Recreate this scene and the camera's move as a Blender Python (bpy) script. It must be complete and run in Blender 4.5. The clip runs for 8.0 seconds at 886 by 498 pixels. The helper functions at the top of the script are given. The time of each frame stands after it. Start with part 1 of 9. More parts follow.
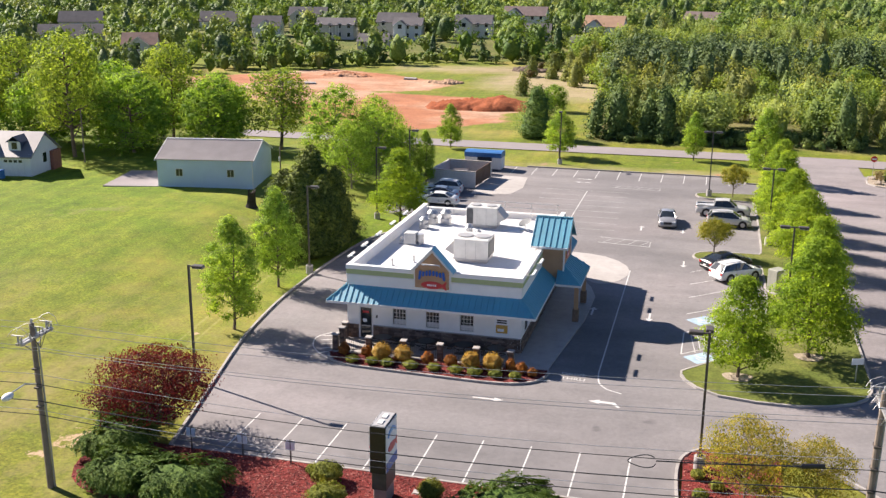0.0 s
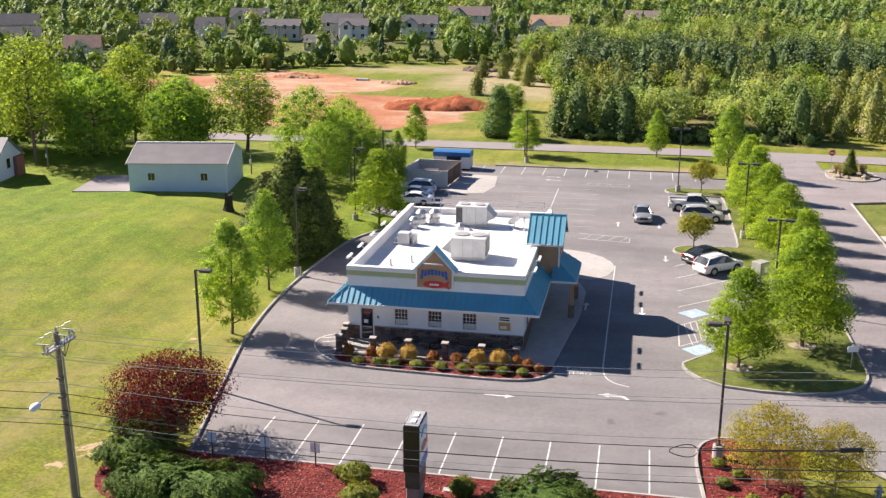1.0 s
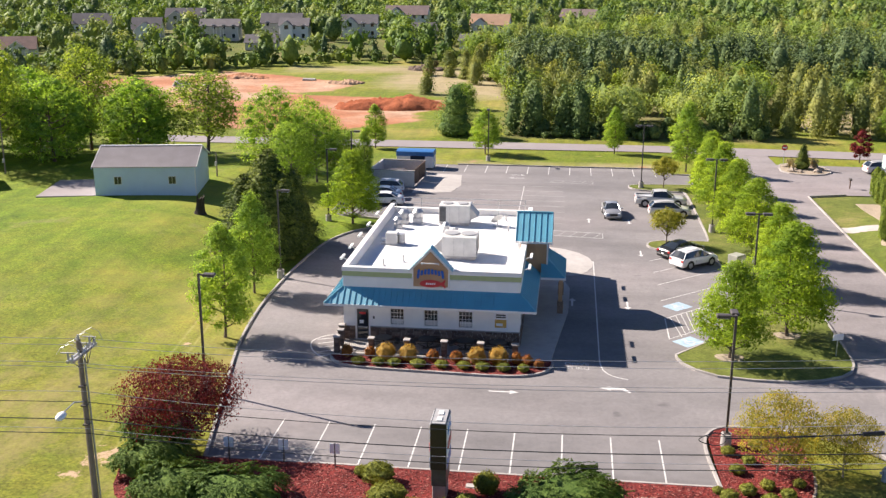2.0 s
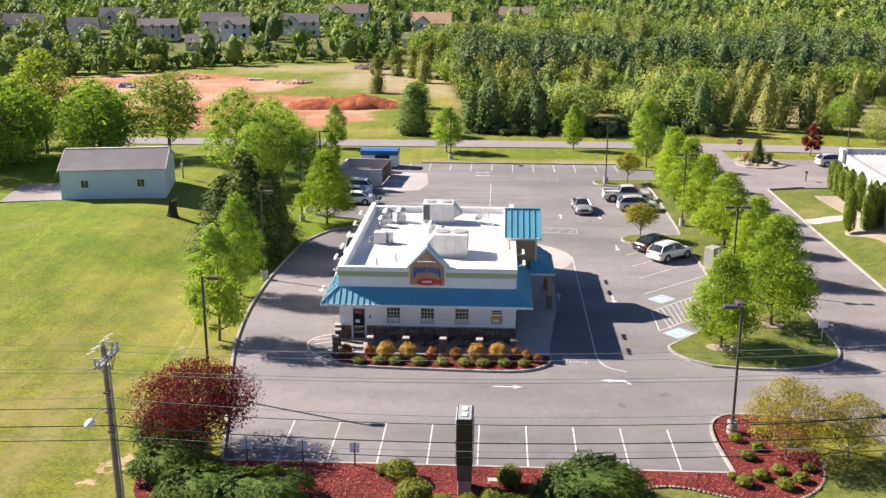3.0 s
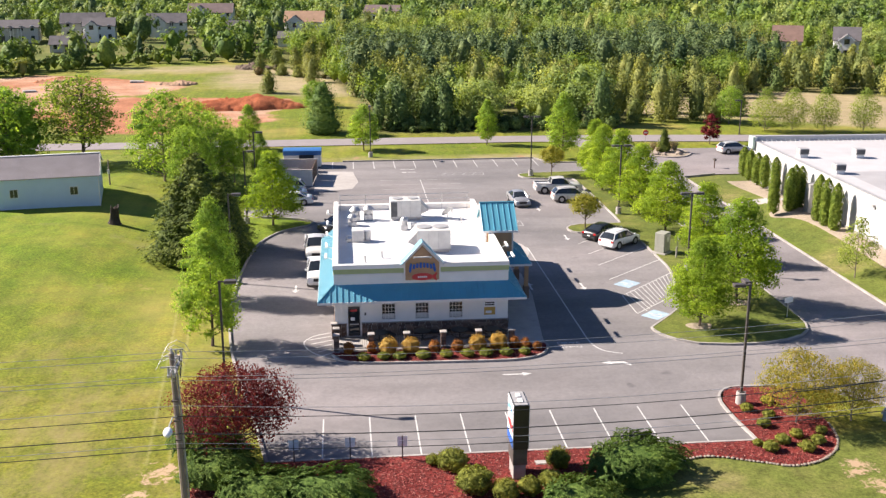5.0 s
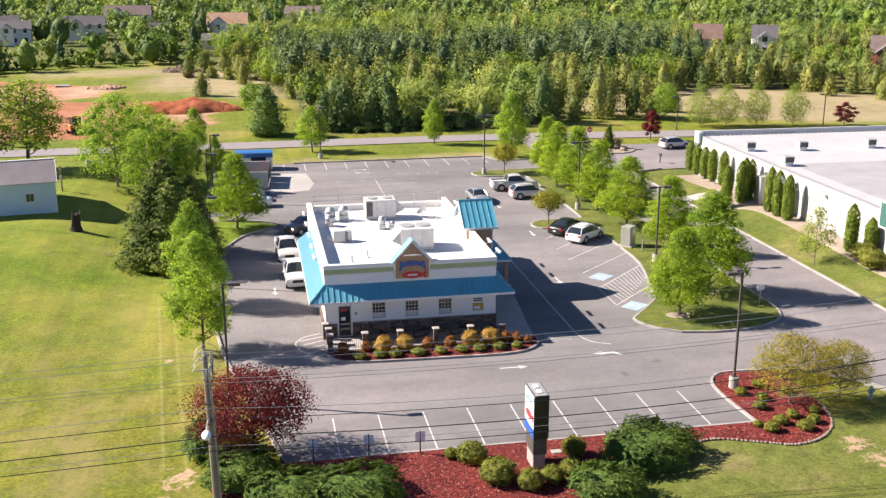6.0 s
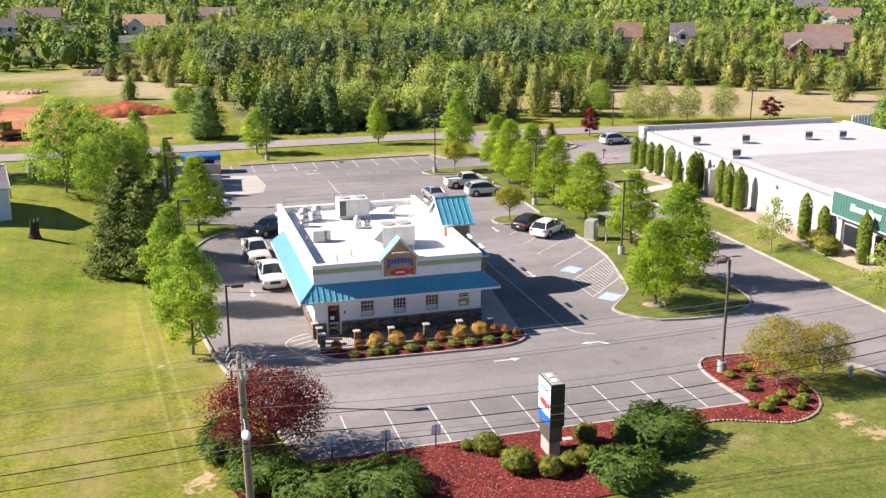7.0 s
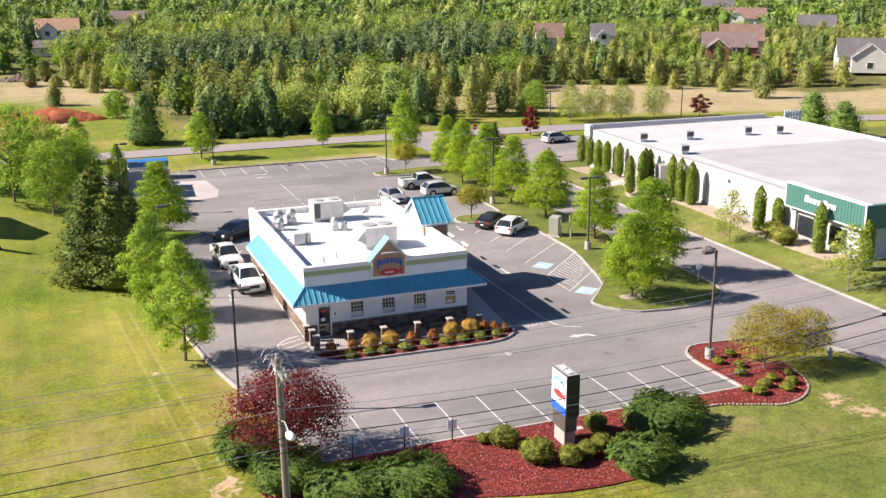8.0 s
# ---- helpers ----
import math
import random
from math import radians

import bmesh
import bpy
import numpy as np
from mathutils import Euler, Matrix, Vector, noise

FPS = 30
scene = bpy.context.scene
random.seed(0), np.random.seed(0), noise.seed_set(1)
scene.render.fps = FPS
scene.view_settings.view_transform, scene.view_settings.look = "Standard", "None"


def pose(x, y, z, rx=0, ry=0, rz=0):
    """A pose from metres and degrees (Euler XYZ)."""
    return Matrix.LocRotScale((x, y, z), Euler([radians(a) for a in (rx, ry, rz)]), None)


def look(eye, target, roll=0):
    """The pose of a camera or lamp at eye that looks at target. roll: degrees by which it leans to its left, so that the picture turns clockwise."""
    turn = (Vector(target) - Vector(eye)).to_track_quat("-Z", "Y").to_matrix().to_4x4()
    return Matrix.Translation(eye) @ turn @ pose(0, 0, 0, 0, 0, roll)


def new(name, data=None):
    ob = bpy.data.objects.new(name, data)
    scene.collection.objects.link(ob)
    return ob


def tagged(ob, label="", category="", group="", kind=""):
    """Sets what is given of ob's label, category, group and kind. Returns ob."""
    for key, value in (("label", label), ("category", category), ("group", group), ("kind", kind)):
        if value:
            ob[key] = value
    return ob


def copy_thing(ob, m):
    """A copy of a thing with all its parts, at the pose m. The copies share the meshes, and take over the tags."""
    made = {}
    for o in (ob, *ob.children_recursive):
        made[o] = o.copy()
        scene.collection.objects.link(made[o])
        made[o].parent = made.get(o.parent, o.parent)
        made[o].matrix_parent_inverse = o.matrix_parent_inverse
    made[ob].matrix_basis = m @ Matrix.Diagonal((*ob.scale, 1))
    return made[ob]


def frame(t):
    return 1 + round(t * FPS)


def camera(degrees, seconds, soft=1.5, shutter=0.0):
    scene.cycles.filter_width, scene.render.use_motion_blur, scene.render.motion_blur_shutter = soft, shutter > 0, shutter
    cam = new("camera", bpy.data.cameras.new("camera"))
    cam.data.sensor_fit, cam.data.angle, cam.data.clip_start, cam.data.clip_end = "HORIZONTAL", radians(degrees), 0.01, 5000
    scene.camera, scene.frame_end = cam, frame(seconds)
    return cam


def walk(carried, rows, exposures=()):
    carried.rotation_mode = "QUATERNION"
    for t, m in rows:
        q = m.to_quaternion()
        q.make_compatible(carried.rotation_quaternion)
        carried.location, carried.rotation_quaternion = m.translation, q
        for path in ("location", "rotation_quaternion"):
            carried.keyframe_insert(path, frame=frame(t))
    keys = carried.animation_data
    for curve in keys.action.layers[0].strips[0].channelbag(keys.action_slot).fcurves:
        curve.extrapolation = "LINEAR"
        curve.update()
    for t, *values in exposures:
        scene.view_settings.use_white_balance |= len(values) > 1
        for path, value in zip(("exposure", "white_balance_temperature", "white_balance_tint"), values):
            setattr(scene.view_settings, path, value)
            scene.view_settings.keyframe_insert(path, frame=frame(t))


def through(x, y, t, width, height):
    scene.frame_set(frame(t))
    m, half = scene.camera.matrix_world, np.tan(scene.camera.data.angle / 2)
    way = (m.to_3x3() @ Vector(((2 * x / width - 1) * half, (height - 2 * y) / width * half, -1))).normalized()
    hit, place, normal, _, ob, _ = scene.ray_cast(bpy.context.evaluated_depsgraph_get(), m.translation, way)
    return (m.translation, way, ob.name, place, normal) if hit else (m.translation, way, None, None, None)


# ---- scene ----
cam = camera(46.8, 8.0, soft=1.4)
PATH = [
    (0, (1.058, 0.069, 26.027), (0.568, 1.933, 25.493), 0.4),
    (0.5, (-1.079, -0.588, 25.994), (-1.511, 1.291, 25.462), 0.3),
    (1, (-3.281, -1.281, 26.026), (-3.65, 0.611, 25.493), 0.2),
    (1.5, (-5.471, -1.984, 26.112), (-5.773, -0.08, 25.578), 0.2),
    (3, (-12.06, -3.474, 26.328), (-12.164, -1.551, 25.79), 0.1),
    (3.5, (-14.364, -3.935, 26.354), (-14.399, -2.009, 25.814), 0.1),
    (4, (-16.892, -4.246, 26.427), (-16.856, -2.321, 25.886), 0.0),
    (4.5, (-19.552, -4.508, 26.483), (-19.443, -2.586, 25.941), 0.0),
    (6, (-27.752, -4.724, 26.492), (-27.398, -2.831, 25.951), -0.1),
    (6.5, (-30.59, -4.589, 26.49), (-30.15, -2.714, 25.949), -0.2),
    (7, (-33.439, -4.338, 26.487), (-32.913, -2.485, 25.946), -0.2),
    (7.5, (-36.342, -3.976, 26.507), (-35.732, -2.15, 25.968), -0.2),
    (8, (-39.269, -3.393, 26.55), (-38.574, -1.597, 26.012), -0.3),
]
walk(cam, [(t, look(eye, target, roll)) for t, eye, target, roll in PATH], [(0, 1.38, 6040, 16), (8, 1.40, 6040, 16)])

# ---- world, sun, exposure ----
SUN_DIR = Vector((-7.3, 2.64, 5.46)).normalized()
world = bpy.data.worlds.new("sky")
scene.world = world
world.use_nodes = True
wn = world.node_tree.nodes
sky = wn.new("ShaderNodeTexSky")
sky.sky_type = "NISHITA"
sky.sun_disc = False
sky.sun_elevation = math.asin(SUN_DIR.z)
sky.sun_rotation = math.atan2(SUN_DIR.x, SUN_DIR.y)
sky.air_density, sky.dust_density, sky.ozone_density = 0.7, 0.2, 3.0
wn["Background"].inputs["Strength"].default_value = 0.05
world.node_tree.links.new(sky.outputs["Color"], wn["Background"].inputs["Color"])
sun_data = bpy.data.lights.new("sun", "SUN")
sun_data.energy, sun_data.angle, sun_data.color = 5.0, radians(0.55), (1.0, 0.875, 0.695)
sun = new("sun", sun_data)
sun.matrix_world = look(SUN_DIR * 200, (0, 0, 0))

# ---- materials ----
MATS = {}


def material(name, rough=0.8, metal=0.0):
    m = bpy.data.materials.new(name)
    m.use_nodes = True
    p = m.node_tree.nodes["Principled BSDF"]
    p.inputs["Roughness"].default_value, p.inputs["Metallic"].default_value = rough, metal
    MATS[name] = m
    return m, m.node_tree, p


def rgb(c):
    return (c[0], c[1], c[2], 1.0)


def noise_node(nt, scale, detail=4.0, rough=0.6, coord="Object", stretch=None):
    tc = nt.nodes.new("ShaderNodeTexCoord")
    n = nt.nodes.new("ShaderNodeTexNoise")
    n.inputs["Scale"].default_value, n.inputs["Detail"].default_value = scale, detail
    n.inputs["Roughness"].default_value = rough
    if stretch:
        mp = nt.nodes.new("ShaderNodeMapping")
        mp.inputs["Scale"].default_value = stretch
        nt.links.new(tc.outputs[coord], mp.inputs["Vector"])
        nt.links.new(mp.outputs["Vector"], n.inputs["Vector"])
    else:
        nt.links.new(tc.outputs[coord], n.inputs["Vector"])
    return n


def ramp(nt, fac, stops):
    r = nt.nodes.new("ShaderNodeValToRGB")
    e = r.color_ramp.elements
    while len(e) < len(stops):
        e.new(0.5)
    for k, (at, c) in zip(e, stops):
        k.position, k.color = at, rgb(c)
    nt.links.new(fac, r.inputs["Fac"])
    return r.outputs["Color"]


def mix(nt, fac, a, b, how="MIX"):
    m = nt.nodes.new("ShaderNodeMix")
    m.data_type, m.blend_type = "RGBA", how
    for v, s in ((fac, m.inputs[0]), (a, m.inputs[6]), (b, m.inputs[7])):
        if isinstance(v, bpy.types.NodeSocket):
            nt.links.new(v, s)
        elif isinstance(v, tuple):
            s.default_value = rgb(v)
        else:
            s.default_value = v
    return m.outputs[2]


def bump(nt, p, height, strength=0.3, dist=0.02):
    b = nt.nodes.new("ShaderNodeBump")
    b.inputs["Strength"].default_value, b.inputs["Distance"].default_value = strength, dist
    nt.links.new(height, b.inputs["Height"])
    nt.links.new(b.outputs["Normal"], p.inputs["Normal"])


def plain(name, c, rough=0.6, metal=0.0, vary=0.15, scale=3.0, grain=40.0, coord="Object"):
    """A painted or cast surface with two scales of variation."""
    m, nt, p = material(name, rough, metal)
    n1, n2 = noise_node(nt, scale, coord=coord), noise_node(nt, grain, 3.0, coord=coord)
    lo, hi = tuple(v * (1 - vary) for v in c), tuple(min(1.0, v * (1 + vary)) for v in c)
    base = ramp(nt, n1.outputs["Fac"], [(0.3, lo), (0.7, hi)])
    fine = ramp(nt, n2.outputs["Fac"], [(0.3, (1 - vary * 0.6,) * 3), (0.7, (1.0, 1.0, 1.0))])
    nt.links.new(mix(nt, 1.0, base, fine, "MULTIPLY"), p.inputs["Base Color"])
    bump(nt, p, n2.outputs["Fac"], 0.12, 0.01)
    return m


def cover(nt, big, mid, fine, s):
    """Colour of a ground cover at three scales: broad patches, mottling, grain. Also gives the grain."""
    a, b, c = noise_node(nt, s[0], 5.0), noise_node(nt, s[1], 6.0, 0.7), noise_node(nt, s[2], 4.0, 0.7)
    col = ramp(nt, a.outputs["Fac"], big)
    col = mix(nt, 1.0, col, ramp(nt, b.outputs["Fac"], [(0.3, (mid[0],) * 3), (0.7, (mid[1],) * 3)]), "MULTIPLY")
    col = mix(nt, 1.0, col, ramp(nt, c.outputs["Fac"], [(0.3, (fine[0],) * 3), (0.7, (fine[1],) * 3)]), "MULTIPLY")
    return col, c.outputs["Fac"]


def ground_mat(name, big, mid, fine, rough=0.95, s=(0.05, 0.35, 14.0), bump_d=0.05):
    m, nt, p = material(name, rough)
    col, grain = cover(nt, big, mid, fine, s)
    nt.links.new(col, p.inputs["Base Color"])
    p.inputs["Specular IOR Level"].default_value = 0.2
    bump(nt, p, grain, 0.5, bump_d)
    return m, nt, p, col


def math_node(nt, op, a, b=None):
    m = nt.nodes.new("ShaderNodeMath")
    m.operation = op
    for v, s in ((a, m.inputs[0]), (b, m.inputs[1])):
        if isinstance(v, bpy.types.NodeSocket):
            nt.links.new(v, s)
        elif v is not None:
            s.default_value = v
    return m.outputs[0]


def worn(nt, col, spots, tracks, soil):
    """Bare earth spots (x, y, radius) and faint wheel tracks (x, y at one end, x, y at the other) worn into the grass."""
    tc = nt.nodes.new("ShaderNodeTexCoord")
    sp = nt.nodes.new("ShaderNodeSeparateXYZ")
    nt.links.new(tc.outputs["Object"], sp.inputs[0])
    nz = noise_node(nt, 1.7, 6.0, 0.75)
    ragged = math_node(nt, "MULTIPLY", math_node(nt, "SUBTRACT", nz.outputs["Fac"], 0.42), 4.2)
    for x, y, r in spots:
        dx, dy = math_node(nt, "SUBTRACT", sp.outputs["X"], x), math_node(nt, "SUBTRACT", sp.outputs["Y"], y)
        d = math_node(nt, "SQRT", math_node(nt, "ADD", math_node(nt, "MULTIPLY", dx, dx), math_node(nt, "MULTIPLY", dy, dy)))
        e = math_node(nt, "ADD", math_node(nt, "DIVIDE", d, r), ragged)
        col = mix(nt, ramp(nt, e, [(0.55, (0.85, 0.85, 0.85)), (0.95, (0, 0, 0))]), col, soil)
    for x0, y0, x1, y1 in tracks:
        k = (x1 - x0) / (y1 - y0)
        e = math_node(nt, "ABSOLUTE", math_node(nt, "SUBTRACT", sp.outputs["X"], math_node(nt, "ADD", math_node(nt, "MULTIPLY", math_node(nt, "SUBTRACT", sp.outputs["Y"], y0), k), x0)))
        e = math_node(nt, "ADD", e, math_node(nt, "MULTIPLY", ragged, 0.16))
        ends = math_node(nt, "MULTIPLY", math_node(nt, "GREATER_THAN", sp.outputs["Y"], min(y0, y1)), math_node(nt, "LESS_THAN", sp.outputs["Y"], max(y0, y1)))
        f = math_node(nt, "MULTIPLY", ramp(nt, e, [(0.0, (0.34, 0.34, 0.34)), (0.22, (0, 0, 0))]), ends)
        col = mix(nt, f, col, (0.40, 0.36, 0.16))
    return col


def drier_towards(nt, col, y0, y1, near, far):
    """Grass that goes from one tint to another between two lines across the plan."""
    tc = nt.nodes.new("ShaderNodeTexCoord")
    sp = nt.nodes.new("ShaderNodeSeparateXYZ")
    nt.links.new(tc.outputs["Object"], sp.inputs[0])
    wav = math_node(nt, "MULTIPLY", noise_node(nt, 0.05, 3.0).outputs["Fac"], 30.0)
    f = math_node(nt, "DIVIDE", math_node(nt, "SUBTRACT", math_node(nt, "ADD", sp.outputs["Y"], wav), y0 + 15.0), y1 - y0)
    return mix(nt, 1.0, col, ramp(nt, f, [(0.0, near), (1.0, far)]), "MULTIPLY")


def leaf_mat(name, dark, light, grain=1.9, through=0.42, toned=False):
    """Leaves: mottled from leaf to leaf, whole sprays and trees lighter or darker, some light passing through."""
    m, nt, p = material(name, 0.55)
    g = nt.nodes.new("ShaderNodeNewGeometry")
    n = noise_node(nt, 0.22, 2.0, coord="Object")
    leafy = noise_node(nt, grain, 4.0, 0.8, coord="Object")
    oi = nt.nodes.new("ShaderNodeObjectInfo")
    col = ramp(nt, leafy.outputs["Fac"], [(0.36, dark), (0.64, light)])
    tint = ramp(nt, n.outputs["Fac"], [(0.32, (0.62, 0.70, 0.74)), (0.68, (1.22, 1.16, 0.95))])
    col = mix(nt, 1.0, col, tint, "MULTIPLY")
    col = mix(nt, 1.0, col, ramp(nt, g.outputs["Random Per Island"], [(0.0, (0.84, 0.85, 0.86)), (1.0, (1.14, 1.12, 1.06))]), "MULTIPLY")
    bump(nt, p, leafy.outputs["Fac"], 0.7, 0.25)
    own = ramp(nt, oi.outputs["Random"], [(0.0, (0.9, 0.92, 0.9)), (1.0, (1.1, 1.06, 1.0))])
    col = mix(nt, 1.0, col, own, "MULTIPLY")
    if toned:
        at = nt.nodes.new("ShaderNodeAttribute")
        at.attribute_name = "tone"
        col = mix(nt, 1.0, col, ramp(nt, at.outputs["Fac"], [(0.0, (0.72, 0.78, 0.76)), (0.5, (1.0, 1.0, 1.0)), (1.0, (1.24, 1.14, 1.08))]), "MULTIPLY")
    nt.links.new(col, p.inputs["Base Color"])
    p.inputs["Specular IOR Level"].default_value = 0.08
    t = nt.nodes.new("ShaderNodeBsdfTranslucent")
    nt.links.new(mix(nt, 1.0, col, (1.15, 1.1, 0.5), "MULTIPLY"), t.inputs["Color"])
    ms = nt.nodes.new("ShaderNodeMixShader")
    ms.inputs["Fac"].default_value = through
    nt.links.new(p.outputs["BSDF"], ms.inputs[1])
    nt.links.new(t.outputs["BSDF"], ms.inputs[2])
    nt.links.new(ms.outputs["Shader"], nt.nodes["Material Output"].inputs["Surface"])
    return m


# ground covers
LAWN, nt, p, col = ground_mat("lawn", [(0.25, (0.120, 0.175, 0.014)), (0.5, (0.158, 0.205, 0.018)), (0.72, (0.235, 0.232, 0.042))],
                              (0.74, 1.18), (0.46, 1.38), s=(0.06, 0.7, 5.0))
straw = noise_node(nt, 0.035, 4.0)
mask = ramp(nt, straw.outputs["Fac"], [(0.52, (0, 0, 0)), (0.66, (1, 1, 1))])
col = mix(nt, mask, col, mix(nt, 0.6, col, (0.33, 0.28, 0.10)))
mow = noise_node(nt, 0.9, 2.0, 0.5, stretch=(1.0, 0.06, 1.0))
col = mix(nt, 1.0, col, ramp(nt, mow.outputs["Fac"], [(0.38, (0.90, 0.90, 0.9)), (0.62, (1.07, 1.06, 1.0))]), "MULTIPLY")
bare = noise_node(nt, 0.11, 5.0, 0.65)
col = mix(nt, ramp(nt, bare.outputs["Fac"], [(0.69, (0, 0, 0)), (0.74, (0.7, 0.7, 0.7))]), col, (0.40, 0.29, 0.17))
clover = noise_node(nt, 0.30, 6.0, 0.75)
col = mix(nt, 1.0, col, ramp(nt, clover.outputs["Fac"], [(0.34, (0.80, 0.88, 0.8)), (0.5, (1.0, 1.0, 1.0)), (0.66, (1.18, 1.05, 1.1))]), "MULTIPLY")
col = drier_towards(nt, col, 55.0, 85.0, (1.05, 0.875, 0.95), (0.88, 0.985, 0.52))
tcl = nt.nodes.new("ShaderNodeTexCoord")
spl = nt.nodes.new("ShaderNodeSeparateXYZ")
nt.links.new(tcl.outputs["Object"], spl.inputs[0])
thin = math_node(nt, "MULTIPLY", ramp(nt, noise_node(nt, 0.22, 7.0, 0.72, stretch=(1.0, 0.55, 1.0)).outputs["Fac"], [(0.47, (0, 0, 0)), (0.66, (0.62, 0.62, 0.62))]),
                 ramp(nt, math_node(nt, "DIVIDE", spl.outputs["Y"], 100.0), [(0.56, (1, 1, 1)), (0.78, (0.12, 0.12, 0.12))]))
col = mix(nt, thin, col, (0.270, 0.215, 0.090))
col = drier_towards(nt, col, 126.0, 142.0, (1.0, 1.0, 1.0), (1.10, 0.94, 1.45))
col = worn(nt, col, [(-32.4, 46.0, 1.5), (-34.2, 63.4, 0.7), (-33.2, 44.0, 0.9)], [(-36.0, 78.0, -33.4, 47.0), (-34.9, 78.0, -32.2, 47.0)], (0.46, 0.32, 0.22))
lawn_nt, lawn_p, lawn_col = nt, p, col
nt.links.new(col, p.inputs["Base Color"])
TURF, nt, p, col = ground_mat("turf", [(0.35, (0.098, 0.128, 0.022)), (0.52, (0.136, 0.156, 0.030)), (0.70, (0.205, 0.185, 0.062))],
                  (0.68, 1.2), (0.55, 1.3), s=(0.16, 1.0, 6.0))
nt.links.new(worn(nt, col, [(5.2, 43.4, 1.3), (5.6, 41.2, 1.6), (6.6, 40.0, 1.2), (4.4, 42.6, 0.8)], [], (0.46, 0.31, 0.21)), p.inputs["Base Color"])
DIRT_DARK = ground_mat("dark_red_clay", [(0.3, (0.27, 0.075, 0.03)), (0.7, (0.36, 0.115, 0.05))], (0.7, 1.15), (0.75, 1.15), s=(0.15, 0.7, 3.0), bump_d=0.25)[0]
DIRT = ground_mat("red_clay", [(0.32, (0.33, 0.12, 0.055)), (0.48, (0.40, 0.175, 0.09)), (0.64, (0.50, 0.35, 0.24))],
                  (0.72, 1.12), (0.75, 1.12), s=(0.03, 0.22, 1.5), bump_d=0.2)[0]
MULCH = ground_mat("red_mulch", [(0.3, (0.12, 0.018, 0.015)), (0.7, (0.20, 0.034, 0.028))], (0.6, 1.25), (0.25, 1.8), s=(0.4, 2.6, 11.0), bump_d=0.06)[0]
CHIPS, nt, p = material("bark_chips", 0.9)
gi_ = nt.nodes.new("ShaderNodeNewGeometry")
nt.links.new(ramp(nt, gi_.outputs["Random Per Island"], [(0.0, (0.06, 0.010, 0.009)), (0.5, (0.20, 0.036, 0.030)), (0.85, (0.30, 0.065, 0.052)), (1.0, (0.38, 0.17, 0.13))]), p.inputs["Base Color"])
ASPHALT, nt, p, col = ground_mat("lot_asphalt", [(0.3, (0.204, 0.191, 0.191)), (0.7, (0.254, 0.238, 0.237))], (0.9, 1.06), (0.82, 1.08), 0.9, (0.08, 0.6, 25.0), 0.01)
tyre = noise_node(nt, 0.25, 3.0, 0.6, stretch=(0.25, 1.0, 1.0))
col = mix(nt, 1.0, col, ramp(nt, tyre.outputs["Fac"], [(0.35, (0.84,) * 3), (0.6, (1.03,) * 3)]), "MULTIPLY")
wash = noise_node(nt, 0.045, 3.0, 0.55)
col = mix(nt, 1.0, col, ramp(nt, wash.outputs["Fac"], [(0.38, (0.86, 0.87, 0.88)), (0.5, (1.0, 1.0, 1.0)), (0.64, (1.14, 1.11, 1.11))]), "MULTIPLY")
tca = nt.nodes.new("ShaderNodeTexCoord")
spa = nt.nodes.new("ShaderNodeSeparateXYZ")
nt.links.new(tca.outputs["Object"], spa.inputs[0])
stall = ramp(nt, math_node(nt, "DIVIDE", spa.outputs["Y"], 100.0), [(0.497, (1, 1, 1)), (0.535, (0, 0, 0))])
drips = ramp(nt, noise_node(nt, 0.8, 5.0, 0.7).outputs["Fac"], [(0.40, (0.12,) * 3), (0.62, (0.85,) * 3)])
col = mix(nt, math_node(nt, "MULTIPLY", math_node(nt, "MULTIPLY", stall, drips), 0.55), col, (0.125, 0.120, 0.120))
grit = noise_node(nt, 3.2, 5.0, 0.75)
col = mix(nt, 1.0, col, ramp(nt, grit.outputs["Fac"], [(0.36, (0.88, 0.88, 0.88)), (0.64, (1.07, 1.07, 1.07))]), "MULTIPLY")
old = ramp(nt, math_node(nt, "DIVIDE", spa.outputs["X"], 100.0), [(0.122, (1.0, 1.0, 1.0)), (0.128, (1.18, 1.14, 1.14))])
col = mix(nt, 1.0, col, old, "MULTIPLY")
oil = noise_node(nt, 0.55, 2.0, 0.4)
col = mix(nt, ramp(nt, oil.outputs["Fac"], [(0.70, (0, 0, 0)), (0.78, (0.45, 0.45, 0.45))]), col, (0.07, 0.065, 0.07))
nt.links.new(col, p.inputs["Base Color"])
ROAD = ground_mat("road_asphalt", [(0.3, (0.245, 0.218, 0.22)), (0.7, (0.285, 0.258, 0.258))], (0.92, 1.06), (0.85, 1.06), 0.9, (0.08, 0.5, 20.0), 0.01)[0]
CONCRETE = ground_mat("concrete", [(0.3, (0.36, 0.335, 0.315)), (0.7, (0.44, 0.415, 0.395))], (0.88, 1.06), (0.88, 1.05), 0.85, (0.15, 1.2, 30.0), 0.01)[0]
KERB = plain("kerb_concrete", (0.34, 0.315, 0.295), 0.85, vary=0.22, scale=0.8)
PAINT = plain("road_paint", (0.54, 0.53, 0.515), 0.7, vary=0.18, scale=2.0, grain=18.0)
PAINT_BLUE = plain("blue_road_paint", (0.34, 0.45, 0.55), 0.7, vary=0.2, scale=2.0)
GRAVEL = ground_mat("gravel", [(0.3, (0.33, 0.27, 0.20)), (0.7, (0.42, 0.35, 0.27))], (0.8, 1.1), (0.6, 1.2), s=(0.3, 2.0, 14.0))[0]
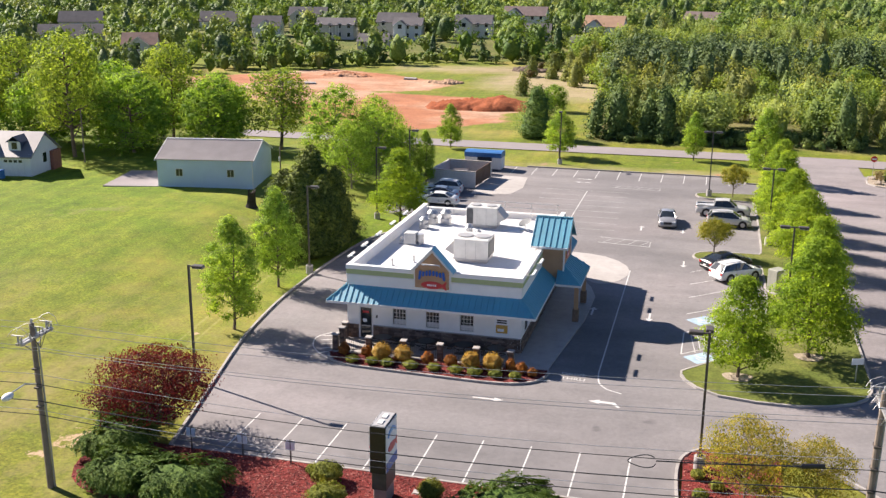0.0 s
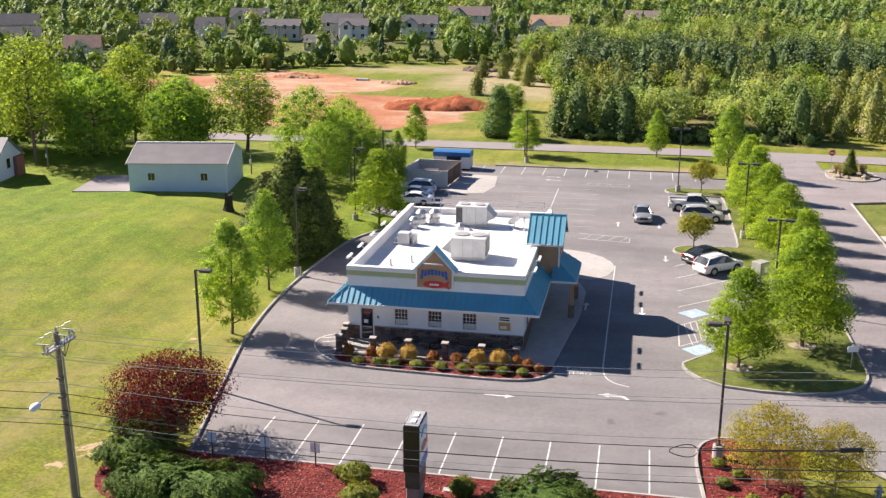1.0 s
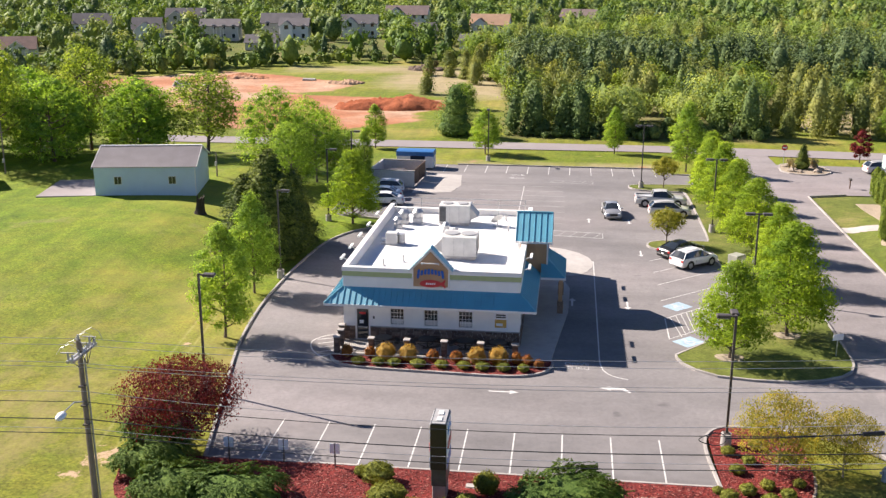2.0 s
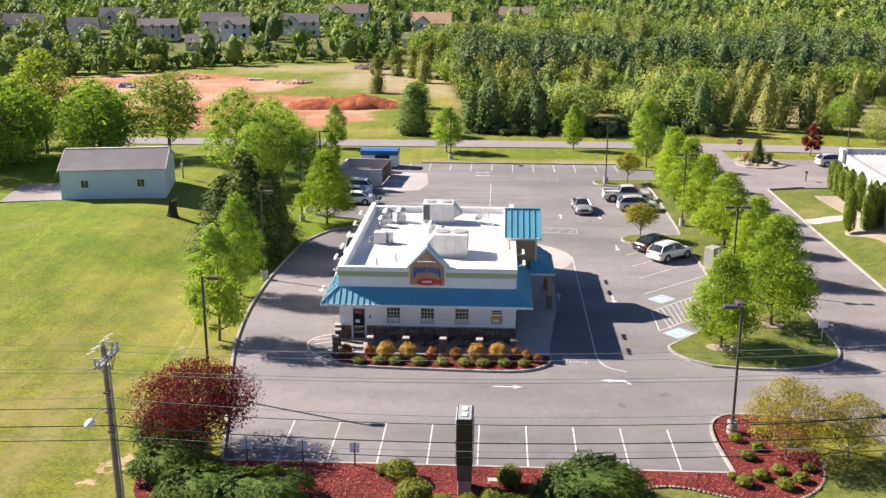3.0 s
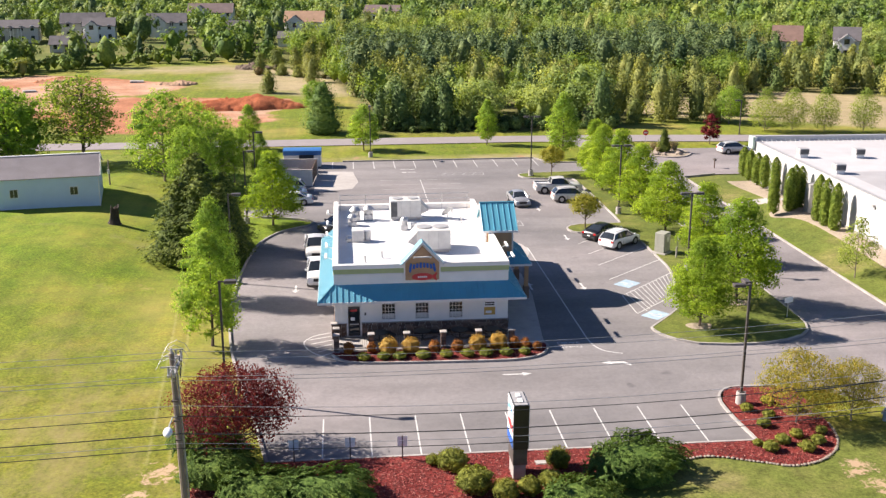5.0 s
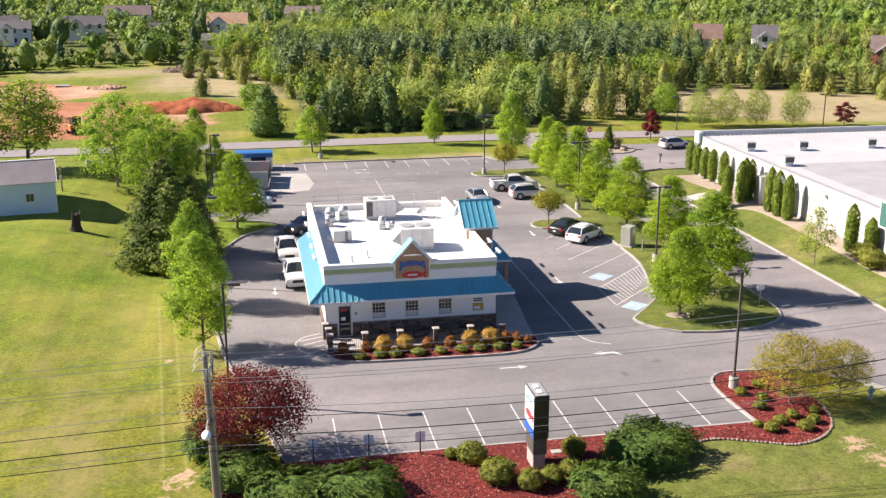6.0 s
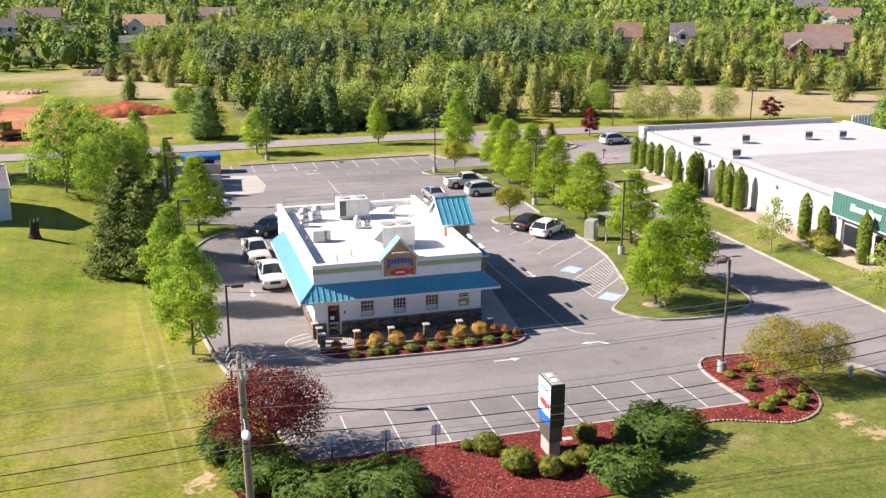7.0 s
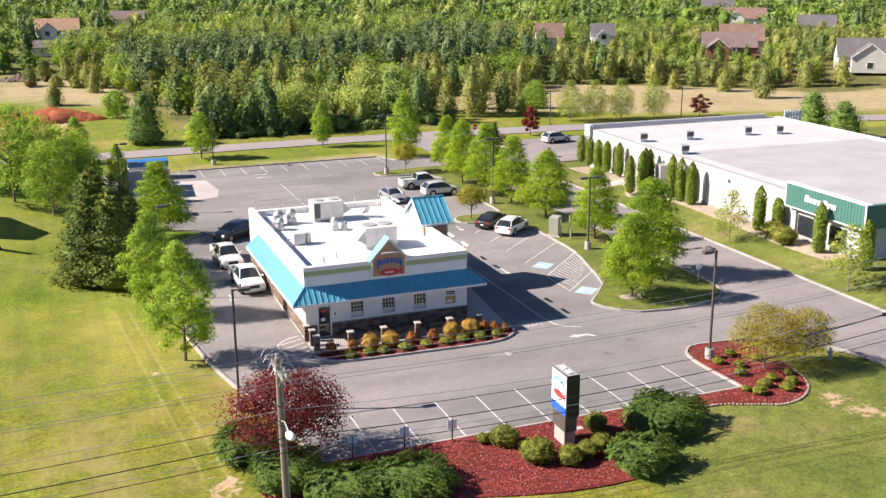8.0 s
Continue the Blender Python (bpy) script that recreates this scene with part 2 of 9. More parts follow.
# buildings
STUCCO = plain("cream_stucco", (0.83, 0.80, 0.76), 0.85, vary=0.06, scale=0.6)
MEMBRANE, nt, p = material("white_roof_membrane", 0.6)
n1, n2 = noise_node(nt, 0.35, 5.0), noise_node(nt, 2.5, 5.0)
col = ramp(nt, n1.outputs["Fac"], [(0.3, (0.62, 0.615, 0.61)), (0.65, (0.71, 0.705, 0.70))])
nt.links.new(mix(nt, 1.0, col, ramp(nt, n2.outputs["Fac"], [(0.3, (0.93,) * 3), (0.6, (1.0,) * 3)]), "MULTIPLY"), p.inputs["Base Color"])
GREEN_BAND = plain("sage_green_band", (0.42, 0.46, 0.22), 0.7, vary=0.06)
BLUE_METAL = plain("blue_metal_roof", (0.024, 0.275, 0.385), 0.5, 0.0, vary=0.10, scale=0.8)
bp = BLUE_METAL.node_tree.nodes["Principled BSDF"]
bp.inputs["Coat Weight"].default_value, bp.inputs["Coat Roughness"].default_value, bp.inputs["Coat IOR"].default_value = 1.0, 0.62, 2.1
TAN = plain("tan_siding", (0.459, 0.277, 0.155), 0.8, vary=0.12, scale=1.0)
TRIM = plain("white_trim", (0.76, 0.74, 0.71), 0.6, vary=0.06)
STONE_M, nt, p = material("ledge_stone", 0.9)
oi = nt.nodes.new("ShaderNodeNewGeometry")
n2 = noise_node(nt, 9.0, 5.0)
col = ramp(nt, oi.outputs["Random Per Island"], [(0.0, (0.10, 0.070, 0.055)), (0.5, (0.17, 0.115, 0.085)), (1.0, (0.27, 0.19, 0.14))])
nt.links.new(mix(nt, 1.0, col, ramp(nt, n2.outputs["Fac"], [(0.3, (0.7,) * 3), (0.7, (1.15,) * 3)]), "MULTIPLY"), p.inputs["Base Color"])
bump(nt, p, n2.outputs["Fac"], 0.4, 0.02)
DARK_METAL = plain("bronze_metal", (0.085, 0.072, 0.064), 0.5, 0.1, vary=0.2)
BLACK = plain("black_paint", (0.012, 0.012, 0.014), 0.4, vary=0.2)
GREY_METAL = plain("grey_metal", (0.42, 0.41, 0.40), 0.5, 0.3, vary=0.12)
HVAC_M = plain("hvac_enamel", (0.60, 0.585, 0.55), 0.5, 0.1, vary=0.1, scale=1.5)
GRILLE = plain("dark_grille", (0.10, 0.10, 0.10), 0.7, vary=0.3, grain=60.0)
GALV = plain("galvanised", (0.50, 0.50, 0.50), 0.4, 0.6, vary=0.15)
GLASS, nt, p = material("window_glass", 0.06)
p.inputs["Base Color"].default_value = (0.02, 0.025, 0.03, 1)
p.inputs["Specular IOR Level"].default_value = 0.8
WOOD_POLE = plain("weathered_pole", (0.22, 0.175, 0.14), 0.9, vary=0.2, scale=2.0)
BARK = plain("bark", (0.14, 0.10, 0.075), 0.95, vary=0.3, scale=3.0)
BARK_PALE = plain("pale_bark", (0.24, 0.19, 0.15), 0.95, vary=0.3, scale=3.0)
SIGN_WHITE = plain("sign_white", (0.78, 0.78, 0.79), 0.4, vary=0.05)
SIGN_BLUE = plain("sign_blue", (0.015, 0.10, 0.42), 0.4, vary=0.08)
SIGN_RED = plain("sign_red", (0.55, 0.035, 0.04), 0.4, vary=0.08)
SIGN_GOLD = plain("sign_gold", (0.55, 0.33, 0.07), 0.5, vary=0.15)
WALL_BLUE = plain("pale_blue_siding", (0.60, 0.68, 0.76), 0.7, vary=0.05, scale=0.5)
WALL_WHITE = plain("white_siding", (0.72, 0.71, 0.70), 0.7, vary=0.05, scale=0.5)
WALL_GREY = plain("greige_siding", (0.54, 0.51, 0.47), 0.7, vary=0.08, scale=0.5)
BRICK_FAR = plain("brick_red", (0.28, 0.11, 0.075), 0.9, vary=0.15)
SHINGLE = plain("grey_shingles", (0.115, 0.105, 0.11), 0.9, vary=0.2, scale=0.6, grain=6.0)
SHINGLE_BROWN = plain("brown_shingles", (0.20, 0.125, 0.10), 0.9, vary=0.2, scale=0.6, grain=6.0)
SHINGLE_RED = plain("dull_red_shingles", (0.165, 0.120, 0.112), 0.9, vary=0.2, scale=0.6, grain=6.0)
ROOF_ORANGE = plain("orange_tan_shingles", (0.36, 0.225, 0.14), 0.9, vary=0.15, scale=0.6, grain=6.0)
SHED_ROOF = plain("ribbed_metal_roof", (0.25, 0.225, 0.225), 0.55, 0.2, vary=0.12, scale=0.5)
GARAGE_ROOF = plain("dull_ribbed_roof", (0.20, 0.19, 0.195), 0.55, 0.2, vary=0.12, scale=0.5)
NAVY = plain("navy_paint", (0.03, 0.045, 0.09), 0.6, vary=0.12)
FENCE_BROWN = plain("brown_gate", (0.13, 0.075, 0.05), 0.7, vary=0.2)
BLOCK = plain("painted_block", (0.60, 0.57, 0.54), 0.9, vary=0.1)
DUMP_BLUE = plain("container_blue", (0.035, 0.145, 0.38), 0.5, vary=0.15)
CANOPY_GREEN = plain("green_fascia", (0.055, 0.150, 0.125), 0.5, vary=0.08)
FIELDSTONE = plain("fieldstone", (0.30, 0.25, 0.20), 0.95, vary=0.25)
RUBBER = plain("tyre_rubber", (0.018, 0.018, 0.018), 0.85, vary=0.2)
RIM = plain("wheel_alloy", (0.45, 0.45, 0.46), 0.35, 0.7, vary=0.1)
LAMP_RED = plain("tail_lamp_red", (0.42, 0.012, 0.012), 0.25, vary=0.1)
LAMP_CLEAR = plain("headlamp_clear", (0.70, 0.72, 0.74), 0.15, vary=0.05)
RACK_WIRE = plain("cable_black", (0.02, 0.02, 0.022), 0.6, vary=0.1)
WIRE_PALE = plain("cable_aluminium", (0.40, 0.40, 0.41), 0.5, 0.4, vary=0.1)


def car_paint(name, c, metal=0.5):
    m, nt, p = material(name, 0.28, metal)
    n = noise_node(nt, 1.5)
    nt.links.new(ramp(nt, n.outputs["Fac"], [(0.3, tuple(v * 0.92 for v in c)), (0.7, c)]), p.inputs["Base Color"])
    p.inputs["Coat Weight"].default_value = 0.5
    p.inputs["Coat Roughness"].default_value = 0.22
    return m


# leaves
L_MAPLE = leaf_mat("maple_leaves", (0.225, 0.330, 0.035), (0.470, 0.610, 0.080), 2.6, through=0.6)
L_TULIP = leaf_mat("bright_leaves", (0.235, 0.350, 0.052), (0.475, 0.640, 0.118), 2.6, through=0.55)
L_LIGHT = leaf_mat("light_leaves", (0.225, 0.345, 0.054), (0.445, 0.615, 0.135), 2.2, through=0.58)
L_YELLOW = leaf_mat("young_leaves", (0.205, 0.290, 0.048), (0.400, 0.505, 0.108), through=0.58)
L_SPRUCE = leaf_mat("spruce_needles", (0.028, 0.052, 0.012), (0.250, 0.300, 0.066), 2.5, through=0.2)
L_CEDAR = leaf_mat("cedar_foliage", (0.150, 0.181, 0.062), (0.362, 0.406, 0.156), 1.6, through=0.35, toned=True)
L_WOOD = leaf_mat("wood_leaves", (0.140, 0.216, 0.041), (0.378, 0.497, 0.103), 1.6, through=0.36, toned=True)
L_DARKWOOD = leaf_mat("dark_wood_leaves", (0.047, 0.087, 0.033), (0.238, 0.319, 0.112), 1.6, through=0.15, toned=True)
L_PLUM = leaf_mat("plum_leaves", (0.070, 0.014, 0.020), (0.270, 0.042, 0.054), 4.0, through=0.28)
L_OLIVE = leaf_mat("crape_leaves", (0.200, 0.235, 0.042), (0.540, 0.420, 0.092), 2.2, through=0.5)
L_ARB = leaf_mat("arborvitae_foliage", (0.085, 0.14, 0.022), (0.32, 0.39, 0.065), 3.0, through=0.18)
L_GOLD = leaf_mat("golden_shrub_leaves", (0.44, 0.26, 0.06), (0.72, 0.48, 0.15))
L_RUST = leaf_mat("rust_shrub_leaves", (0.30, 0.115, 0.04), (0.56, 0.26, 0.085))
L_BOX = leaf_mat("boxwood_leaves", (0.125, 0.140, 0.022), (0.40, 0.41, 0.095), 5.0, through=0.30)
L_JUN = leaf_mat("juniper_foliage", (0.046, 0.100, 0.020), (0.225, 0.318, 0.082), 3.0, through=0.24)
L_BRIGHT = leaf_mat("far_bright_leaves", (0.215, 0.295, 0.087), (0.410, 0.500, 0.188), 1.4, through=0.42, toned=True)
L_FAR = leaf_mat("far_leaves", (0.095, 0.160, 0.045), (0.240, 0.345, 0.105), 1.0, through=0.28, toned=True)
L_FARLIGHT = leaf_mat("far_pale_leaves", (0.190, 0.250, 0.085), (0.340, 0.405, 0.140), 1.0, through=0.30, toned=True)
L_PALE = leaf_mat("pale_young_leaves", (0.225, 0.30, 0.060), (0.42, 0.50, 0.125), 2.2, through=0.45)
L_ORNAMENT = leaf_mat("ornamental_leaves", (0.27, 0.28, 0.045), (0.47, 0.43, 0.085), 2.4, through=0.45)
L_DENSE = leaf_mat("dense_tree_leaves", (0.085, 0.150, 0.040), (0.290, 0.400, 0.100), 2.0, through=0.25)
L_REED = leaf_mat("dry_grass_blades", (0.33, 0.25, 0.15), (0.52, 0.42, 0.27), 3.0, through=0.3)
L_PINE = leaf_mat("pine_needles", (0.057, 0.098, 0.048), (0.207, 0.276, 0.126), 1.6, through=0.15, toned=True)
L_BRUSH = leaf_mat("brush_leaves", (0.085, 0.070, 0.035), (0.230, 0.185, 0.095), 2.0, through=0.25, toned=True)
L_BROADFAR = leaf_mat("far_fresh_leaves", (0.110, 0.180, 0.035), (0.290, 0.400, 0.085), 1.2, through=0.3, toned=True)
PAINT_FADED = plain("faded_road_paint", (0.34, 0.33, 0.325), 0.8, vary=0.25, scale=0.9, grain=12.0)
L_BROAD = leaf_mat("broad_leaves", (0.170, 0.295, 0.048), (0.405, 0.580, 0.108), 2.0, through=0.58)

# the open ground: other covers run into the lawn with ragged, patchy edges
nt, col = lawn_nt, lawn_col
edge_noise = noise_node(nt, 0.16, 6.0, 0.7)
for mask, args, soft in (("cover_turf", ([(0.35, (0.098, 0.128, 0.022)), (0.52, (0.136, 0.156, 0.030)), (0.70, (0.205, 0.185, 0.062))],
                  (0.68, 1.2), (0.55, 1.3), (0.16, 1.0, 6.0)), 0.25), ("cover_straw", ([(0.3, (0.29, 0.235, 0.125)), (0.55, (0.355, 0.290, 0.165)), (0.72, (0.23, 0.235, 0.07))],
                   (0.8, 1.1), (0.8, 1.1), (0.05, 0.4, 3.0)), 0.35), ("cover_wood", ([(0.3, (0.07, 0.075, 0.022)), (0.5, (0.12, 0.12, 0.035)), (0.72, (0.25, 0.21, 0.09))], (0.7, 1.2), (0.6, 1.25), (0.07, 0.5, 3.0)), 0.3), ("cover_clay", ([(0.32, (0.33, 0.12, 0.055)), (0.48, (0.40, 0.175, 0.09)), (0.64, (0.50, 0.35, 0.24))],
                  (0.72, 1.12), (0.75, 1.12), (0.03, 0.22, 1.5)), 0.12)):
    at = nt.nodes.new("ShaderNodeAttribute")
    at.attribute_name = mask
    f = math_node(nt, "ADD", at.outputs["Fac"], math_node(nt, "MULTIPLY", math_node(nt, "SUBTRACT", edge_noise.outputs["Fac"], 0.5), 1.5))
    c2, grain = cover(nt, *args)
    if mask == "cover_turf":
        c2 = worn(nt, c2, [(5.2, 43.4, 1.2), (5.6, 41.2, 1.4), (6.6, 40.0, 1.1), (4.4, 42.6, 0.7)], [], (0.42, 0.29, 0.19))
    col = mix(nt, ramp(nt, f, [(0.5 - soft, (0, 0, 0)), (0.5 + soft, (1, 1, 1))]), col, c2)
nt.links.new(col, lawn_p.inputs["Base Color"])
LOGO_BLUE = plain("pale_blue_print", (0.16, 0.36, 0.66), 0.4, vary=0.1)

# ---- mesh helpers ----
RNG = np.random.default_rng(7)


def obj_from(name, bm, mat, smooth=False):
    me = bpy.data.meshes.new(name)
    bm.to_mesh(me)
    bm.free()
    for m in (mat if isinstance(mat, (list, tuple)) else [mat]):
        me.materials.append(m)
    if smooth:
        me.polygons.foreach_set("use_smooth", [True] * len(me.polygons))
    return new(name, me)


def part(name, bm, mat, parent, label="", smooth=False):
    """Links a bmesh as one mesh object under a thing or a part."""
    ob = obj_from(name, bm, mat, smooth)
    ob.parent = parent
    if label:
        ob["label"] = label
    return ob


def thing(name, m, label, category, group="", kind=""):
    ob = new(name)
    ob.empty_display_size = 0.3
    ob.matrix_basis = m
    return tagged(ob, label, category, group, kind)


def share(ob, parent, m):
    """Another object on the same mesh, under parent."""
    o = new(ob.name.split(".")[0], ob.data)
    o.parent = parent
    o.matrix_basis = m
    return o


def box(bm, x0, x1, y0, y1, z0, z1, bevel=0.0, m=None):
    vs = [bm.verts.new((x, y, z)) for z in (z0, z1) for x, y in ((x0, y0), (x1, y0), (x1, y1), (x0, y1))]
    fs = [bm.faces.new([vs[i] for i in q]) for q in ((3, 2, 1, 0), (4, 5, 6, 7), (0, 1, 5, 4), (1, 2, 6, 5), (2, 3, 7, 6), (3, 0, 4, 7))]
    if m is not None:
        bmesh.ops.transform(bm, matrix=m, verts=vs)
    if bevel:
        es = list({e for f in fs for e in f.edges})
        bmesh.ops.bevel(bm, geom=es, offset=bevel, segments=1, affect="EDGES")
    return vs


def bbox(*a, **k):
    bm = bmesh.new()
    box(bm, *a, **k)
    return bm


def prism(bm, pts, z0, z1, zf=None):
    """An upright prism over a plan polygon (counter-clockwise)."""
    lo = [bm.verts.new((x, y, z0)) for x, y in pts]
    hi = [bm.verts.new((x, y, z1)) for x, y in pts]
    n = len(pts)
    for i in range(n):
        j = (i + 1) % n
        bm.faces.new((lo[i], lo[j], hi[j], hi[i]))
    bm.faces.new(hi)
    bm.faces.new(lo[::-1])


def poly(bm, pts3):
    return bm.faces.new([bm.verts.new(q) for q in pts3])


def slab(bm, pts, thick):
    """A sheet given by its upper corners (counter-clockwise from above), with thickness."""
    up = [bm.verts.new(q) for q in pts]
    dn = [bm.verts.new((q[0], q[1], q[2] - thick)) for q in pts]
    bm.faces.new(up)
    bm.faces.new(dn[::-1])
    for i in range(len(pts)):
        j = (i + 1) % len(pts)
        bm.faces.new((dn[i], dn[j], up[j], up[i]))


def tube(bm, a, b, r0, r1=None, n=8, caps=True):
    a, b = Vector(a), Vector(b)
    r1 = r0 if r1 is None else r1
    d = b - a
    if d.length < 1e-6:
        return
    u = d.orthogonal().normalized()
    v = d.normalized().cross(u)
    ra = [bm.verts.new(a + (u * math.cos(t) + v * math.sin(t)) * r0) for t in (2 * math.pi * i / n for i in range(n))]
    rb = [bm.verts.new(b + (u * math.cos(t) + v * math.sin(t)) * r1) for t in (2 * math.pi * i / n for i in range(n))]
    for i in range(n):
        j = (i + 1) % n
        bm.faces.new((ra[i], ra[j], rb[j], rb[i]))
    if caps:
        bm.faces.new(ra[::-1])
        bm.faces.new(rb)


def tubes(bm, pts, r0, r1=None, n=6):
    """One joined tube along a line of points."""
    r1 = r0 if r1 is None else r1
    P = [Vector(q) for q in pts]
    k = len(P) - 1
    u, prev, first = None, None, None
    for i, q in enumerate(P):
        d = (P[min(i + 1, k)] - P[max(i - 1, 0)]).normalized()
        u = d.orthogonal().normalized() if u is None else (u - d * u.dot(d)).normalized()
        v = d.cross(u)
        r = r0 + (r1 - r0) * i / k
        ring = [bm.verts.new(q + (u * math.cos(t) + v * math.sin(t)) * r) for t in (2 * math.pi * j / n for j in range(n))]
        if prev:
            for j in range(n):
                bm.faces.new((prev[j], prev[(j + 1) % n], ring[(j + 1) % n], ring[j]))
        first = first or ring
        prev = ring
    bm.faces.new(first[::-1])
    bm.faces.new(prev)


def bt(*a, **k):
    bm = bmesh.new()
    tube(bm, *a, **k)
    return bm


def arc(cx, cy, r, a0, a1, n=8):
    return [(cx + r * math.cos(radians(a0 + (a1 - a0) * i / n)), cy + r * math.sin(radians(a0 + (a1 - a0) * i / n))) for i in range(n + 1)]


def smooth_line(pts, n=4):
    """Catmull-Rom through plan points."""
    out = []
    P = [np.array(q, float) for q in pts]
    for i in range(len(P) - 1):
        p0, p1, p2, p3 = P[max(i - 1, 0)], P[i], P[i + 1], P[min(i + 2, len(P) - 1)]
        for k in range(n):
            t = k / n
            out.append(tuple(0.5 * ((2 * p1) + (p2 - p0) * t + (2 * p0 - 5 * p1 + 4 * p2 - p3) * t * t + (3 * p1 - p0 - 3 * p2 + p3) * t ** 3)))
    out.append(tuple(P[-1]))
    return out


def strip(pts, width, z0, z1, closed=False):
    """A bar of rectangular section that follows a plan line."""
    bm = bmesh.new()
    P = [Vector((q[0], q[1], 0)) for q in pts]
    n = len(P)
    rows = []
    for i in range(n):
        a, b = (P[i - 1], P[(i + 1) % n]) if closed else (P[max(i - 1, 0)], P[min(i + 1, n - 1)])
        d = (b - a).normalized()
        s = Vector((-d.y, d.x, 0)) * width / 2
        rows.append([bm.verts.new((P[i] + s * k) + Vector((0, 0, z))) for k, z in ((1, z0), (1, z1), (-1, z1), (-1, z0))])
    for i in range(n if closed else n - 1):
        a, b = rows[i], rows[(i + 1) % n]
        for k in range(4):
            bm.faces.new((a[k], a[(k + 1) % 4], b[(k + 1) % 4], b[k]))
    if not closed:
        bm.faces.new(rows[0][::-1])
        bm.faces.new(rows[-1])
    bmesh.ops.recalc_face_normals(bm, faces=bm.faces)
    return bm


def flat(name, pts, z, mat, label, category, kind="structure", thick=0.0):
    bm = bmesh.new()
    if thick:
        prism(bm, pts, z - thick, z)
        bmesh.ops.recalc_face_normals(bm, faces=bm.faces)
    else:
        poly(bm, [(x, y, z) for x, y in pts])
        bmesh.ops.recalc_face_normals(bm, faces=bm.faces)
        if bm.faces[:][0].normal.z < 0:
            bmesh.ops.reverse_faces(bm, faces=bm.faces)
    bmesh.ops.triangulate(bm, faces=[f for f in bm.faces if len(f.verts) > 4])
    return tagged(obj_from(name, bm, mat), label, category, kind=kind)


# ---- plan of the pavements ----
WEST = smooth_line([(-26.9, 46.7), (-27.8, 51.0), (-28.8, 55.6), (-30.3, 62.6), (-31.1, 68.3), (-31.5, 73.4), (-31.6, 80.0), (-31.3, 87.4),
                    (-30.7, 92.4), (-29.2, 96.2), (-27.6, 98.0), (-26.3, 98.9)], 3)
TIP = smooth_line([(-26.3, 98.9), (-25.6, 100.2), (-26.6, 101.6), (-29.0, 102.6), (-31.6, 103.4), (-33.2, 105.0)], 3)
LOT = WEST + TIP[1:] + [(-33.3, 134.0), (3.8, 134.2), (4.6, 132.6), (5.6, 130.6), (12.3, 130.4), (12.3, 147.07), (20.6, 146.50), (20.6, 140.0), (46.0, 139.5), (46.0, 121.5), (25.3, 121.0),
      (20.6, 119.6), (20.4, 100.0), (20.4, 62.0), (20.4, 4.0), (12.6, 4.0), (12.6, 45.5), (11.0, 50.4), (8.4, 53.2), (5.9, 54.0), (2.4, 54.3), (1.3, 53.6), (0.75, 52.4), (0.85, 46.75)]
NROAD_S = [(-75, 146.8), (-33, 147.1), (-13, 147.3), (5, 147.6), (20, 146.6), (36, 145.2), (56, 143.0), (80, 138.2), (105, 130.5), (140, 116.0)]
NROAD_N = [(150, 123.0), (108, 137.0), (82, 144.2), (57, 148.9), (37, 151.2), (20, 152.6), (5, 153.2), (-13, 153.2), (-33, 152.9), (-75, 152.6)]
NROAD = NROAD_S + NROAD_N


def inside(x, y, pts):
    px, py = np.array([q[0] for q in pts]), np.array([q[1] for q in pts])
    qx, qy = np.roll(px, -1), np.roll(py, -1)
    res = np.zeros(x.shape, bool)
    for a, b, c, d in zip(px, py, qx, qy):
        if b != d:
            hit = ((b > y) != (d > y)) & (x < (c - a) * (y - b) / (d - b) + a)
            res ^= hit
    return res


def dist_to(x, y, pts):
    best = np.full(x.shape, 1e9)
    for (a, b), (c, d) in zip(pts, list(pts[1:]) + [pts[0]]):
        l2 = (c - a) ** 2 + (d - b) ** 2 + 1e-9
        t = np.clip(((x - a) * (c - a) + (y - b) * (d - b)) / l2, 0, 1)
        best = np.minimum(best, np.hypot(x - a - t * (c - a), y - b - t * (d - b)))
    return best


def sstep(v, a, b):
    t = np.clip((v - a) / (b - a), 0, 1)
    return t * t * (3 - 2 * t)


def relief(x, y):
    """The lie of the land away from the pavements."""
    x, y = np.asarray(x, float), np.asarray(y, float)
    z = 1.85 * sstep(-x, 35, 50) * sstep(y, 55, 95) * (1 - sstep(y, 122, 146))
    z = z + 0.75 * sstep(x, 20.5, 26) * sstep(y, 40, 60) * (1 - sstep(y, 100, 116)) + 3.0 * sstep(y + np.maximum(x - 20, 0), 262, 325)
    z = z + 55.0 * sstep(np.hypot(x, y), 520, 1900) + 0.25 * np.sin(x * 0.05 + 1) * np.sin(y * 0.043) * sstep(y, 150, 200)
    return z


def height(x, y):
    x, y = np.asarray(x, float), np.asarray(y, float)
    d = np.full(x.shape, 1e9)
    for pts in (LOT, NROAD):
        e = dist_to(x, y, pts)
        d = np.minimum(d, np.where(inside(x, y, pts), -e, e))
    lift = sstep(d, 0.3, 2.6)
    return -0.10 + lift * (0.19 + relief(x, y)) + 0.05 * lift * np.sin(x * 0.31) * np.sin(y * 0.27)


def gz(x, y):
    return float(height(np.array([x]), np.array([y]))[0])


def axis_steps(lo, hi, fine0, fine1, step, grow):
    v = list(np.arange(fine0, fine1 + 0.01, step))
    s, a = step, fine1
    while a < hi:
        s *= grow
        a += s
        v.append(a)
    s, a = step, fine0
    while a > lo:
        s *= grow
        a -= s
        v.insert(0, a)
    return np.array(v)


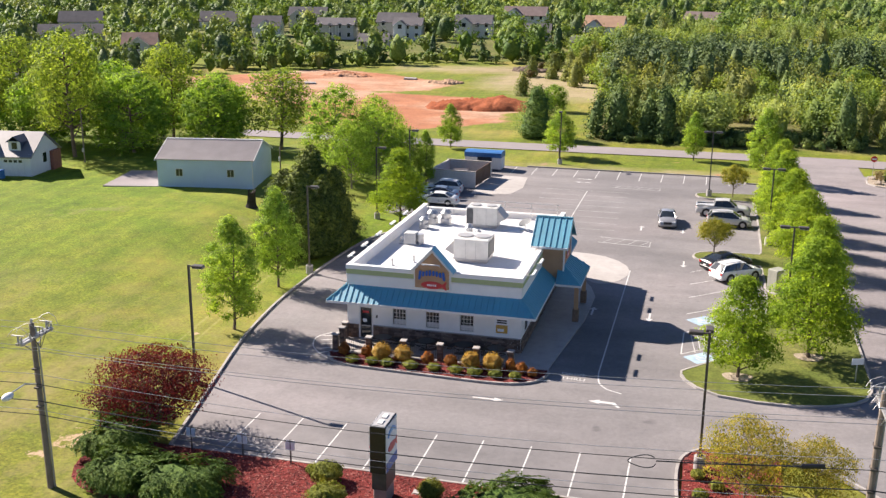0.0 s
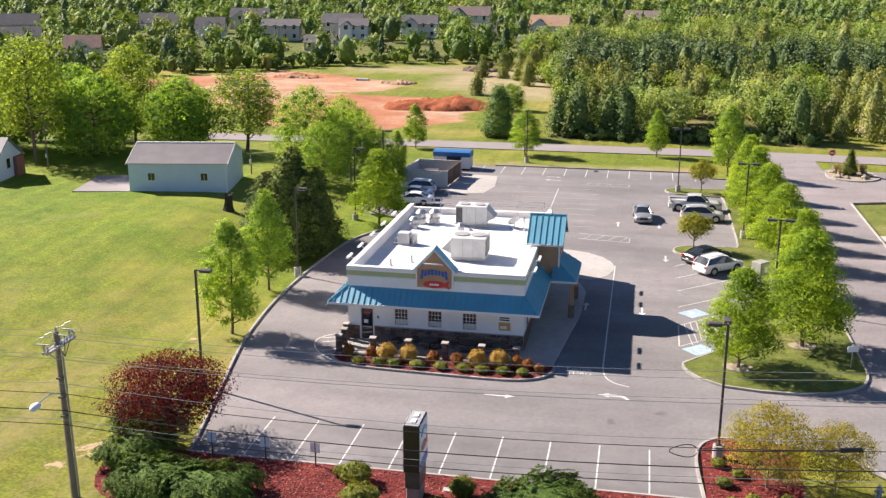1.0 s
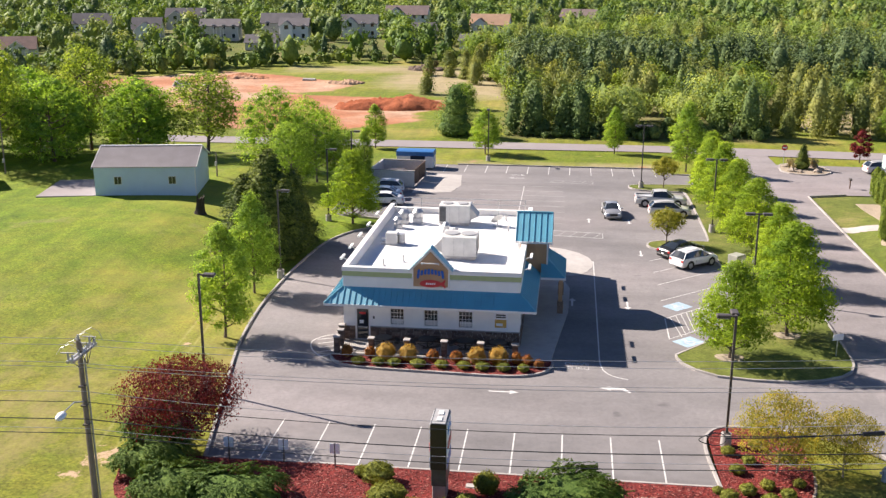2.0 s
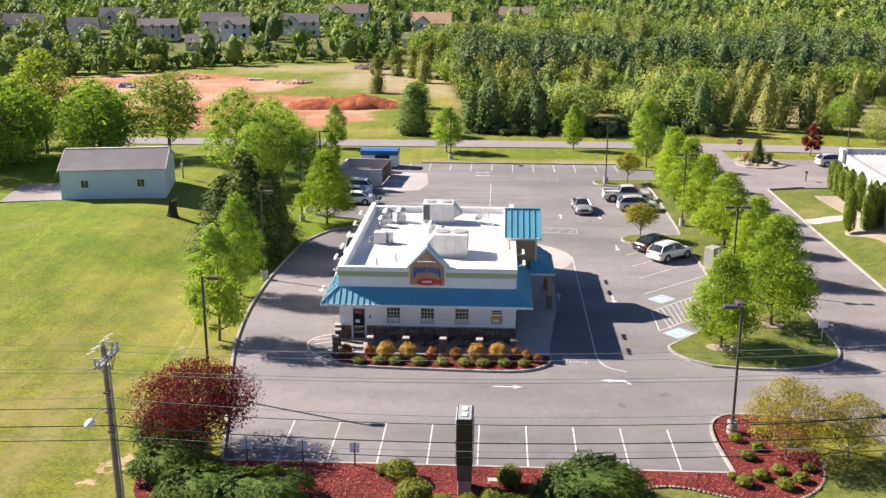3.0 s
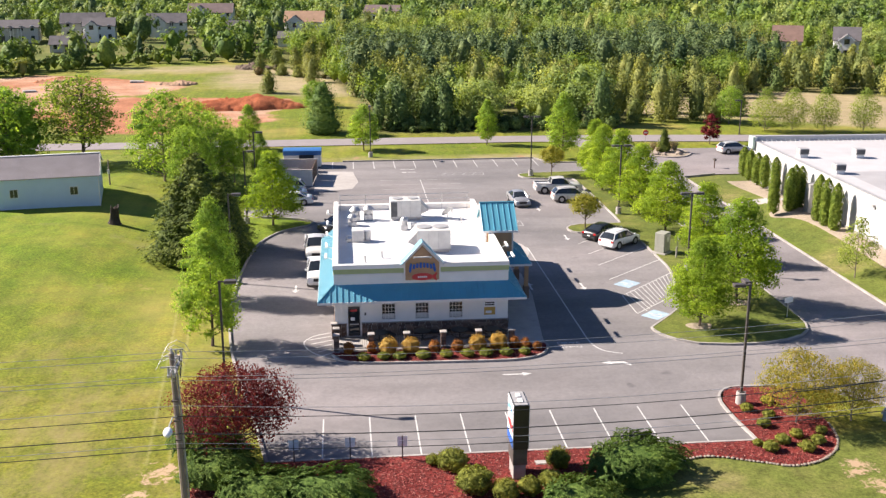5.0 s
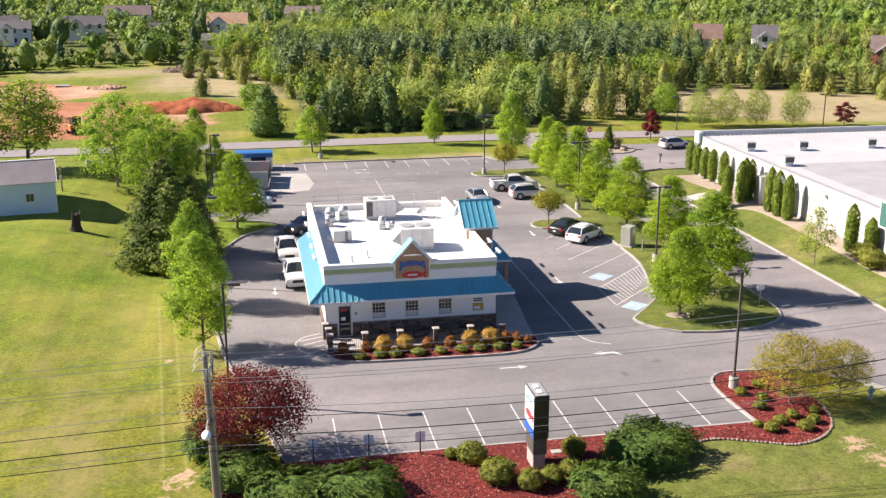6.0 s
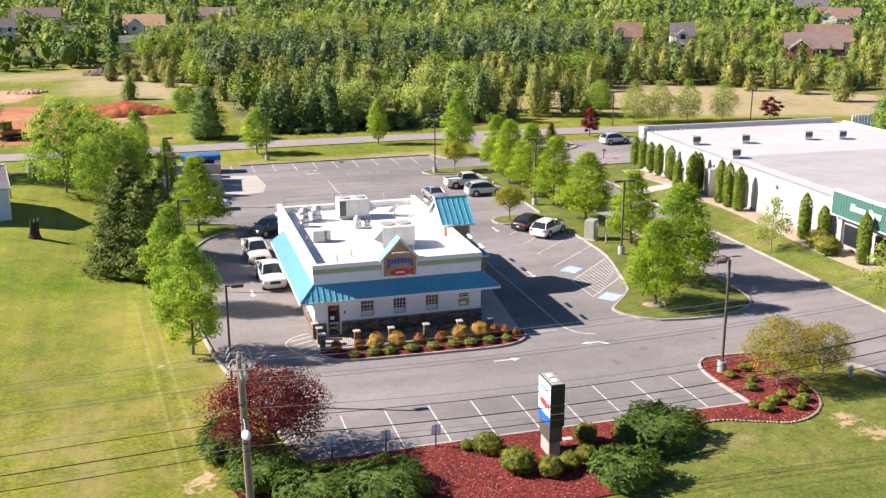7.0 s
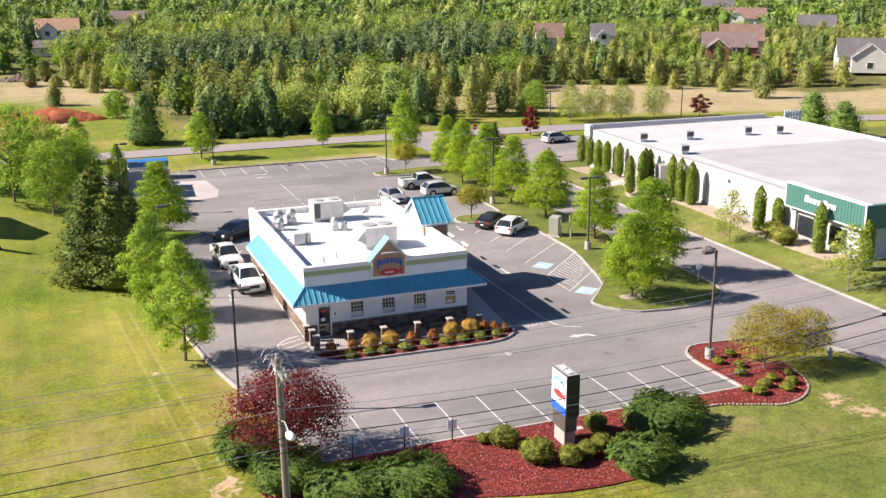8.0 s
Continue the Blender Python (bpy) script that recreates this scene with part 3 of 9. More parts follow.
# ---- the ground: one sheet to the horizon ----
gx = np.concatenate([axis_steps(-2600, -66, -126, -68, 2.0, 1.12), axis_steps(-66, 62, -66, 62, 1.25, 1.09), axis_steps(64, 2600, 64, 130, 2.0, 1.12)])
gy = np.concatenate([axis_steps(-60, 160, 26, 158, 1.25, 1.15), axis_steps(160, 3200, 160, 280, 2.0, 1.10)])
gx, gy = np.unique(gx), np.unique(gy)
GX, GY = np.meshgrid(gx, gy)
GZ = height(GX, GY)
nx, ny = len(gx), len(gy)
me = bpy.data.meshes.new("ground")
verts = np.stack([GX.ravel(), GY.ravel(), GZ.ravel()], 1)
ii = np.arange((ny - 1) * nx).reshape(ny - 1, nx)[:, :-1].ravel()
quads = np.stack([ii, ii + 1, ii + nx + 1, ii + nx], 1)
me.from_pydata(verts.tolist(), [], quads.tolist())
me.materials.append(LAWN)
DIRT_EDGE = [(-125, 216), (-96, 252), (-78, 243), (-56, 227), (-58, 214), (-70, 207), (-52, 206), (-33, 202), (-30, 193), (-36, 184), (-33, 173), (-46, 160), (-66, 161), (-72, 176), (-100, 196)]
MEADOW = [(24, 172), (48, 166), (62, 157), (110, 140), (170, 110), (190, 150), (120, 178), (96, 190), (70, 206), (34, 192), (24, 182)]
DRY_FIELD = [(-52, 226), (-30, 205), (-12, 205), (-20, 262), (-55, 268), (-80, 262), (-76, 252), (-50, 250)]
VERGE_SOIL = [(-25, 134.6), (-14, 134.6), (-13, 136.0), (-18, 138.4), (-25, 136.6)]
VERGE_SOIL2 = [(-3, 134.6), (3, 134.6), (3, 136.2), (-3, 135.8)]
VERGE = [(-34, 134), (6, 134), (6, 137.2), (-34, 137.2)]
NEAR_WOOD = [(-17, 157), (-4, 156.5), (10, 158), (22, 158), (27, 168), (33, 186), (50, 199), (72, 205), (96, 186), (112, 168), (128, 166), (190, 150), (210, 190), (150, 300), (60, 330), (-30, 330), (-40, 275), (-28, 252), (-20, 205), (-19, 175)]


def spread(pts, soft):
    """1 well inside an outline, 0 well outside, running over softly between."""
    x, y = verts[:, 0], verts[:, 1]
    d = dist_to(x, y, pts)
    return sstep(np.where(inside(x, y, pts), d, -d), -soft, soft)


vx, vy = verts[:, 0], verts[:, 1]
turf = np.maximum(sstep(vx, 19, 22) * (1 - sstep(vy, 126, 130)), sstep(vx, -13, -10) * (1 - sstep(vy, 46, 49)))
turf = np.maximum(turf, np.maximum(sstep(vy, 270, 285), sstep(vx, 55, 65) * sstep(vy, 190, 200)))
straw = np.maximum(np.maximum(spread(MEADOW, 5), spread(DRY_FIELD, 9) * 0.85), spread(VERGE, 1.5) * 0.55)
for nm, val in (("cover_turf", turf), ("cover_straw", straw), ("cover_wood", np.maximum(spread(NEAR_WOOD, 3), 0.4 * sstep(vy, 280, 292))), ("cover_clay", np.maximum(spread(DIRT_EDGE, 4), np.maximum(spread(VERGE_SOIL, 1.0), spread(VERGE_SOIL2, 1.0)) * 0.4))):
    me.attributes.new(nm, "FLOAT", "POINT").data.foreach_set("value", val.astype(np.float32))
me.polygons.foreach_set("use_smooth", [True] * len(quads))
ground = tagged(new("ground", me), "mown yellow-green lawn and rough fields", "ground", kind="structure")

lot = flat("parking_lot", LOT, 0.0, ASPHALT, "worn grey asphalt parking lot and side road", "pavement")
road = flat("road", NROAD, 0.0, ROAD, "pale grey asphalt road behind the lot", "road")


def kerb(pts, closed=False, label="pale concrete kerb"):
    return tagged(obj_from("kerb", strip(pts, 0.16, -0.1, 0.15, closed), KERB), label, "kerb", kind="structure")


kerb(WEST + TIP[1:] + [(-33.3, 117.0)], label="curved concrete kerb between lawn and lot")
kerb([(-22.5, 134.05), (3.9, 134.25), (4.7, 132.7), (5.7, 130.7), (12.2, 130.5)])
kerb([(-26.9, 46.7), (0.85, 46.75)], label="concrete kerb between mulch bed and lot")
kerb(smooth_line([(0.85, 46.75), (0.6, 50.5), (0.75, 52.6), (1.4, 53.8), (2.6, 54.3), (5.9, 54.0), (8.4, 53.2), (11.0, 50.4), (12.5, 45.5), (12.55, 30.0)], 3))
kerb([(20.45, 30.0), (20.45, 62.0), (20.45, 100.0), (20.6, 119.5), (25.2, 121.0)])

# raised planting areas inside the paving
STRIP = smooth_line([(0.3, 65.6), (0.6, 64.1), (2.7, 62.1), (7.4, 61.7), (10.8, 63.0), (12.1, 65.2), (12.3, 69.0), (12.3, 80.0), (12.3, 100.0), (12.3, 122.4), (11.6, 123.9), (9.0, 124.2), (2.0, 123.7), (-0.1, 122.8), (0.3, 121.0), (2.2, 120.2),
                     (5.6, 119.8), (6.4, 118.6), (6.5, 112.0), (6.5, 104.0), (6.4, 97.6), (5.6, 96.9), (1.8, 96.7), (0.4, 95.6), (0.5, 94.0), (2.0, 93.2), (5.6, 92.9), (6.3, 92.0), (6.4, 84.0), (6.2, 79.6), (5.0, 74.5), (3.6, 69.6), (1.6, 67.4)], 2)[:-1]


def island(name, pts, mat, label, top=0.13):
    ob = flat(name, pts, top, mat, label, "planting bed", thick=0.25)
    kerb(pts, True)
    return ob


island("planting_island", STRIP, TURF, "kerbed grass strip between lot and side road")
BED = smooth_line([(-23.5, 62.6), (-23.0, 61.5), (-21.4, 60.7), (-16.0, 60.4), (-11.2, 60.3), (-9.2, 60.9), (-8.35, 62.0), (-8.3, 63.2), (-9.6, 63.05), (-16.0, 62.75), (-23.0, 62.75)], 3)[:-1]
island("planting_bed", BED, MULCH, "red mulch bed with kerb before the patio")
FRONT = [(-26.9, 46.6), (-29.3, 46.9), (-31.0, 45.0), (-30.0, 42.0), (-27.0, 40.4), (-21.9, 40.2), (-16.5, 38.9), (-11.9, 38.7), (-10.2, 40.0), (-6.8, 43.0), (-3.2, 45.1), (-0.1, 44.2), (1.6, 43.6), (3.6, 44.2), (5.2, 45.9), (5.9, 48.6), (6.0, 53.7), (2.4, 54.2),
         (1.4, 53.6), (0.9, 52.4), (0.95, 46.65)]
flat("planting_bed", smooth_line(FRONT[2:17], 3) + FRONT[17:] + FRONT[:2], 0.125, MULCH, "red mulch bed along the lot's front edge", "planting bed", thick=0.3)
edge_pts = smooth_line([(24.6, 66.0), (24.2, 72.0), (24.6, 80.0), (25.0, 88.0), (24.6, 94.0), (22.6, 97.0), (24.4, 101.0), (25.0, 106.0), (25.0, 116.0)], 4)
bm = bmesh.new()
rows = [[bm.verts.new((x, y, gz(x, y) + 0.035)) for x in np.linspace(q, 26.92 + 0.0262 * (y - 76.0), 6)] for q, y in ((e[0], e[1]) for e in edge_pts)]
for q, r in zip(rows, rows[1:]):
    for i in range(5):
        bm.faces.new((q[i], q[i + 1], r[i + 1], r[i]))
ext = bmesh.ops.extrude_face_region(bm, geom=bm.faces[:])
bmesh.ops.translate(bm, vec=(0, 0, -0.2), verts=[v for v in ext["geom"] if isinstance(v, bmesh.types.BMVert)])
bmesh.ops.recalc_face_normals(bm, faces=bm.faces)
tagged(obj_from("planting_bed", bm, GRAVEL), "tan gravel bed along the white wall", "planting bed", kind="structure")
bm = bmesh.new()
wk = [[bm.verts.new((x, y0 - 0.34 * (x - 20.6), gz(x, 104.0 - 0.34 * (x - 20.6)) + 0.03)) for y0 in (103.0, 105.2)] for x in np.linspace(20.6, 27.4, 10)]
for q, r in zip(wk, wk[1:]):
    bm.faces.new((q[0], r[0], r[1], q[1]))
ext = bmesh.ops.extrude_face_region(bm, geom=bm.faces[:])
bmesh.ops.translate(bm, vec=(0, 0, -0.25), verts=[v for v in ext["geom"] if isinstance(v, bmesh.types.BMVert)])
bmesh.ops.recalc_face_normals(bm, faces=bm.faces)
tagged(obj_from("walkway", bm, CONCRETE), "pale concrete walkway to the store", "walkway", kind="structure")
island("planting_island", smooth_line([(20.4, 135.2), (21.2, 133.6), (24.0, 132.6), (26.6, 134.6), (26.4, 138.6), (23.6, 140.8), (21.0, 139.6), (20.4, 135.2)], 2)[:-1], GRAVEL, "gravel island with rocks and small conifer")


def mulch_chips(pts, count, z, seed):
    """Loose bark chips lying over a bed."""
    rng = np.random.default_rng(seed)
    xs, ys = [q[0] for q in pts], [q[1] for q in pts]
    x, y = rng.uniform(min(xs), max(xs), count), rng.uniform(min(ys), max(ys), count)
    k = inside(x, y, pts)
    x, y = x[k], y[k]
    n = len(x)
    a, l, w = rng.uniform(0, 6.28, n), rng.uniform(0.035, 0.085, n), rng.uniform(0.012, 0.03, n)
    rise = rng.uniform(0.004, 0.05, (n, 4))
    u, v = np.stack([np.cos(a), np.sin(a)], 1), np.stack([-np.sin(a), np.cos(a)], 1)
    c = np.stack([x, y], 1)
    q = np.stack([c - u * l[:, None] - v * w[:, None], c + u * l[:, None] - v * w[:, None], c + u * l[:, None] + v * w[:, None], c - u * l[:, None] + v * w[:, None]], 1)
    me = bpy.data.meshes.new("mulch_chips")
    me.from_pydata(np.concatenate([q, z + rise[:, :, None]], 2).reshape(-1, 3).tolist(), [], np.arange(4 * n).reshape(-1, 4).tolist())
    me.materials.append(CHIPS)
    return tagged(new("mulch_chips", me), "loose red bark chips over the bed", "mulch", kind="stuff")


mulch_chips(smooth_line(FRONT[2:17], 3) + FRONT[17:] + FRONT[:2], 42000, 0.126, 5)
mulch_chips(BED, 4000, 0.131, 6)
# concrete round the restaurant
flat("sidewalk", [(-10.6, 62.6), (-9.6, 63.1), (-8.3, 63.3), (-8.2, 64.6), (-7.2, 74.0), (-7.1, 80.0), (-7.7, 82.4), (-9.2, 85.8), (-10.7, 86.1)], 0.12, CONCRETE, "concrete walk beside the entrance", "sidewalk", thick=0.2)
flat("sidewalk", smooth_line([(-10.7, 86.2), (-9.2, 85.8), (-7.6, 84.0), (-6.2, 84.4), (-5.1, 87.0), (-5.4, 90.0), (-7.6, 92.6), (-11.0, 93.4), (-15.0, 92.6), (-15.0, 86.4)], 2), 0.012, CONCRETE, "pale concrete apron behind the entrance", "pavement", thick=0.05)
flat("patio", [(-23.3, 62.7), (-10.6, 62.7), (-10.6, 65.7), (-23.3, 65.7)], 0.15, CONCRETE, "concrete patio before the facade", "patio", thick=0.25)
flat("pavement", [(-23.6, 116.0), (-26.0, 115.6), (-25.9, 127.6), (-21.2, 127.0), (-20.6, 120.6), (-21.4, 116.6)], 0.010, CONCRETE, "concrete pad before the bin enclosure", "pavement", thick=0.05)
flat("pavement", [(-58.3, 100.4), (-60.0, 109.3), (-66.0, 107.6), (-64.4, 99.0)], 2.02, ROAD, "concrete pad beside the shed", "pavement", thick=0.4)

# ---- painted marks on the lot ----
def mark(pts, label="white painted parking line", mat=None, z=0.006):
    return flat("road_marking", pts, z, mat or PAINT, label, "road marking")


def line(a, b, w=0.085, label="white painted parking line", mat=None):
    d = Vector((b[0] - a[0], b[1] - a[1]))
    s = Vector((-d.y, d.x)).normalized() * w / 2
    return mark([(a[0] - s.x, a[1] - s.y), (b[0] - s.x, b[1] - s.y), (b[0] + s.x, b[1] + s.y), (a[0] + s.x, a[1] + s.y)], label, mat)


for i in range(9):
    line((-23.9 + 2.75 * i, 46.85), (-23.9 + 2.75 * i, 52.12))
for i in range(-1, 10):
    line((-21.1 + 2.75 * i, 128.9), (-21.1 + 2.75 * i, 133.9))
line((-12.85, 101.0), (-12.85, 121.2))
for i in range(8):
    y = 102.6 + 2.65 * i
    line((-17.9, y), (-7.8, y), 0.10, "faded white parking line", PAINT_FADED)
mark([(-8.9, 97.6), (-3.9, 97.0), (-3.9, 97.2), (-8.9, 97.8)], "faded white hatching", PAINT_FADED)
mark([(-8.9, 99.6), (-3.9, 99.0), (-3.9, 99.2), (-8.9, 99.8)], "faded white hatching", PAINT_FADED)
for i in range(4):
    line((-8.4 + 1.2 * i, 97.7 - 0.1 * i), (-7.6 + 1.2 * i, 99.5 - 0.1 * i), 0.1, "faded white hatching", PAINT_FADED)
line((-3.9, 97.0), (-3.9, 99.2), 0.1, "faded white hatching", PAINT_FADED)
line((-10.5, 123.9), (-4.6, 123.5), 0.1, "faded white hatching", PAINT_FADED), line((-10.2, 125.2), (-4.4, 124.8), 0.1, "faded white hatching", PAINT_FADED), line((-4.5, 123.5), (-4.4, 124.8), 0.1, "faded white hatching", PAINT_FADED)
for i in range(4):
    line((-9.8 + 1.3 * i, 123.9), (-9.2 + 1.3 * i, 125.1), 0.1, "faded white hatching", PAINT_FADED)
# slanting stalls beside the strip
for a, b in (((0.2, 89.6), (2.9, 92.2)), ((0.25, 85.9), (6.1, 91.2)), ((0.3, 82.2), (6.2, 87.6)), ((0.25, 77.9), (6.3, 83.4))):
    line(a, b)
HA, HB, HC, HD = (0.2, 73.5), (6.0, 79.2), (3.9, 72.6), (0.15, 69.0)
line(HA, HB), line(HA, HD), line(HD, (4.9, 73.6))
for i in range(1, 13):
    k = i / 13
    a = (HA[0] + (HD[0] - HA[0]) * 0 + k * (HB[0] - HA[0]), HA[1] + k * (HB[1] - HA[1]))
    line((a[0] - 0.02, a[1]), (a[0] + 0.55 - k * 1.2, a[1] - 4.5 + k * 1.0), 0.06)
for cx0, cy0 in ((1.45, 76.6), (1.5, 68.6)):
    m = Matrix.Translation((cx0, cy0, 0)) @ Matrix.Rotation(radians(42), 4, "Z")
    q = [m @ Vector(v) for v in ((-0.95, -0.75, 0), (0.95, -0.75, 0), (0.95, 0.75, 0), (-0.95, 0.75, 0))]
    mark([(v.x, v.y) for v in q], "blue painted accessible parking square", PAINT_BLUE)
    bm = bmesh.new()
    for k in range(14):
        a0, a1 = math.pi * (0.7 + 1.3 * k / 14), math.pi * (0.7 + 1.3 * (k + 1) / 14)
        pts = [m @ Vector((r * math.cos(a), r * math.sin(a) - 0.1, 0.0)) for r, a in ((0.30, a0), (0.42, a0), (0.42, a1), (0.30, a1))]
        poly(bm, [(v.x, v.y, 0.010) for v in pts])
    for r in (((-0.07, -0.05), (0.07, -0.05), (0.07, 0.45), (-0.07, 0.45)), ((-0.1, 0.5), (0.1, 0.5), (0.1, 0.68), (-0.1, 0.68)), ((0.0, 0.02), (0.34, -0.3), (0.42, -0.22), (0.05, 0.14))):
        poly(bm, [tuple((m @ Vector((x, y, 0)))[:2]) + (0.010,) for x, y in r])
    tagged(obj_from("road_marking", bm, PAINT), "white accessible parking symbol", "road marking", kind="structure")


def arrow(x, y, turn, bend=False):
    m = Matrix.Translation((x, y, 0)) @ Matrix.Rotation(radians(turn), 4, "Z")
    if bend:
        out = [(-0.9, 0.1), (-0.2, -0.22), (-0.2, -0.06), (0.55, -0.06), (0.95, -0.5), (1.1, -0.42), (0.68, 0.24), (-0.2, 0.24), (-0.2, 0.42)]
    else:
        out = [(-0.08, -0.95), (0.08, -0.95), (0.08, 0.4), (0.30, 0.4), (0.0, 1.0), (-0.30, 0.4), (-0.08, 0.4)]
    mark([tuple((m @ Vector((a, b, 0)))[:2]) for a, b in out], "white painted direction arrow")


arrow(-11.2, 57.9, -90), arrow(-4.2, 59.2, 0, True), arrow(-6.9, 76.6, 0), arrow(-2.5, 76.3, 180), arrow(-0.5, 92.0, 180), arrow(-5.2, 104.4, 0), arrow(-1.0, 104.4, 180)
arrow(-26.6, 77.8, 180), arrow(-14.0, 126.0, 90), arrow(-14.0, 128.0, -90)
for a, b in zip(*[iter([(-5.0, 88.7), (-5.0, 64.0)] )] * 2):
    line(a, b, 0.09, "white painted lane line")
turn_pts = smooth_line([(-5.0, 64.0), (-4.8, 62.4), (-4.2, 61.4), (-3.2, 60.9)], 3)
tagged(obj_from("road_marking", strip(turn_pts, 0.09, -0.02, 0.007), PAINT), "white painted lane line", "road marking", kind="structure")
# stencilled words across the lane
def words(text, x, y, size):
    cu = bpy.data.curves.new("words", "FONT")
    cu.body, cu.size, cu.align_x, cu.extrude = text, size, "CENTER", 0.0
    tmp = bpy.data.objects.new("words", cu)
    scene.collection.objects.link(tmp)
    me = bpy.data.meshes.new_from_object(tmp.evaluated_get(bpy.context.evaluated_depsgraph_get()))
    bpy.data.objects.remove(tmp)
    me.materials.clear()
    me.materials.append(PAINT)
    ob = tagged(new("road_marking", me), "white stencilled lane words", "road marking", kind="structure")
    ob.matrix_basis = pose(x, y, 0.007)


words("DRIVE", -6.55, 63.05, 0.62), words("THRU", -6.5, 62.3, 0.62)
hatch = smooth_line([(-23.6, 67.0), (-24.8, 66.4), (-25.5, 65.2), (-25.1, 63.6), (-24.2, 62.4), (-23.2, 61.6)], 3)
tagged(obj_from("road_marking", strip(hatch, 0.09, -0.02, 0.007), PAINT), "white painted lane edge", "road marking", kind="structure")
for i in range(5):
    line((-25.2 + 0.25 * i, 65.6 - 0.8 * i + 0.0), (-23.5, 66.3 - 0.85 * i), 0.10)

# ---- the restaurant ----
WX0, WX1, WY0, WY1 = -23.25, -10.6, 65.7, 86.2
TOP, DECK = 5.5, 4.72
rest = thing("restaurant", pose(0, 0, 0), "white stucco restaurant with blue metal awnings and flat roof", "restaurant")


def wall_with_holes(x0, x1, z0, z1, holes, y0, y1):
    """A wall along x with rectangular holes (x0, x1, z0, z1)."""
    bm = bmesh.new()
    xs = sorted({x0, x1, *[h[0] for h in holes], *[h[1] for h in holes]})
    for a, b in zip(xs, xs[1:]):
        cuts = sorted((h[2], h[3]) for h in holes if h[0] <= a + 1e-6 and h[1] >= b - 1e-6)
        z = z0
        for c, d in cuts:
            if c > z + 1e-6:
                box(bm, a, b, y0, y1, z, c)
            z = d
        if z1 > z:
            box(bm, a, b, y0, y1, z, z1)
    bmesh.ops.remove_doubles(bm, verts=bm.verts, dist=1e-5)
    return bm


WINS = [(-19.81, -18.89), (-17.37, -16.45), (-14.90, -13.97)]
holes = [(a, b, 1.40, 2.84) for a, b in WINS] + [(-22.3, -21.4, 0.15, 2.5)]
part("front_wall", wall_with_holes(WX0, WX1, 0.0, TOP, holes, WY0, WY0 + 0.3), STUCCO, rest)
part("back_wall", bbox(WX0, WX1, WY1 - 0.3, WY1, 0.0, 5.15), STUCCO, rest)
part("side_wall", bbox(WX0, WX0 + 0.3, WY0 + 0.302, WY1 - 0.302, 0.0, TOP), STUCCO, rest)
part("side_wall", bbox(WX1 - 0.3, WX1, WY0 + 0.302, WY1 - 0.302, 0.0, TOP), STUCCO, rest)
part("roof_deck", bbox(WX0 + 0.302, WX1 - 0.302, WY0 + 0.302, WY1 - 0.302, DECK - 0.2, DECK), MEMBRANE, rest, "white membrane roof")
for x0, x1, y0, y1, z in ((WX0 - 0.05, WX1 + 0.05, WY0 - 0.05, WY0 + 0.36, TOP), (WX0 - 0.05, WX0 + 0.36, WY0 + 0.362, WY1 - 0.30, TOP),
                          (WX1 - 0.36, WX1 + 0.05, WY0 + 0.362, WY1 - 0.30, TOP), (WX0 - 0.05, WX1 + 0.05, WY1 - 0.36, WY1 + 0.05, 5.152)):
    part("parapet_cap", bbox(x0, x1, y0, y1, z + 0.002, z + 0.07, bevel=0.02), TRIM, rest)
# rolled membrane along the inside of the parapet, seams on the deck
for y in np.arange(WY0 + 2.4, WY1 - 1, 2.6):
    part("roof_seam", bbox(WX0 + 0.32, WX1 - 0.32, y, y + 0.10, DECK + 0.001, DECK + 0.008), MEMBRANE, rest)
# green band and moulding round the parapet
for n, z0, z1, d, mat in (("green_band", 4.90, 5.24, 0.03, GREEN_BAND), ("moulding", 5.262, 5.50, 0.06, STUCCO), ("moulding", 4.80, 4.88, 0.05, TRIM)):
    part(n, bbox(WX0 - d, WX1 + d, WY0 - d, WY0 - 0.002, z0, z1), mat, rest, "sage green band" if n == "green_band" else "")
    part(n, bbox(WX1 + 0.002, WX1 + d, WY0 + 0.001, WY1 - 0.4, z0, z1), mat, rest)
    if n == "moulding":
        part(n, bbox(WX0 - d, WX0 - 0.002, WY0 + 0.001, WY1 - 0.4, z0, z1), mat, rest)


# stone wainscot: ledge stones in uneven courses
def ledge(a0, a1, z0, z1, place):
    bm = bmesh.new()
    z = z0
    while z < z1 - 0.03:
        h = min(RNG.uniform(0.10, 0.17), z1 - z)
        a = a0
        while a < a1 - 0.02:
            w = min(RNG.uniform(0.22, 0.55), a1 - a)
            d = RNG.uniform(0.05, 0.085)
            box(bm, a + 0.008, a + w - 0.008, -d, 0.0, z + 0.008, z + h - 0.008)
            a += w
        z += h
    bmesh.ops.transform(bm, matrix=place, verts=bm.verts)
    return bm


st = part("stone_facing", ledge(-21.3, WX1, 0.15, 1.15, Matrix.Translation((0, WY0 - 0.002, 0))), STONE_M, rest, "brown ledge stone facing")
st["kind"] = "stuff"
st = part("stone_facing", ledge(WX0, -22.4, 0.15, 1.15, Matrix.Translation((0, WY0 - 0.002, 0))), STONE_M, rest)
st["kind"] = "stuff"
st = part("stone_facing", ledge(0, WY1 - WY0, 0.15, 1.15, Matrix.Translation((WX1 + 0.002, WY0, 0)) @ Matrix.Rotation(radians(90), 4, "Z")), STONE_M, rest)
st["kind"] = "stuff"
st = part("stone_facing", ledge(0, WY1 - WY0, 0.15, 1.15, Matrix.Translation((WX0 - 0.002, WY1, 0)) @ Matrix.Rotation(radians(-90), 4, "Z")), STONE_M, rest)
st["kind"] = "stuff"
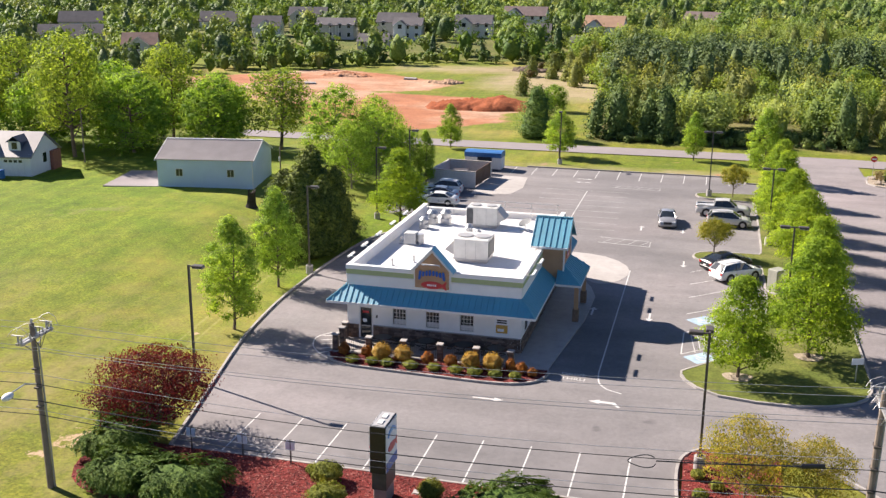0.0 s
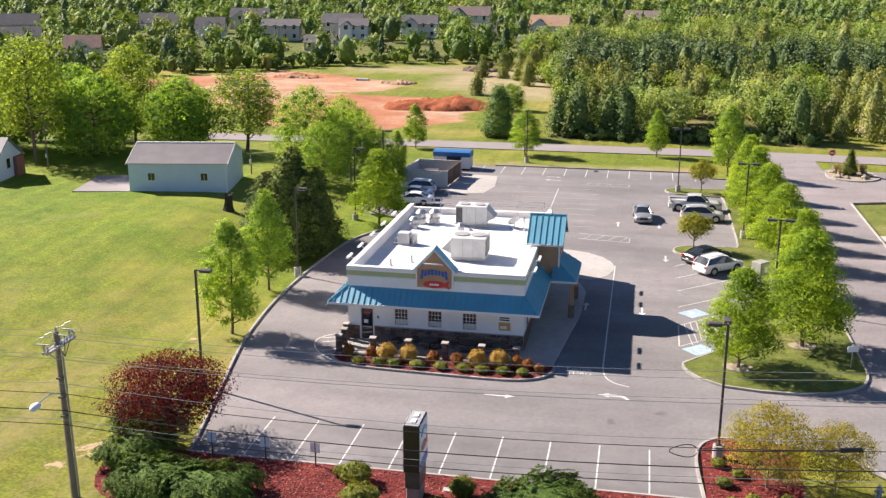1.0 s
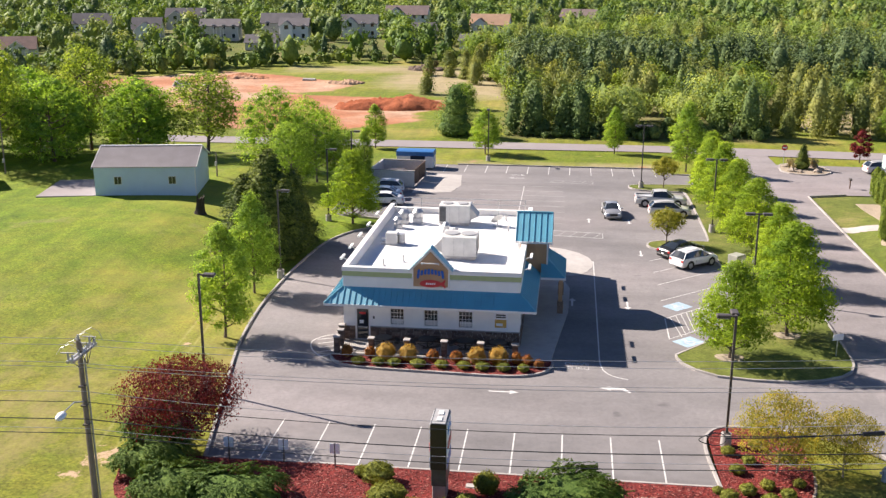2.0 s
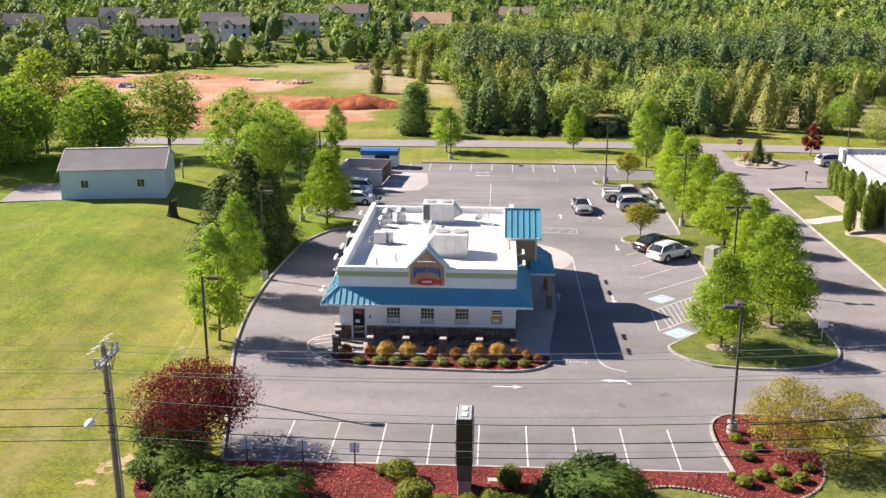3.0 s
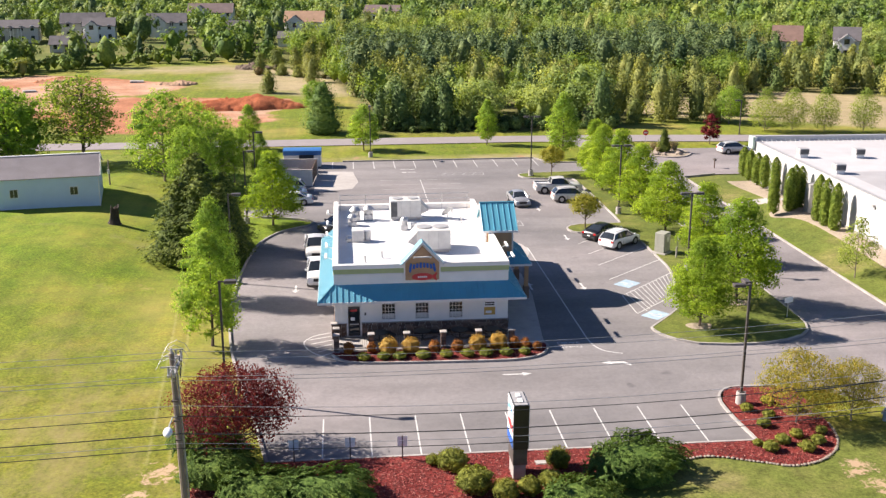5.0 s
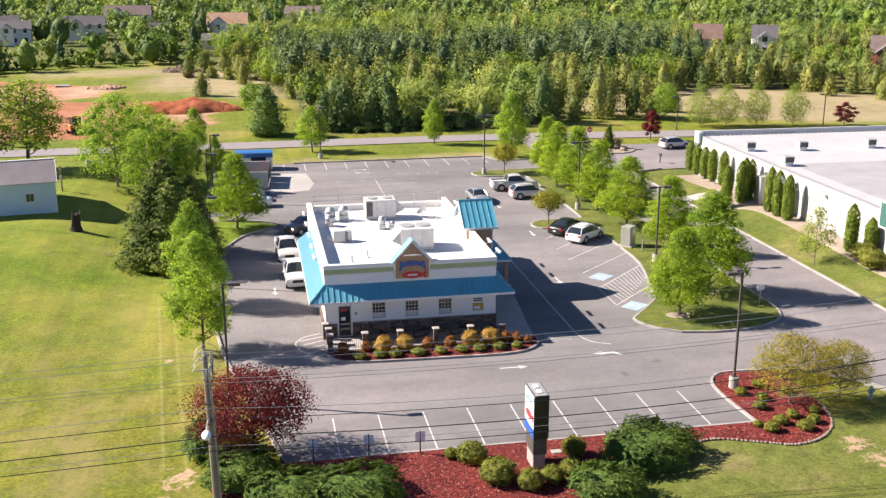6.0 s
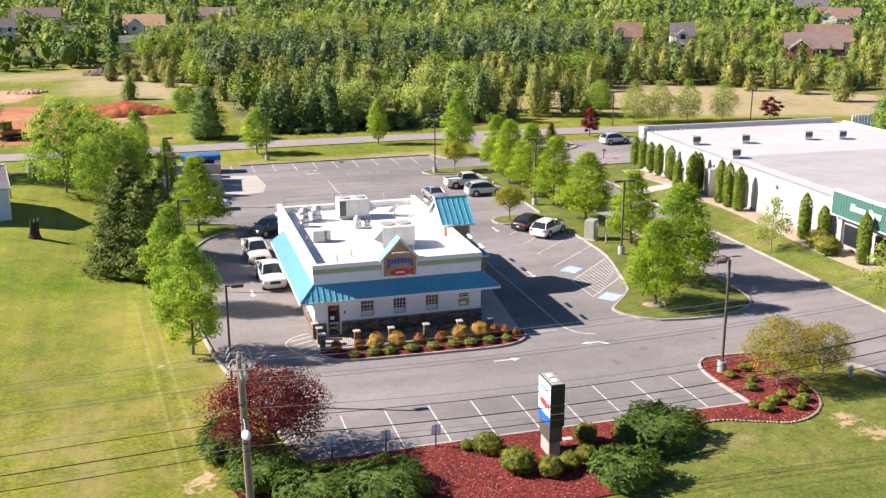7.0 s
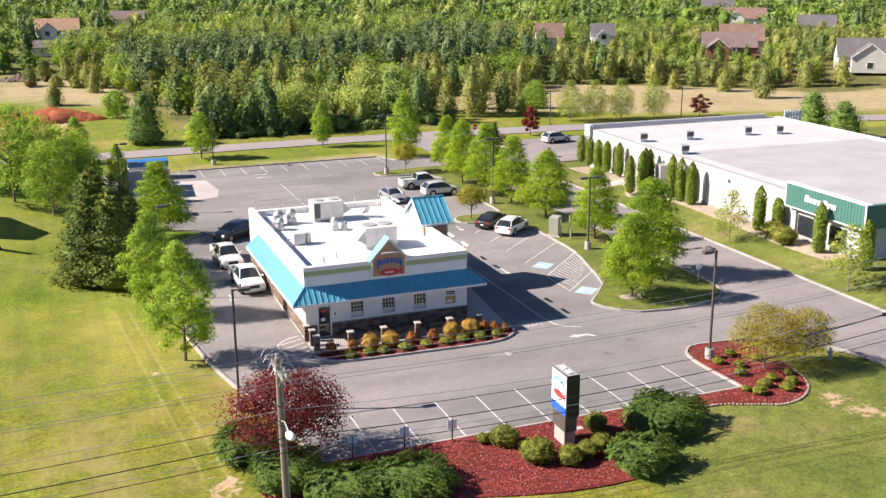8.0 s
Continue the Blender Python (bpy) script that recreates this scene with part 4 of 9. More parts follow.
part("stone_cap", bbox(-21.3, WX1 + 0.1, WY0 - 0.11, WY0 - 0.003, 1.152, 1.20), KERB, rest)

# windows, door, poster
for a, b in WINS:
    bm = bmesh.new()
    for q in ((a - 0.06, b + 0.06, 1.34, 1.40), (a - 0.06, b + 0.06, 2.84, 2.90), (a - 0.06, a, 1.401, 2.839), (b, b + 0.06, 1.401, 2.839)):
        box(bm, q[0], q[1], WY0 - 0.03, WY0 + 0.1, q[2], q[3])
    w = part("window", bm, TRIM, rest, "white-framed window with glazing bars")
    part("pane", bbox(a, b, WY0 + 0.07, WY0 + 0.09, 1.40, 2.84), GLASS, w)
    for i in range(1, 4):
        x = a + (b - a) * i / 4
        part("glazing_bar", bbox(x - 0.014, x + 0.014, WY0 + 0.045, WY0 + 0.069, 1.402, 2.838), TRIM, w)
    for i in range(1, 5):
        z = 1.40 + 1.44 * i / 5
        part("glazing_bar", bbox(a + 0.001, b - 0.001, WY0 + 0.03, WY0 + 0.044, z - 0.014, z + 0.014), TRIM, w)
    part("blind", bbox(a + 0.03, b - 0.03, WY0 + 0.062, WY0 + 0.068, 1.42, 1.80), BLOCK, w, "pale blind in the lower window")
bm = bmesh.new()
for q in ((-22.36, -22.28, 0.15, 2.56), (-21.42, -21.34, 0.15, 2.56), (-22.279, -21.421, 2.46, 2.56)):
    box(bm, q[0], q[1], WY0 - 0.04, WY0 + 0.12, q[2], q[3])
door = part("door", bm, TRIM, rest, "glass door with pale frame")
part("pane", bbox(-22.2, -21.5, WY0 + 0.05, WY0 + 0.07, 0.3, 2.4), GLASS, door)
part("door_frame", bbox(-22.278, -21.422, WY0 + 0.08, WY0 + 0.12, 0.16, 2.455), DARK_METAL, door)
part("push_bar", bbox(-22.18, -21.52, WY0 - 0.02, WY0 + 0.03, 1.05, 1.12), GALV, door)
part("sticker", bbox(-22.1, -21.65, WY0 + 0.035, WY0 + 0.045, 2.05, 2.2), SIGN_RED, door)
part("sticker", bbox(-22.1, -21.8, WY0 + 0.035, WY0 + 0.045, 1.35, 1.6), SIGN_WHITE, door)
part("wall_plate", bbox(-21.1, -20.98, WY0 - 0.03, WY0 - 0.002, 1.75, 1.95), DARK_METAL, rest)
pos = part("poster", bbox(-12.46, -11.42, WY0 - 0.03, WY0 - 0.002, 1.33, 2.80), SIGN_WHITE, rest, "pale menu poster with food picture")
part("poster_picture", bbox(-12.36, -11.54, WY0 - 0.036, WY0 - 0.031, 1.5, 2.1), SIGN_GOLD, pos)
part("poster_picture", bbox(-12.25, -11.8, WY0 - 0.040, WY0 - 0.037, 1.62, 1.82), SIGN_WHITE, pos)
for z in (2.22, 2.38):
    part("poster_bar", bbox(-12.3, -11.6, WY0 - 0.036, WY0 - 0.031, z, z + 0.10), BLACK, pos)
for i in range(5):
    part("poster_bar", bbox(-12.42 + i * 0.2, -12.28 + i * 0.2, WY0 - 0.036, WY0 - 0.031, 2.66, 2.78), BLACK, pos)


# awnings: sloping sheet, ribs over each joint, fascia, soffit
def awning(eave0, eave1, top0, top1, pitch=0.42):
    e0, e1, t0, t1 = (Vector(v) for v in (eave0, eave1, top0, top1))
    bm = bmesh.new()
    slab(bm, [e0, e1, t1, t0], 0.05)
    bmesh.ops.recalc_face_normals(bm, faces=bm.faces)
    a = part("awning", bm, BLUE_METAL, rest, "teal-blue standing seam metal awning")
    up = (e1 - e0).cross(t0 - e0).normalized()
    if up.z < 0:
        up = -up
    run = (e1 - e0).normalized()
    length = (e1 - e0).length
    ta, tb = (t0 - e0).dot(run), (t1 - e0).dot(run)
    slope = ((t0 - e0) - run * ta)
    n = int(length / pitch)
    for i in range(n + 1):
        s = 0.02 + i * (length - 0.04) / n
        k = 1.0
        if s < ta:
            k = s / ta
        elif s > tb:
            k = (length - s) / (length - tb)
        if k < 0.04:
            continue
        p0, p1 = e0 + run * s, e0 + run * s + slope * k
        bm = bmesh.new()
        for w0, w1, hh in ((-0.02, 0.02, 0.045),):
            vs = [bm.verts.new(v) for v in (p0 + run * w0, p0 + run * w1, p1 + run * w1, p1 + run * w0)]
            vt = [bm.verts.new(v.co + up * hh) for v in vs]
            for j in range(4):
                bm.faces.new((vs[j], vs[(j + 1) % 4], vt[(j + 1) % 4], vt[j]))
            bm.faces.new(vt)
        bmesh.ops.recalc_face_normals(bm, faces=bm.faces)
        part("seam", bm, BLUE_METAL, a)
    bm = bmesh.new()
    out = Vector((run.y, -run.x, 0))
    if out.dot(t0 - e0) > 0:
        out = -out
    d = out * 0.03
    vs = [bm.verts.new(v) for v in (e0, e1, e1 + d, e0 + d)]
    vb = [bm.verts.new(v.co - Vector((0, 0, 0.16))) for v in vs]
    for j in range(4):
        bm.faces.new((vs[j], vs[(j + 1) % 4], vb[(j + 1) % 4], vb[j]))
    bm.faces.new(vs)
    bm.faces.new(vb[::-1])
    bmesh.ops.recalc_face_normals(bm, faces=bm.faces)
    part("fascia", bm, TRIM, a)
    return a


EZ, TZ, OV = 3.15, 4.10, 1.15
ex0, ex1, ey0 = WX0 - OV, WX1 + OV, WY0 - OV
awning((ex0, ey0, EZ), (ex1, ey0, EZ), (WX0, WY0, TZ), (WX1, WY0, TZ))
awning((ex0, 82.0, EZ), (ex0, ey0, EZ), (WX0, 82.0, TZ), (WX0, WY0, TZ))
awning((ex1, ey0, EZ), (ex1, 73.9, EZ), (WX1, WY0, TZ), (WX1, 73.9, TZ))
awning((ex1, 77.7, EZ), (ex1, 85.6, EZ), (WX1, 77.7, TZ), (WX1, 85.6, TZ))
for q in ((ex0 + 0.02, ex1 - 0.02, ey0 + 0.02, WY0 - 0.01), (ex0 + 0.02, WX0 - 0.01, WY0 - 0.009, 82.0), (WX1 + 0.01, ex1 - 0.02, WY0 - 0.009, 85.6)):
    part("soffit", bbox(q[0], q[1], q[2], q[3], EZ - 0.13, EZ - 0.10), STUCCO, rest)
for a, b in (((ex0, ey0, EZ), (WX0, WY0, TZ)), ((ex1, ey0, EZ), (WX1, WY0, TZ))):
    part("hip_cap", bt(Vector(a) + Vector((0, 0, 0.03)), Vector(b) + Vector((0, 0, 0.03)), 0.06, n=6), BLUE_METAL, rest)

# entrance tower with gable towards the side road
tw = part("tower", bbox(-11.15, -8.95, 73.95, 77.65, 3.1, 5.95), TAN, rest, "tan entrance tower with blue gable roof")
for x in (-11.2, -9.02):
    for y in (73.9, 77.58):
        part("corner_board", bbox(x, x + 0.12, y, y + 0.12, 3.1, 5.94), TRIM, tw)
for v in ((-8.948,), (-11.152,)):
    bm = bmesh.new()
    vs = [(v[0], 73.95, 5.951), (v[0], 77.65, 5.951), (v[0], 75.8, 7.35)]
    w = [(v[0] + (0.1 if v[0] < -10 else -0.1), *q[1:]) for q in vs]
    f = [bm.verts.new(q) for q in vs + w]
    bm.faces.new(f[:3]), bm.faces.new(f[3:][::-1])
    for i in range(3):
        bm.faces.new((f[i], f[(i + 1) % 3], f[3 + (i + 1) % 3], f[3 + i]))
    bmesh.ops.recalc_face_normals(bm, faces=bm.faces)
    part("gable", bm, TAN if v[0] > -10 else STUCCO, tw)
part("gable_facing", bbox(-11.25, -11.16, 73.95, 77.65, 4.2, 5.94), STUCCO, tw, "white stucco tower back")
for s in (-1, 1):
    e0, e1 = (-11.42, 75.8 + s * 2.35, 5.78), (-8.62, 75.8 + s * 2.35, 5.78)
    t0, t1 = (-11.42, 75.8, 7.55), (-8.62, 75.8, 7.55)
    aw = awning(*((e0, e1, t0, t1) if s < 0 else (e1, e0, t1, t0)), pitch=0.46)
    aw.name = "tower_roof"
part("ridge_cap", bt((-11.44, 75.8, 7.58), (-8.6, 75.8, 7.58), 0.07, n=6), BLUE_METAL, tw)
for s in (-1, 1):
    for x in (-8.62, -11.45):
        bm = bmesh.new()
        slab(bm, [(x, 75.8 + s * 2.36, 5.74), (x + 0.03, 75.8 + s * 2.36, 5.74), (x + 0.03, 75.8, 7.51), (x, 75.8, 7.51)], 0.2)
        bmesh.ops.recalc_face_normals(bm, faces=bm.faces)
        part("barge_board", bm, TRIM, tw)
# porch roof before the tower
awning((-7.5, 73.1, 3.05), (-7.5, 78.7, 3.05), (-8.94, 74.3, 4.25), (-8.94, 77.5, 4.25))
awning((-9.4, 73.1, 3.05), (-7.5, 73.1, 3.05), (-9.4, 74.3, 4.25), (-8.94, 74.3, 4.25))
awning((-7.5, 78.7, 3.05), (-9.4, 78.7, 3.05), (-8.94, 77.5, 4.25), (-9.4, 77.5, 4.25))
part("soffit", bbox(-9.35, -7.52, 73.12, 78.68, 2.90, 2.93), STUCCO, rest)
for y in (73.5, 78.2):
    part("porch_post", bbox(-8.0, -7.7, y - 0.15, y + 0.15, 1.1, 2.9), TAN, rest)
    part("post_base", bbox(-8.08, -7.62, y - 0.23, y + 0.23, 0.12, 1.1, bevel=0.03), STONE_M, rest)
ed = part("door", bbox(WX1 + 0.003, WX1 + 0.06, 74.6, 77.0, 0.13, 2.6), DARK_METAL, rest, "dark glazed entrance doors")
part("pane", bbox(WX1 + 0.061, WX1 + 0.07, 74.75, 75.7, 0.3, 2.4), GLASS, ed)
part("pane", bbox(WX1 + 0.061, WX1 + 0.07, 75.9, 76.85, 0.3, 2.4), GLASS, ed)
for y in (67.4, 70.4, 80.4, 83.0):
    w = part("window", bbox(WX1 + 0.003, WX1 + 0.05, y - 0.52, y + 0.52, 1.34, 2.90), TRIM, rest, "white-framed side window")
    part("pane", bbox(WX1 + 0.051, WX1 + 0.06, y - 0.46, y + 0.46, 1.40, 2.84), GLASS, w)
# drive-through window
w = part("window", bbox(WX0 - 0.06, WX0 - 0.003, 76.2, 77.8, 1.1, 2.5), TRIM, rest, "drive-through service window")
part("pane", bbox(WX0 - 0.07, WX0 - 0.061, 76.3, 77.7, 1.2, 2.4), GLASS, w)


def fish_logo(parent, place, s, letters=True):
    """Red fish badge and blue arched lettering band, drawn as plain shapes."""
    bm = bmesh.new()
    body = [(0.62 * math.cos(a), 0.22 * math.sin(a)) for a in (2 * math.pi * i / 20 for i in range(20))]
    prism(bm, body, -0.02, 0.02)
    prism(bm, [(0.5, 0.0), (0.8, 0.24), (0.86, 0.22), (0.78, 0.0), (0.86, -0.22), (0.8, -0.24)], -0.021, 0.019)
    bmesh.ops.transform(bm, matrix=place @ Matrix.Translation((0, -0.35 * s, 0)) @ Matrix.Scale(s, 4), verts=bm.verts)
    bmesh.ops.recalc_face_normals(bm, faces=bm.faces)
    part("badge", bm, SIGN_RED, parent, "red fish-shaped badge")
    if not letters:
        bm = bmesh.new()
        outer = [(0.78 * math.cos(a), 0.62 * math.sin(a)) for a in np.linspace(0.5, 2.64, 12)]
        inner = [(0.66 * math.cos(a), 0.40 * math.sin(a)) for a in np.linspace(2.6, 0.54, 12)]
        prism(bm, outer + inner, -0.02, 0.03)
        bmesh.ops.transform(bm, matrix=place @ Matrix.Translation((0, 0.10 * s, 0)) @ Matrix.Scale(s, 4), verts=bm.verts)
        bmesh.ops.recalc_face_normals(bm, faces=bm.faces)
        part("arched_band", bm, LOGO_BLUE, parent, "pale blue arched band")
        return
    for i in range(8):
        x = -0.68 + i * 0.195
        h = (0.27, 0.15, 0.15, 0.17, 0.15, 0.15, 0.15, 0.25)[i]
        y0 = 0.16 - 0.26 * x * x
        lean = -0.35 * x
        for nm, mt, g, d0, d1 in (("letter_edge", SIGN_GOLD, 0.03, -0.02, 0.03), ("letter_bar", SIGN_BLUE, 0.0, -0.02, 0.06)):
            bm = bmesh.new()
            w = 0.072 + g * 0.6
            prism(bm, [(x + (w - 0.03) * sx + 0.03 * cx1 + lean * (h + g) * sy * 0.5, y0 + (h + g) * sy - 0.04 * sy + 0.04 * cy1 + lean * 0.2 * x) for sx, sy, cx1, cy1 in ((-1, -1, 0, -1), (1, -1, 0, -1), (1, -1, 1, 0), (1, 1, 1, 0), (1, 1, 0, 1), (-1, 1, 0, 1), (-1, 1, -1, 0), (-1, -1, -1, 0))], d0, d1)
            bmesh.ops.transform(bm, matrix=place @ Matrix.Translation((0, 0.20 * s, 0)) @ Matrix.Scale(s, 4), verts=bm.verts)
            bmesh.ops.recalc_face_normals(bm, faces=bm.faces)
            part(nm, bm, mt, parent)
    bm = bmesh.new()
    for i in range(5):
        prism(bm, [(-0.26 + i * 0.11, -0.05), (-0.18 + i * 0.11, -0.05), (-0.18 + i * 0.11, 0.05), (-0.26 + i * 0.11, 0.05)], 0.021, 0.03)
    bmesh.ops.transform(bm, matrix=place @ Matrix.Translation((0, -0.35 * s, 0)) @ Matrix.Scale(s, 4), verts=bm.verts)
    bmesh.ops.recalc_face_normals(bm, faces=bm.faces)
    part("badge_bar", bm, SIGN_WHITE, parent)


# front gable with the sign
GX0, GX1, GXC = -18.22, -15.58, -16.9
bm = bmesh.new()
outline = [(GX0, 4.30), (GX1, 4.30), (GX1, 5.70), (GXC, 7.12), (GX0, 5.70)]
fr = [bm.verts.new((x, 65.45, z)) for x, z in outline]
bk = [bm.verts.new((x, 66.15, z)) for x, z in outline]
bm.faces.new(fr), bm.faces.new(bk[::-1])
for i in range(5):
    bm.faces.new((fr[i], bk[i], bk[(i + 1) % 5], fr[(i + 1) % 5]))
bmesh.ops.recalc_face_normals(bm, faces=bm.faces)
gb = part("sign_gable", bm, STUCCO, rest, "tan gabled sign panel with white edge")
bm = bmesh.new()
vs = [bm.verts.new((x, y, z)) for y in (65.40, 65.448) for x, z in ((GX0 + 0.1, 4.40), (GX1 - 0.1, 4.40), (GX1 - 0.1, 5.68), (GXC, 6.95), (GX0 + 0.1, 5.68))]
bm.faces.new(vs[:5]), bm.faces.new(vs[5:][::-1])
for i in range(5):
    bm.faces.new((vs[i], vs[5 + i], vs[5 + (i + 1) % 5], vs[(i + 1) % 5]))
bmesh.ops.recalc_face_normals(bm, faces=bm.faces)
part("sign_panel", bm, TAN, gb)
for s in (-1, 1):
    x = GXC + s * 1.55
    q = [(x, 65.28, 5.60), (GXC, 65.28, 7.27), (GXC, 66.25, 7.27), (x, 66.25, 5.60)]
    bm = bmesh.new()
    slab(bm, q if s < 0 else q[::-1], 0.07)
    bmesh.ops.recalc_face_normals(bm, faces=bm.faces)
    rf = part("gable_roof", bm, BLUE_METAL, gb, "blue metal gable roof")
    bm = bmesh.new()
    slab(bm, [(x, 65.25, 5.59), (GXC, 65.25, 7.26), (GXC, 65.278, 7.26), (x, 65.278, 5.59)][::(-s or 1)], 0.16)
    bmesh.ops.recalc_face_normals(bm, faces=bm.faces)
    part("barge_board", bm, TRIM, rf)
fish_logo(gb, Matrix.Translation((GXC, 65.39, 5.08)) @ Matrix.Rotation(radians(90), 4, "X"), 1.25)
bm = bmesh.new()
tube(bm, (-17.55, 65.0, 6.22), (-16.25, 65.0, 6.22), 0.05)
for x in (-17.5, -16.3):
    tube(bm, (x, 65.0, 6.22), (x, 65.38, 6.0), 0.03)
part("sign_lamp", bm, TRIM, gb, "white tubular sign lamp")
fish_logo(tw, Matrix.Translation((-8.93, 75.8, 5.0)) @ Matrix.Rotation(radians(90), 4, "Z") @ Matrix.Rotation(radians(90), 4, "X"), 1.0)


def wash_lamp(x, y, side):
    bm = bmesh.new()
    box(bm, x - 0.09, x + 0.09, y - 0.62, y + 0.62, 5.50, 5.63, bevel=0.02)
    lamp = part("wall_lamp", bm, TRIM, rest, "white wall-washing lamp on an arm")
    part("arm", bt((x, y, 5.5), (x - side * 0.45, y, 5.3), 0.03), TRIM, lamp)


for y in (68.2, 71.2, 74.6, 78.2, 81.9):
    wash_lamp(WX0 - 0.55, y, -1)
for y in (67.3, 70.2, 80.6, 83.6):
    wash_lamp(WX1 + 0.55, y, 1)
# pipe railing along the rear edge
bm = bmesh.new()
for z in (5.75, 6.2):
    tube(bm, (WX0 + 0.5, WY1 - 0.6, z), (WX1 - 0.5, WY1 - 0.6, z), 0.03)
rl = part("roof_rail", bm, GALV, rest, "pipe railing along the rear roof edge")
for x in np.arange(WX0 + 0.5, WX1 - 0.4, 2.3):
    part("post", bt((x, WY1 - 0.6, DECK), (x, WY1 - 0.6, 6.2), 0.03), GALV, rl)


# ---- plant on the roof ----
def hvac(x0, x1, y0, y1, h, label, hood=False, grille_left=False):
    t = thing("hvac_unit", pose((x0 + x1) / 2, (y0 + y1) / 2, DECK + 0.005), label, "hvac unit", "roof plant")
    w, d = (x1 - x0) / 2, (y1 - y0) / 2
    part("kerb_frame", bbox(-w + 0.1, w - 0.1, -d + 0.1, d - 0.1, 0.0, 0.2), GREY_METAL, t)
    b = part("body", bbox(-w, w, -d, d, 0.202, h, bevel=0.03), HVAC_M, t)
    for x in np.linspace(-w + 0.15, w - 0.15, 4)[1:-1]:
        part("panel_joint", bbox(x - 0.015, x + 0.015, -d - 0.012, -d - 0.001, 0.3, h - 0.08), GREY_METAL, b)
    part("grille", bbox(w + 0.001, w + 0.02, -d + 0.15, d - 0.15, 0.4, h - 0.15), GRILLE, t)
    if grille_left:
        part("grille", bbox(-w + 0.05, -w + 0.6, -d - 0.02, -d - 0.001, 0.35, h - 0.1), GRILLE, t)
    for i in (-1, 1):
        fan = part("fan_ring", bt((i * w * 0.5, 0, h + 0.001), (i * w * 0.5, 0, h + 0.07), min(w, d) * 0.5, n=16), GREY_METAL, t)
        part("fan_guard", bt((i * w * 0.5, 0, h + 0.071), (i * w * 0.5, 0, h + 0.08), min(w, d) * 0.42, n=16), GREY_METAL, fan)
    part("base_rail", bbox(-w - 0.06, w + 0.06, -d - 0.03, -d - 0.002, 0.2, 0.29), GREY_METAL, t)
    if hood:
        bm = bmesh.new()
        s = 1 if grille_left else -1
        q = [(s * (w + 0.003), 0.5), (s * (w + 0.003), h - 0.15), (s * (w + 0.7), 0.85)]
        a = [bm.verts.new((x, -d + 0.1, z)) for x, z in q]
        c = [bm.verts.new((x, d - 0.1, z)) for x, z in q]
        bm.faces.new(a), bm.faces.new(c[::-1])
        for i in range(3):
            bm.faces.new((a[i], c[i], c[(i + 1) % 3], a[(i + 1) % 3]))
        bmesh.ops.recalc_face_normals(bm, faces=bm.faces)
        part("hood", bm, GREY_METAL, t)
    return t


hvac(-16.86, -14.25, 71.3, 73.7, 1.75, "large beige rooftop air handler on the white roof", True)
hvac(-18.4, -15.75, 81.7, 83.5, 1.75, "beige rooftop air handler with dark intake grille", True, True)


def vent(x, y, r, h, label):
    t = thing("exhaust_fan", pose(x, y, DECK + 0.005), label, "exhaust fan", "roof fans")
    part("kerb_box", bbox(-r * 0.8, r * 0.8, -r * 0.8, r * 0.8, 0, h * 0.4, bevel=0.02), GALV, t)
    part("drum", bt((0, 0, h * 0.402), (0, 0, h * 0.75), r * 0.75, r * 0.85, 16), GALV, t)
    part("cap", bt((0, 0, h * 0.752), (0, 0, h), r, r * 0.45, 16), GALV, t)


vent(-21.45, 82.1, 0.5, 1.25, "white mushroom exhaust fan on the roof"), vent(-20.3, 82.3, 0.5, 1.3, "white mushroom exhaust fan on the roof"), vent(-21.7, 80.4, 0.42, 1.0, "white mushroom exhaust fan on the roof")
vent(-17.4, 78.6, 0.36, 1.1, "small round roof exhaust"), vent(-16.6, 78.4, 0.3, 0.7, "small round roof exhaust")
t = thing("condenser_unit", pose(-21.3, 75.3, DECK + 0.005), "small condenser on rails with pipes", "hvac unit", "roof plant")
part("rail", bbox(-0.9, 0.9, -0.4, -0.3, 0, 0.1), GALV, t)
part("rail", bbox(-0.9, 0.9, 0.3, 0.4, 0, 0.1), GALV, t)
part("body", bbox(-0.5, 0.45, -0.45, 0.45, 0.101, 0.95, bevel=0.03), HVAC_M, t)
part("cylinder", bt((0.75, 0, 0.1), (0.75, 0, 0.85), 0.28, n=14), GALV, t)
bm = bmesh.new()
tubes(bm, [(-0.5, 0, 0.4), (-0.9, 0.1, 0.45), (-1.0, 0.1, 0.05)], 0.05)
part("pipe", bm, GALV, t)
t = thing("satellite_dish", pose(-13.4, 82.0, DECK + 0.005), "pale satellite dish on a roof mount", "satellite dish")
bm = bmesh.new()
bmesh.ops.create_cone(bm, cap_ends=False, segments=20, radius1=0.55, radius2=0.1, depth=0.22, matrix=pose(0, 0, 0.6, 130, 0, 40))
part("reflector", bm, HVAC_M, t)
part("mast", bt((0, 0, 0), (0, 0, 0.6), 0.04), GALV, t)
part("foot", bbox(-0.4, 0.4, -0.3, 0.3, 0, 0.05), GALV, t)
for x, y in ((-12.4, 80.4), (-19.6, 70.2), (-12.8, 84.0), (-20.9, 69.0)):
    t = thing("vent_pipe", pose(x, y, DECK + 0.004), "short white vent pipe on the roof", "vent pipe", "roof pipes")
    part("pipe", bt((0, 0, 0), (0, 0, 0.55), 0.07), GALV, t)
    part("flashing", bt((0, 0, 0), (0, 0, 0.08), 0.2, 0.09), MEMBRANE, t)

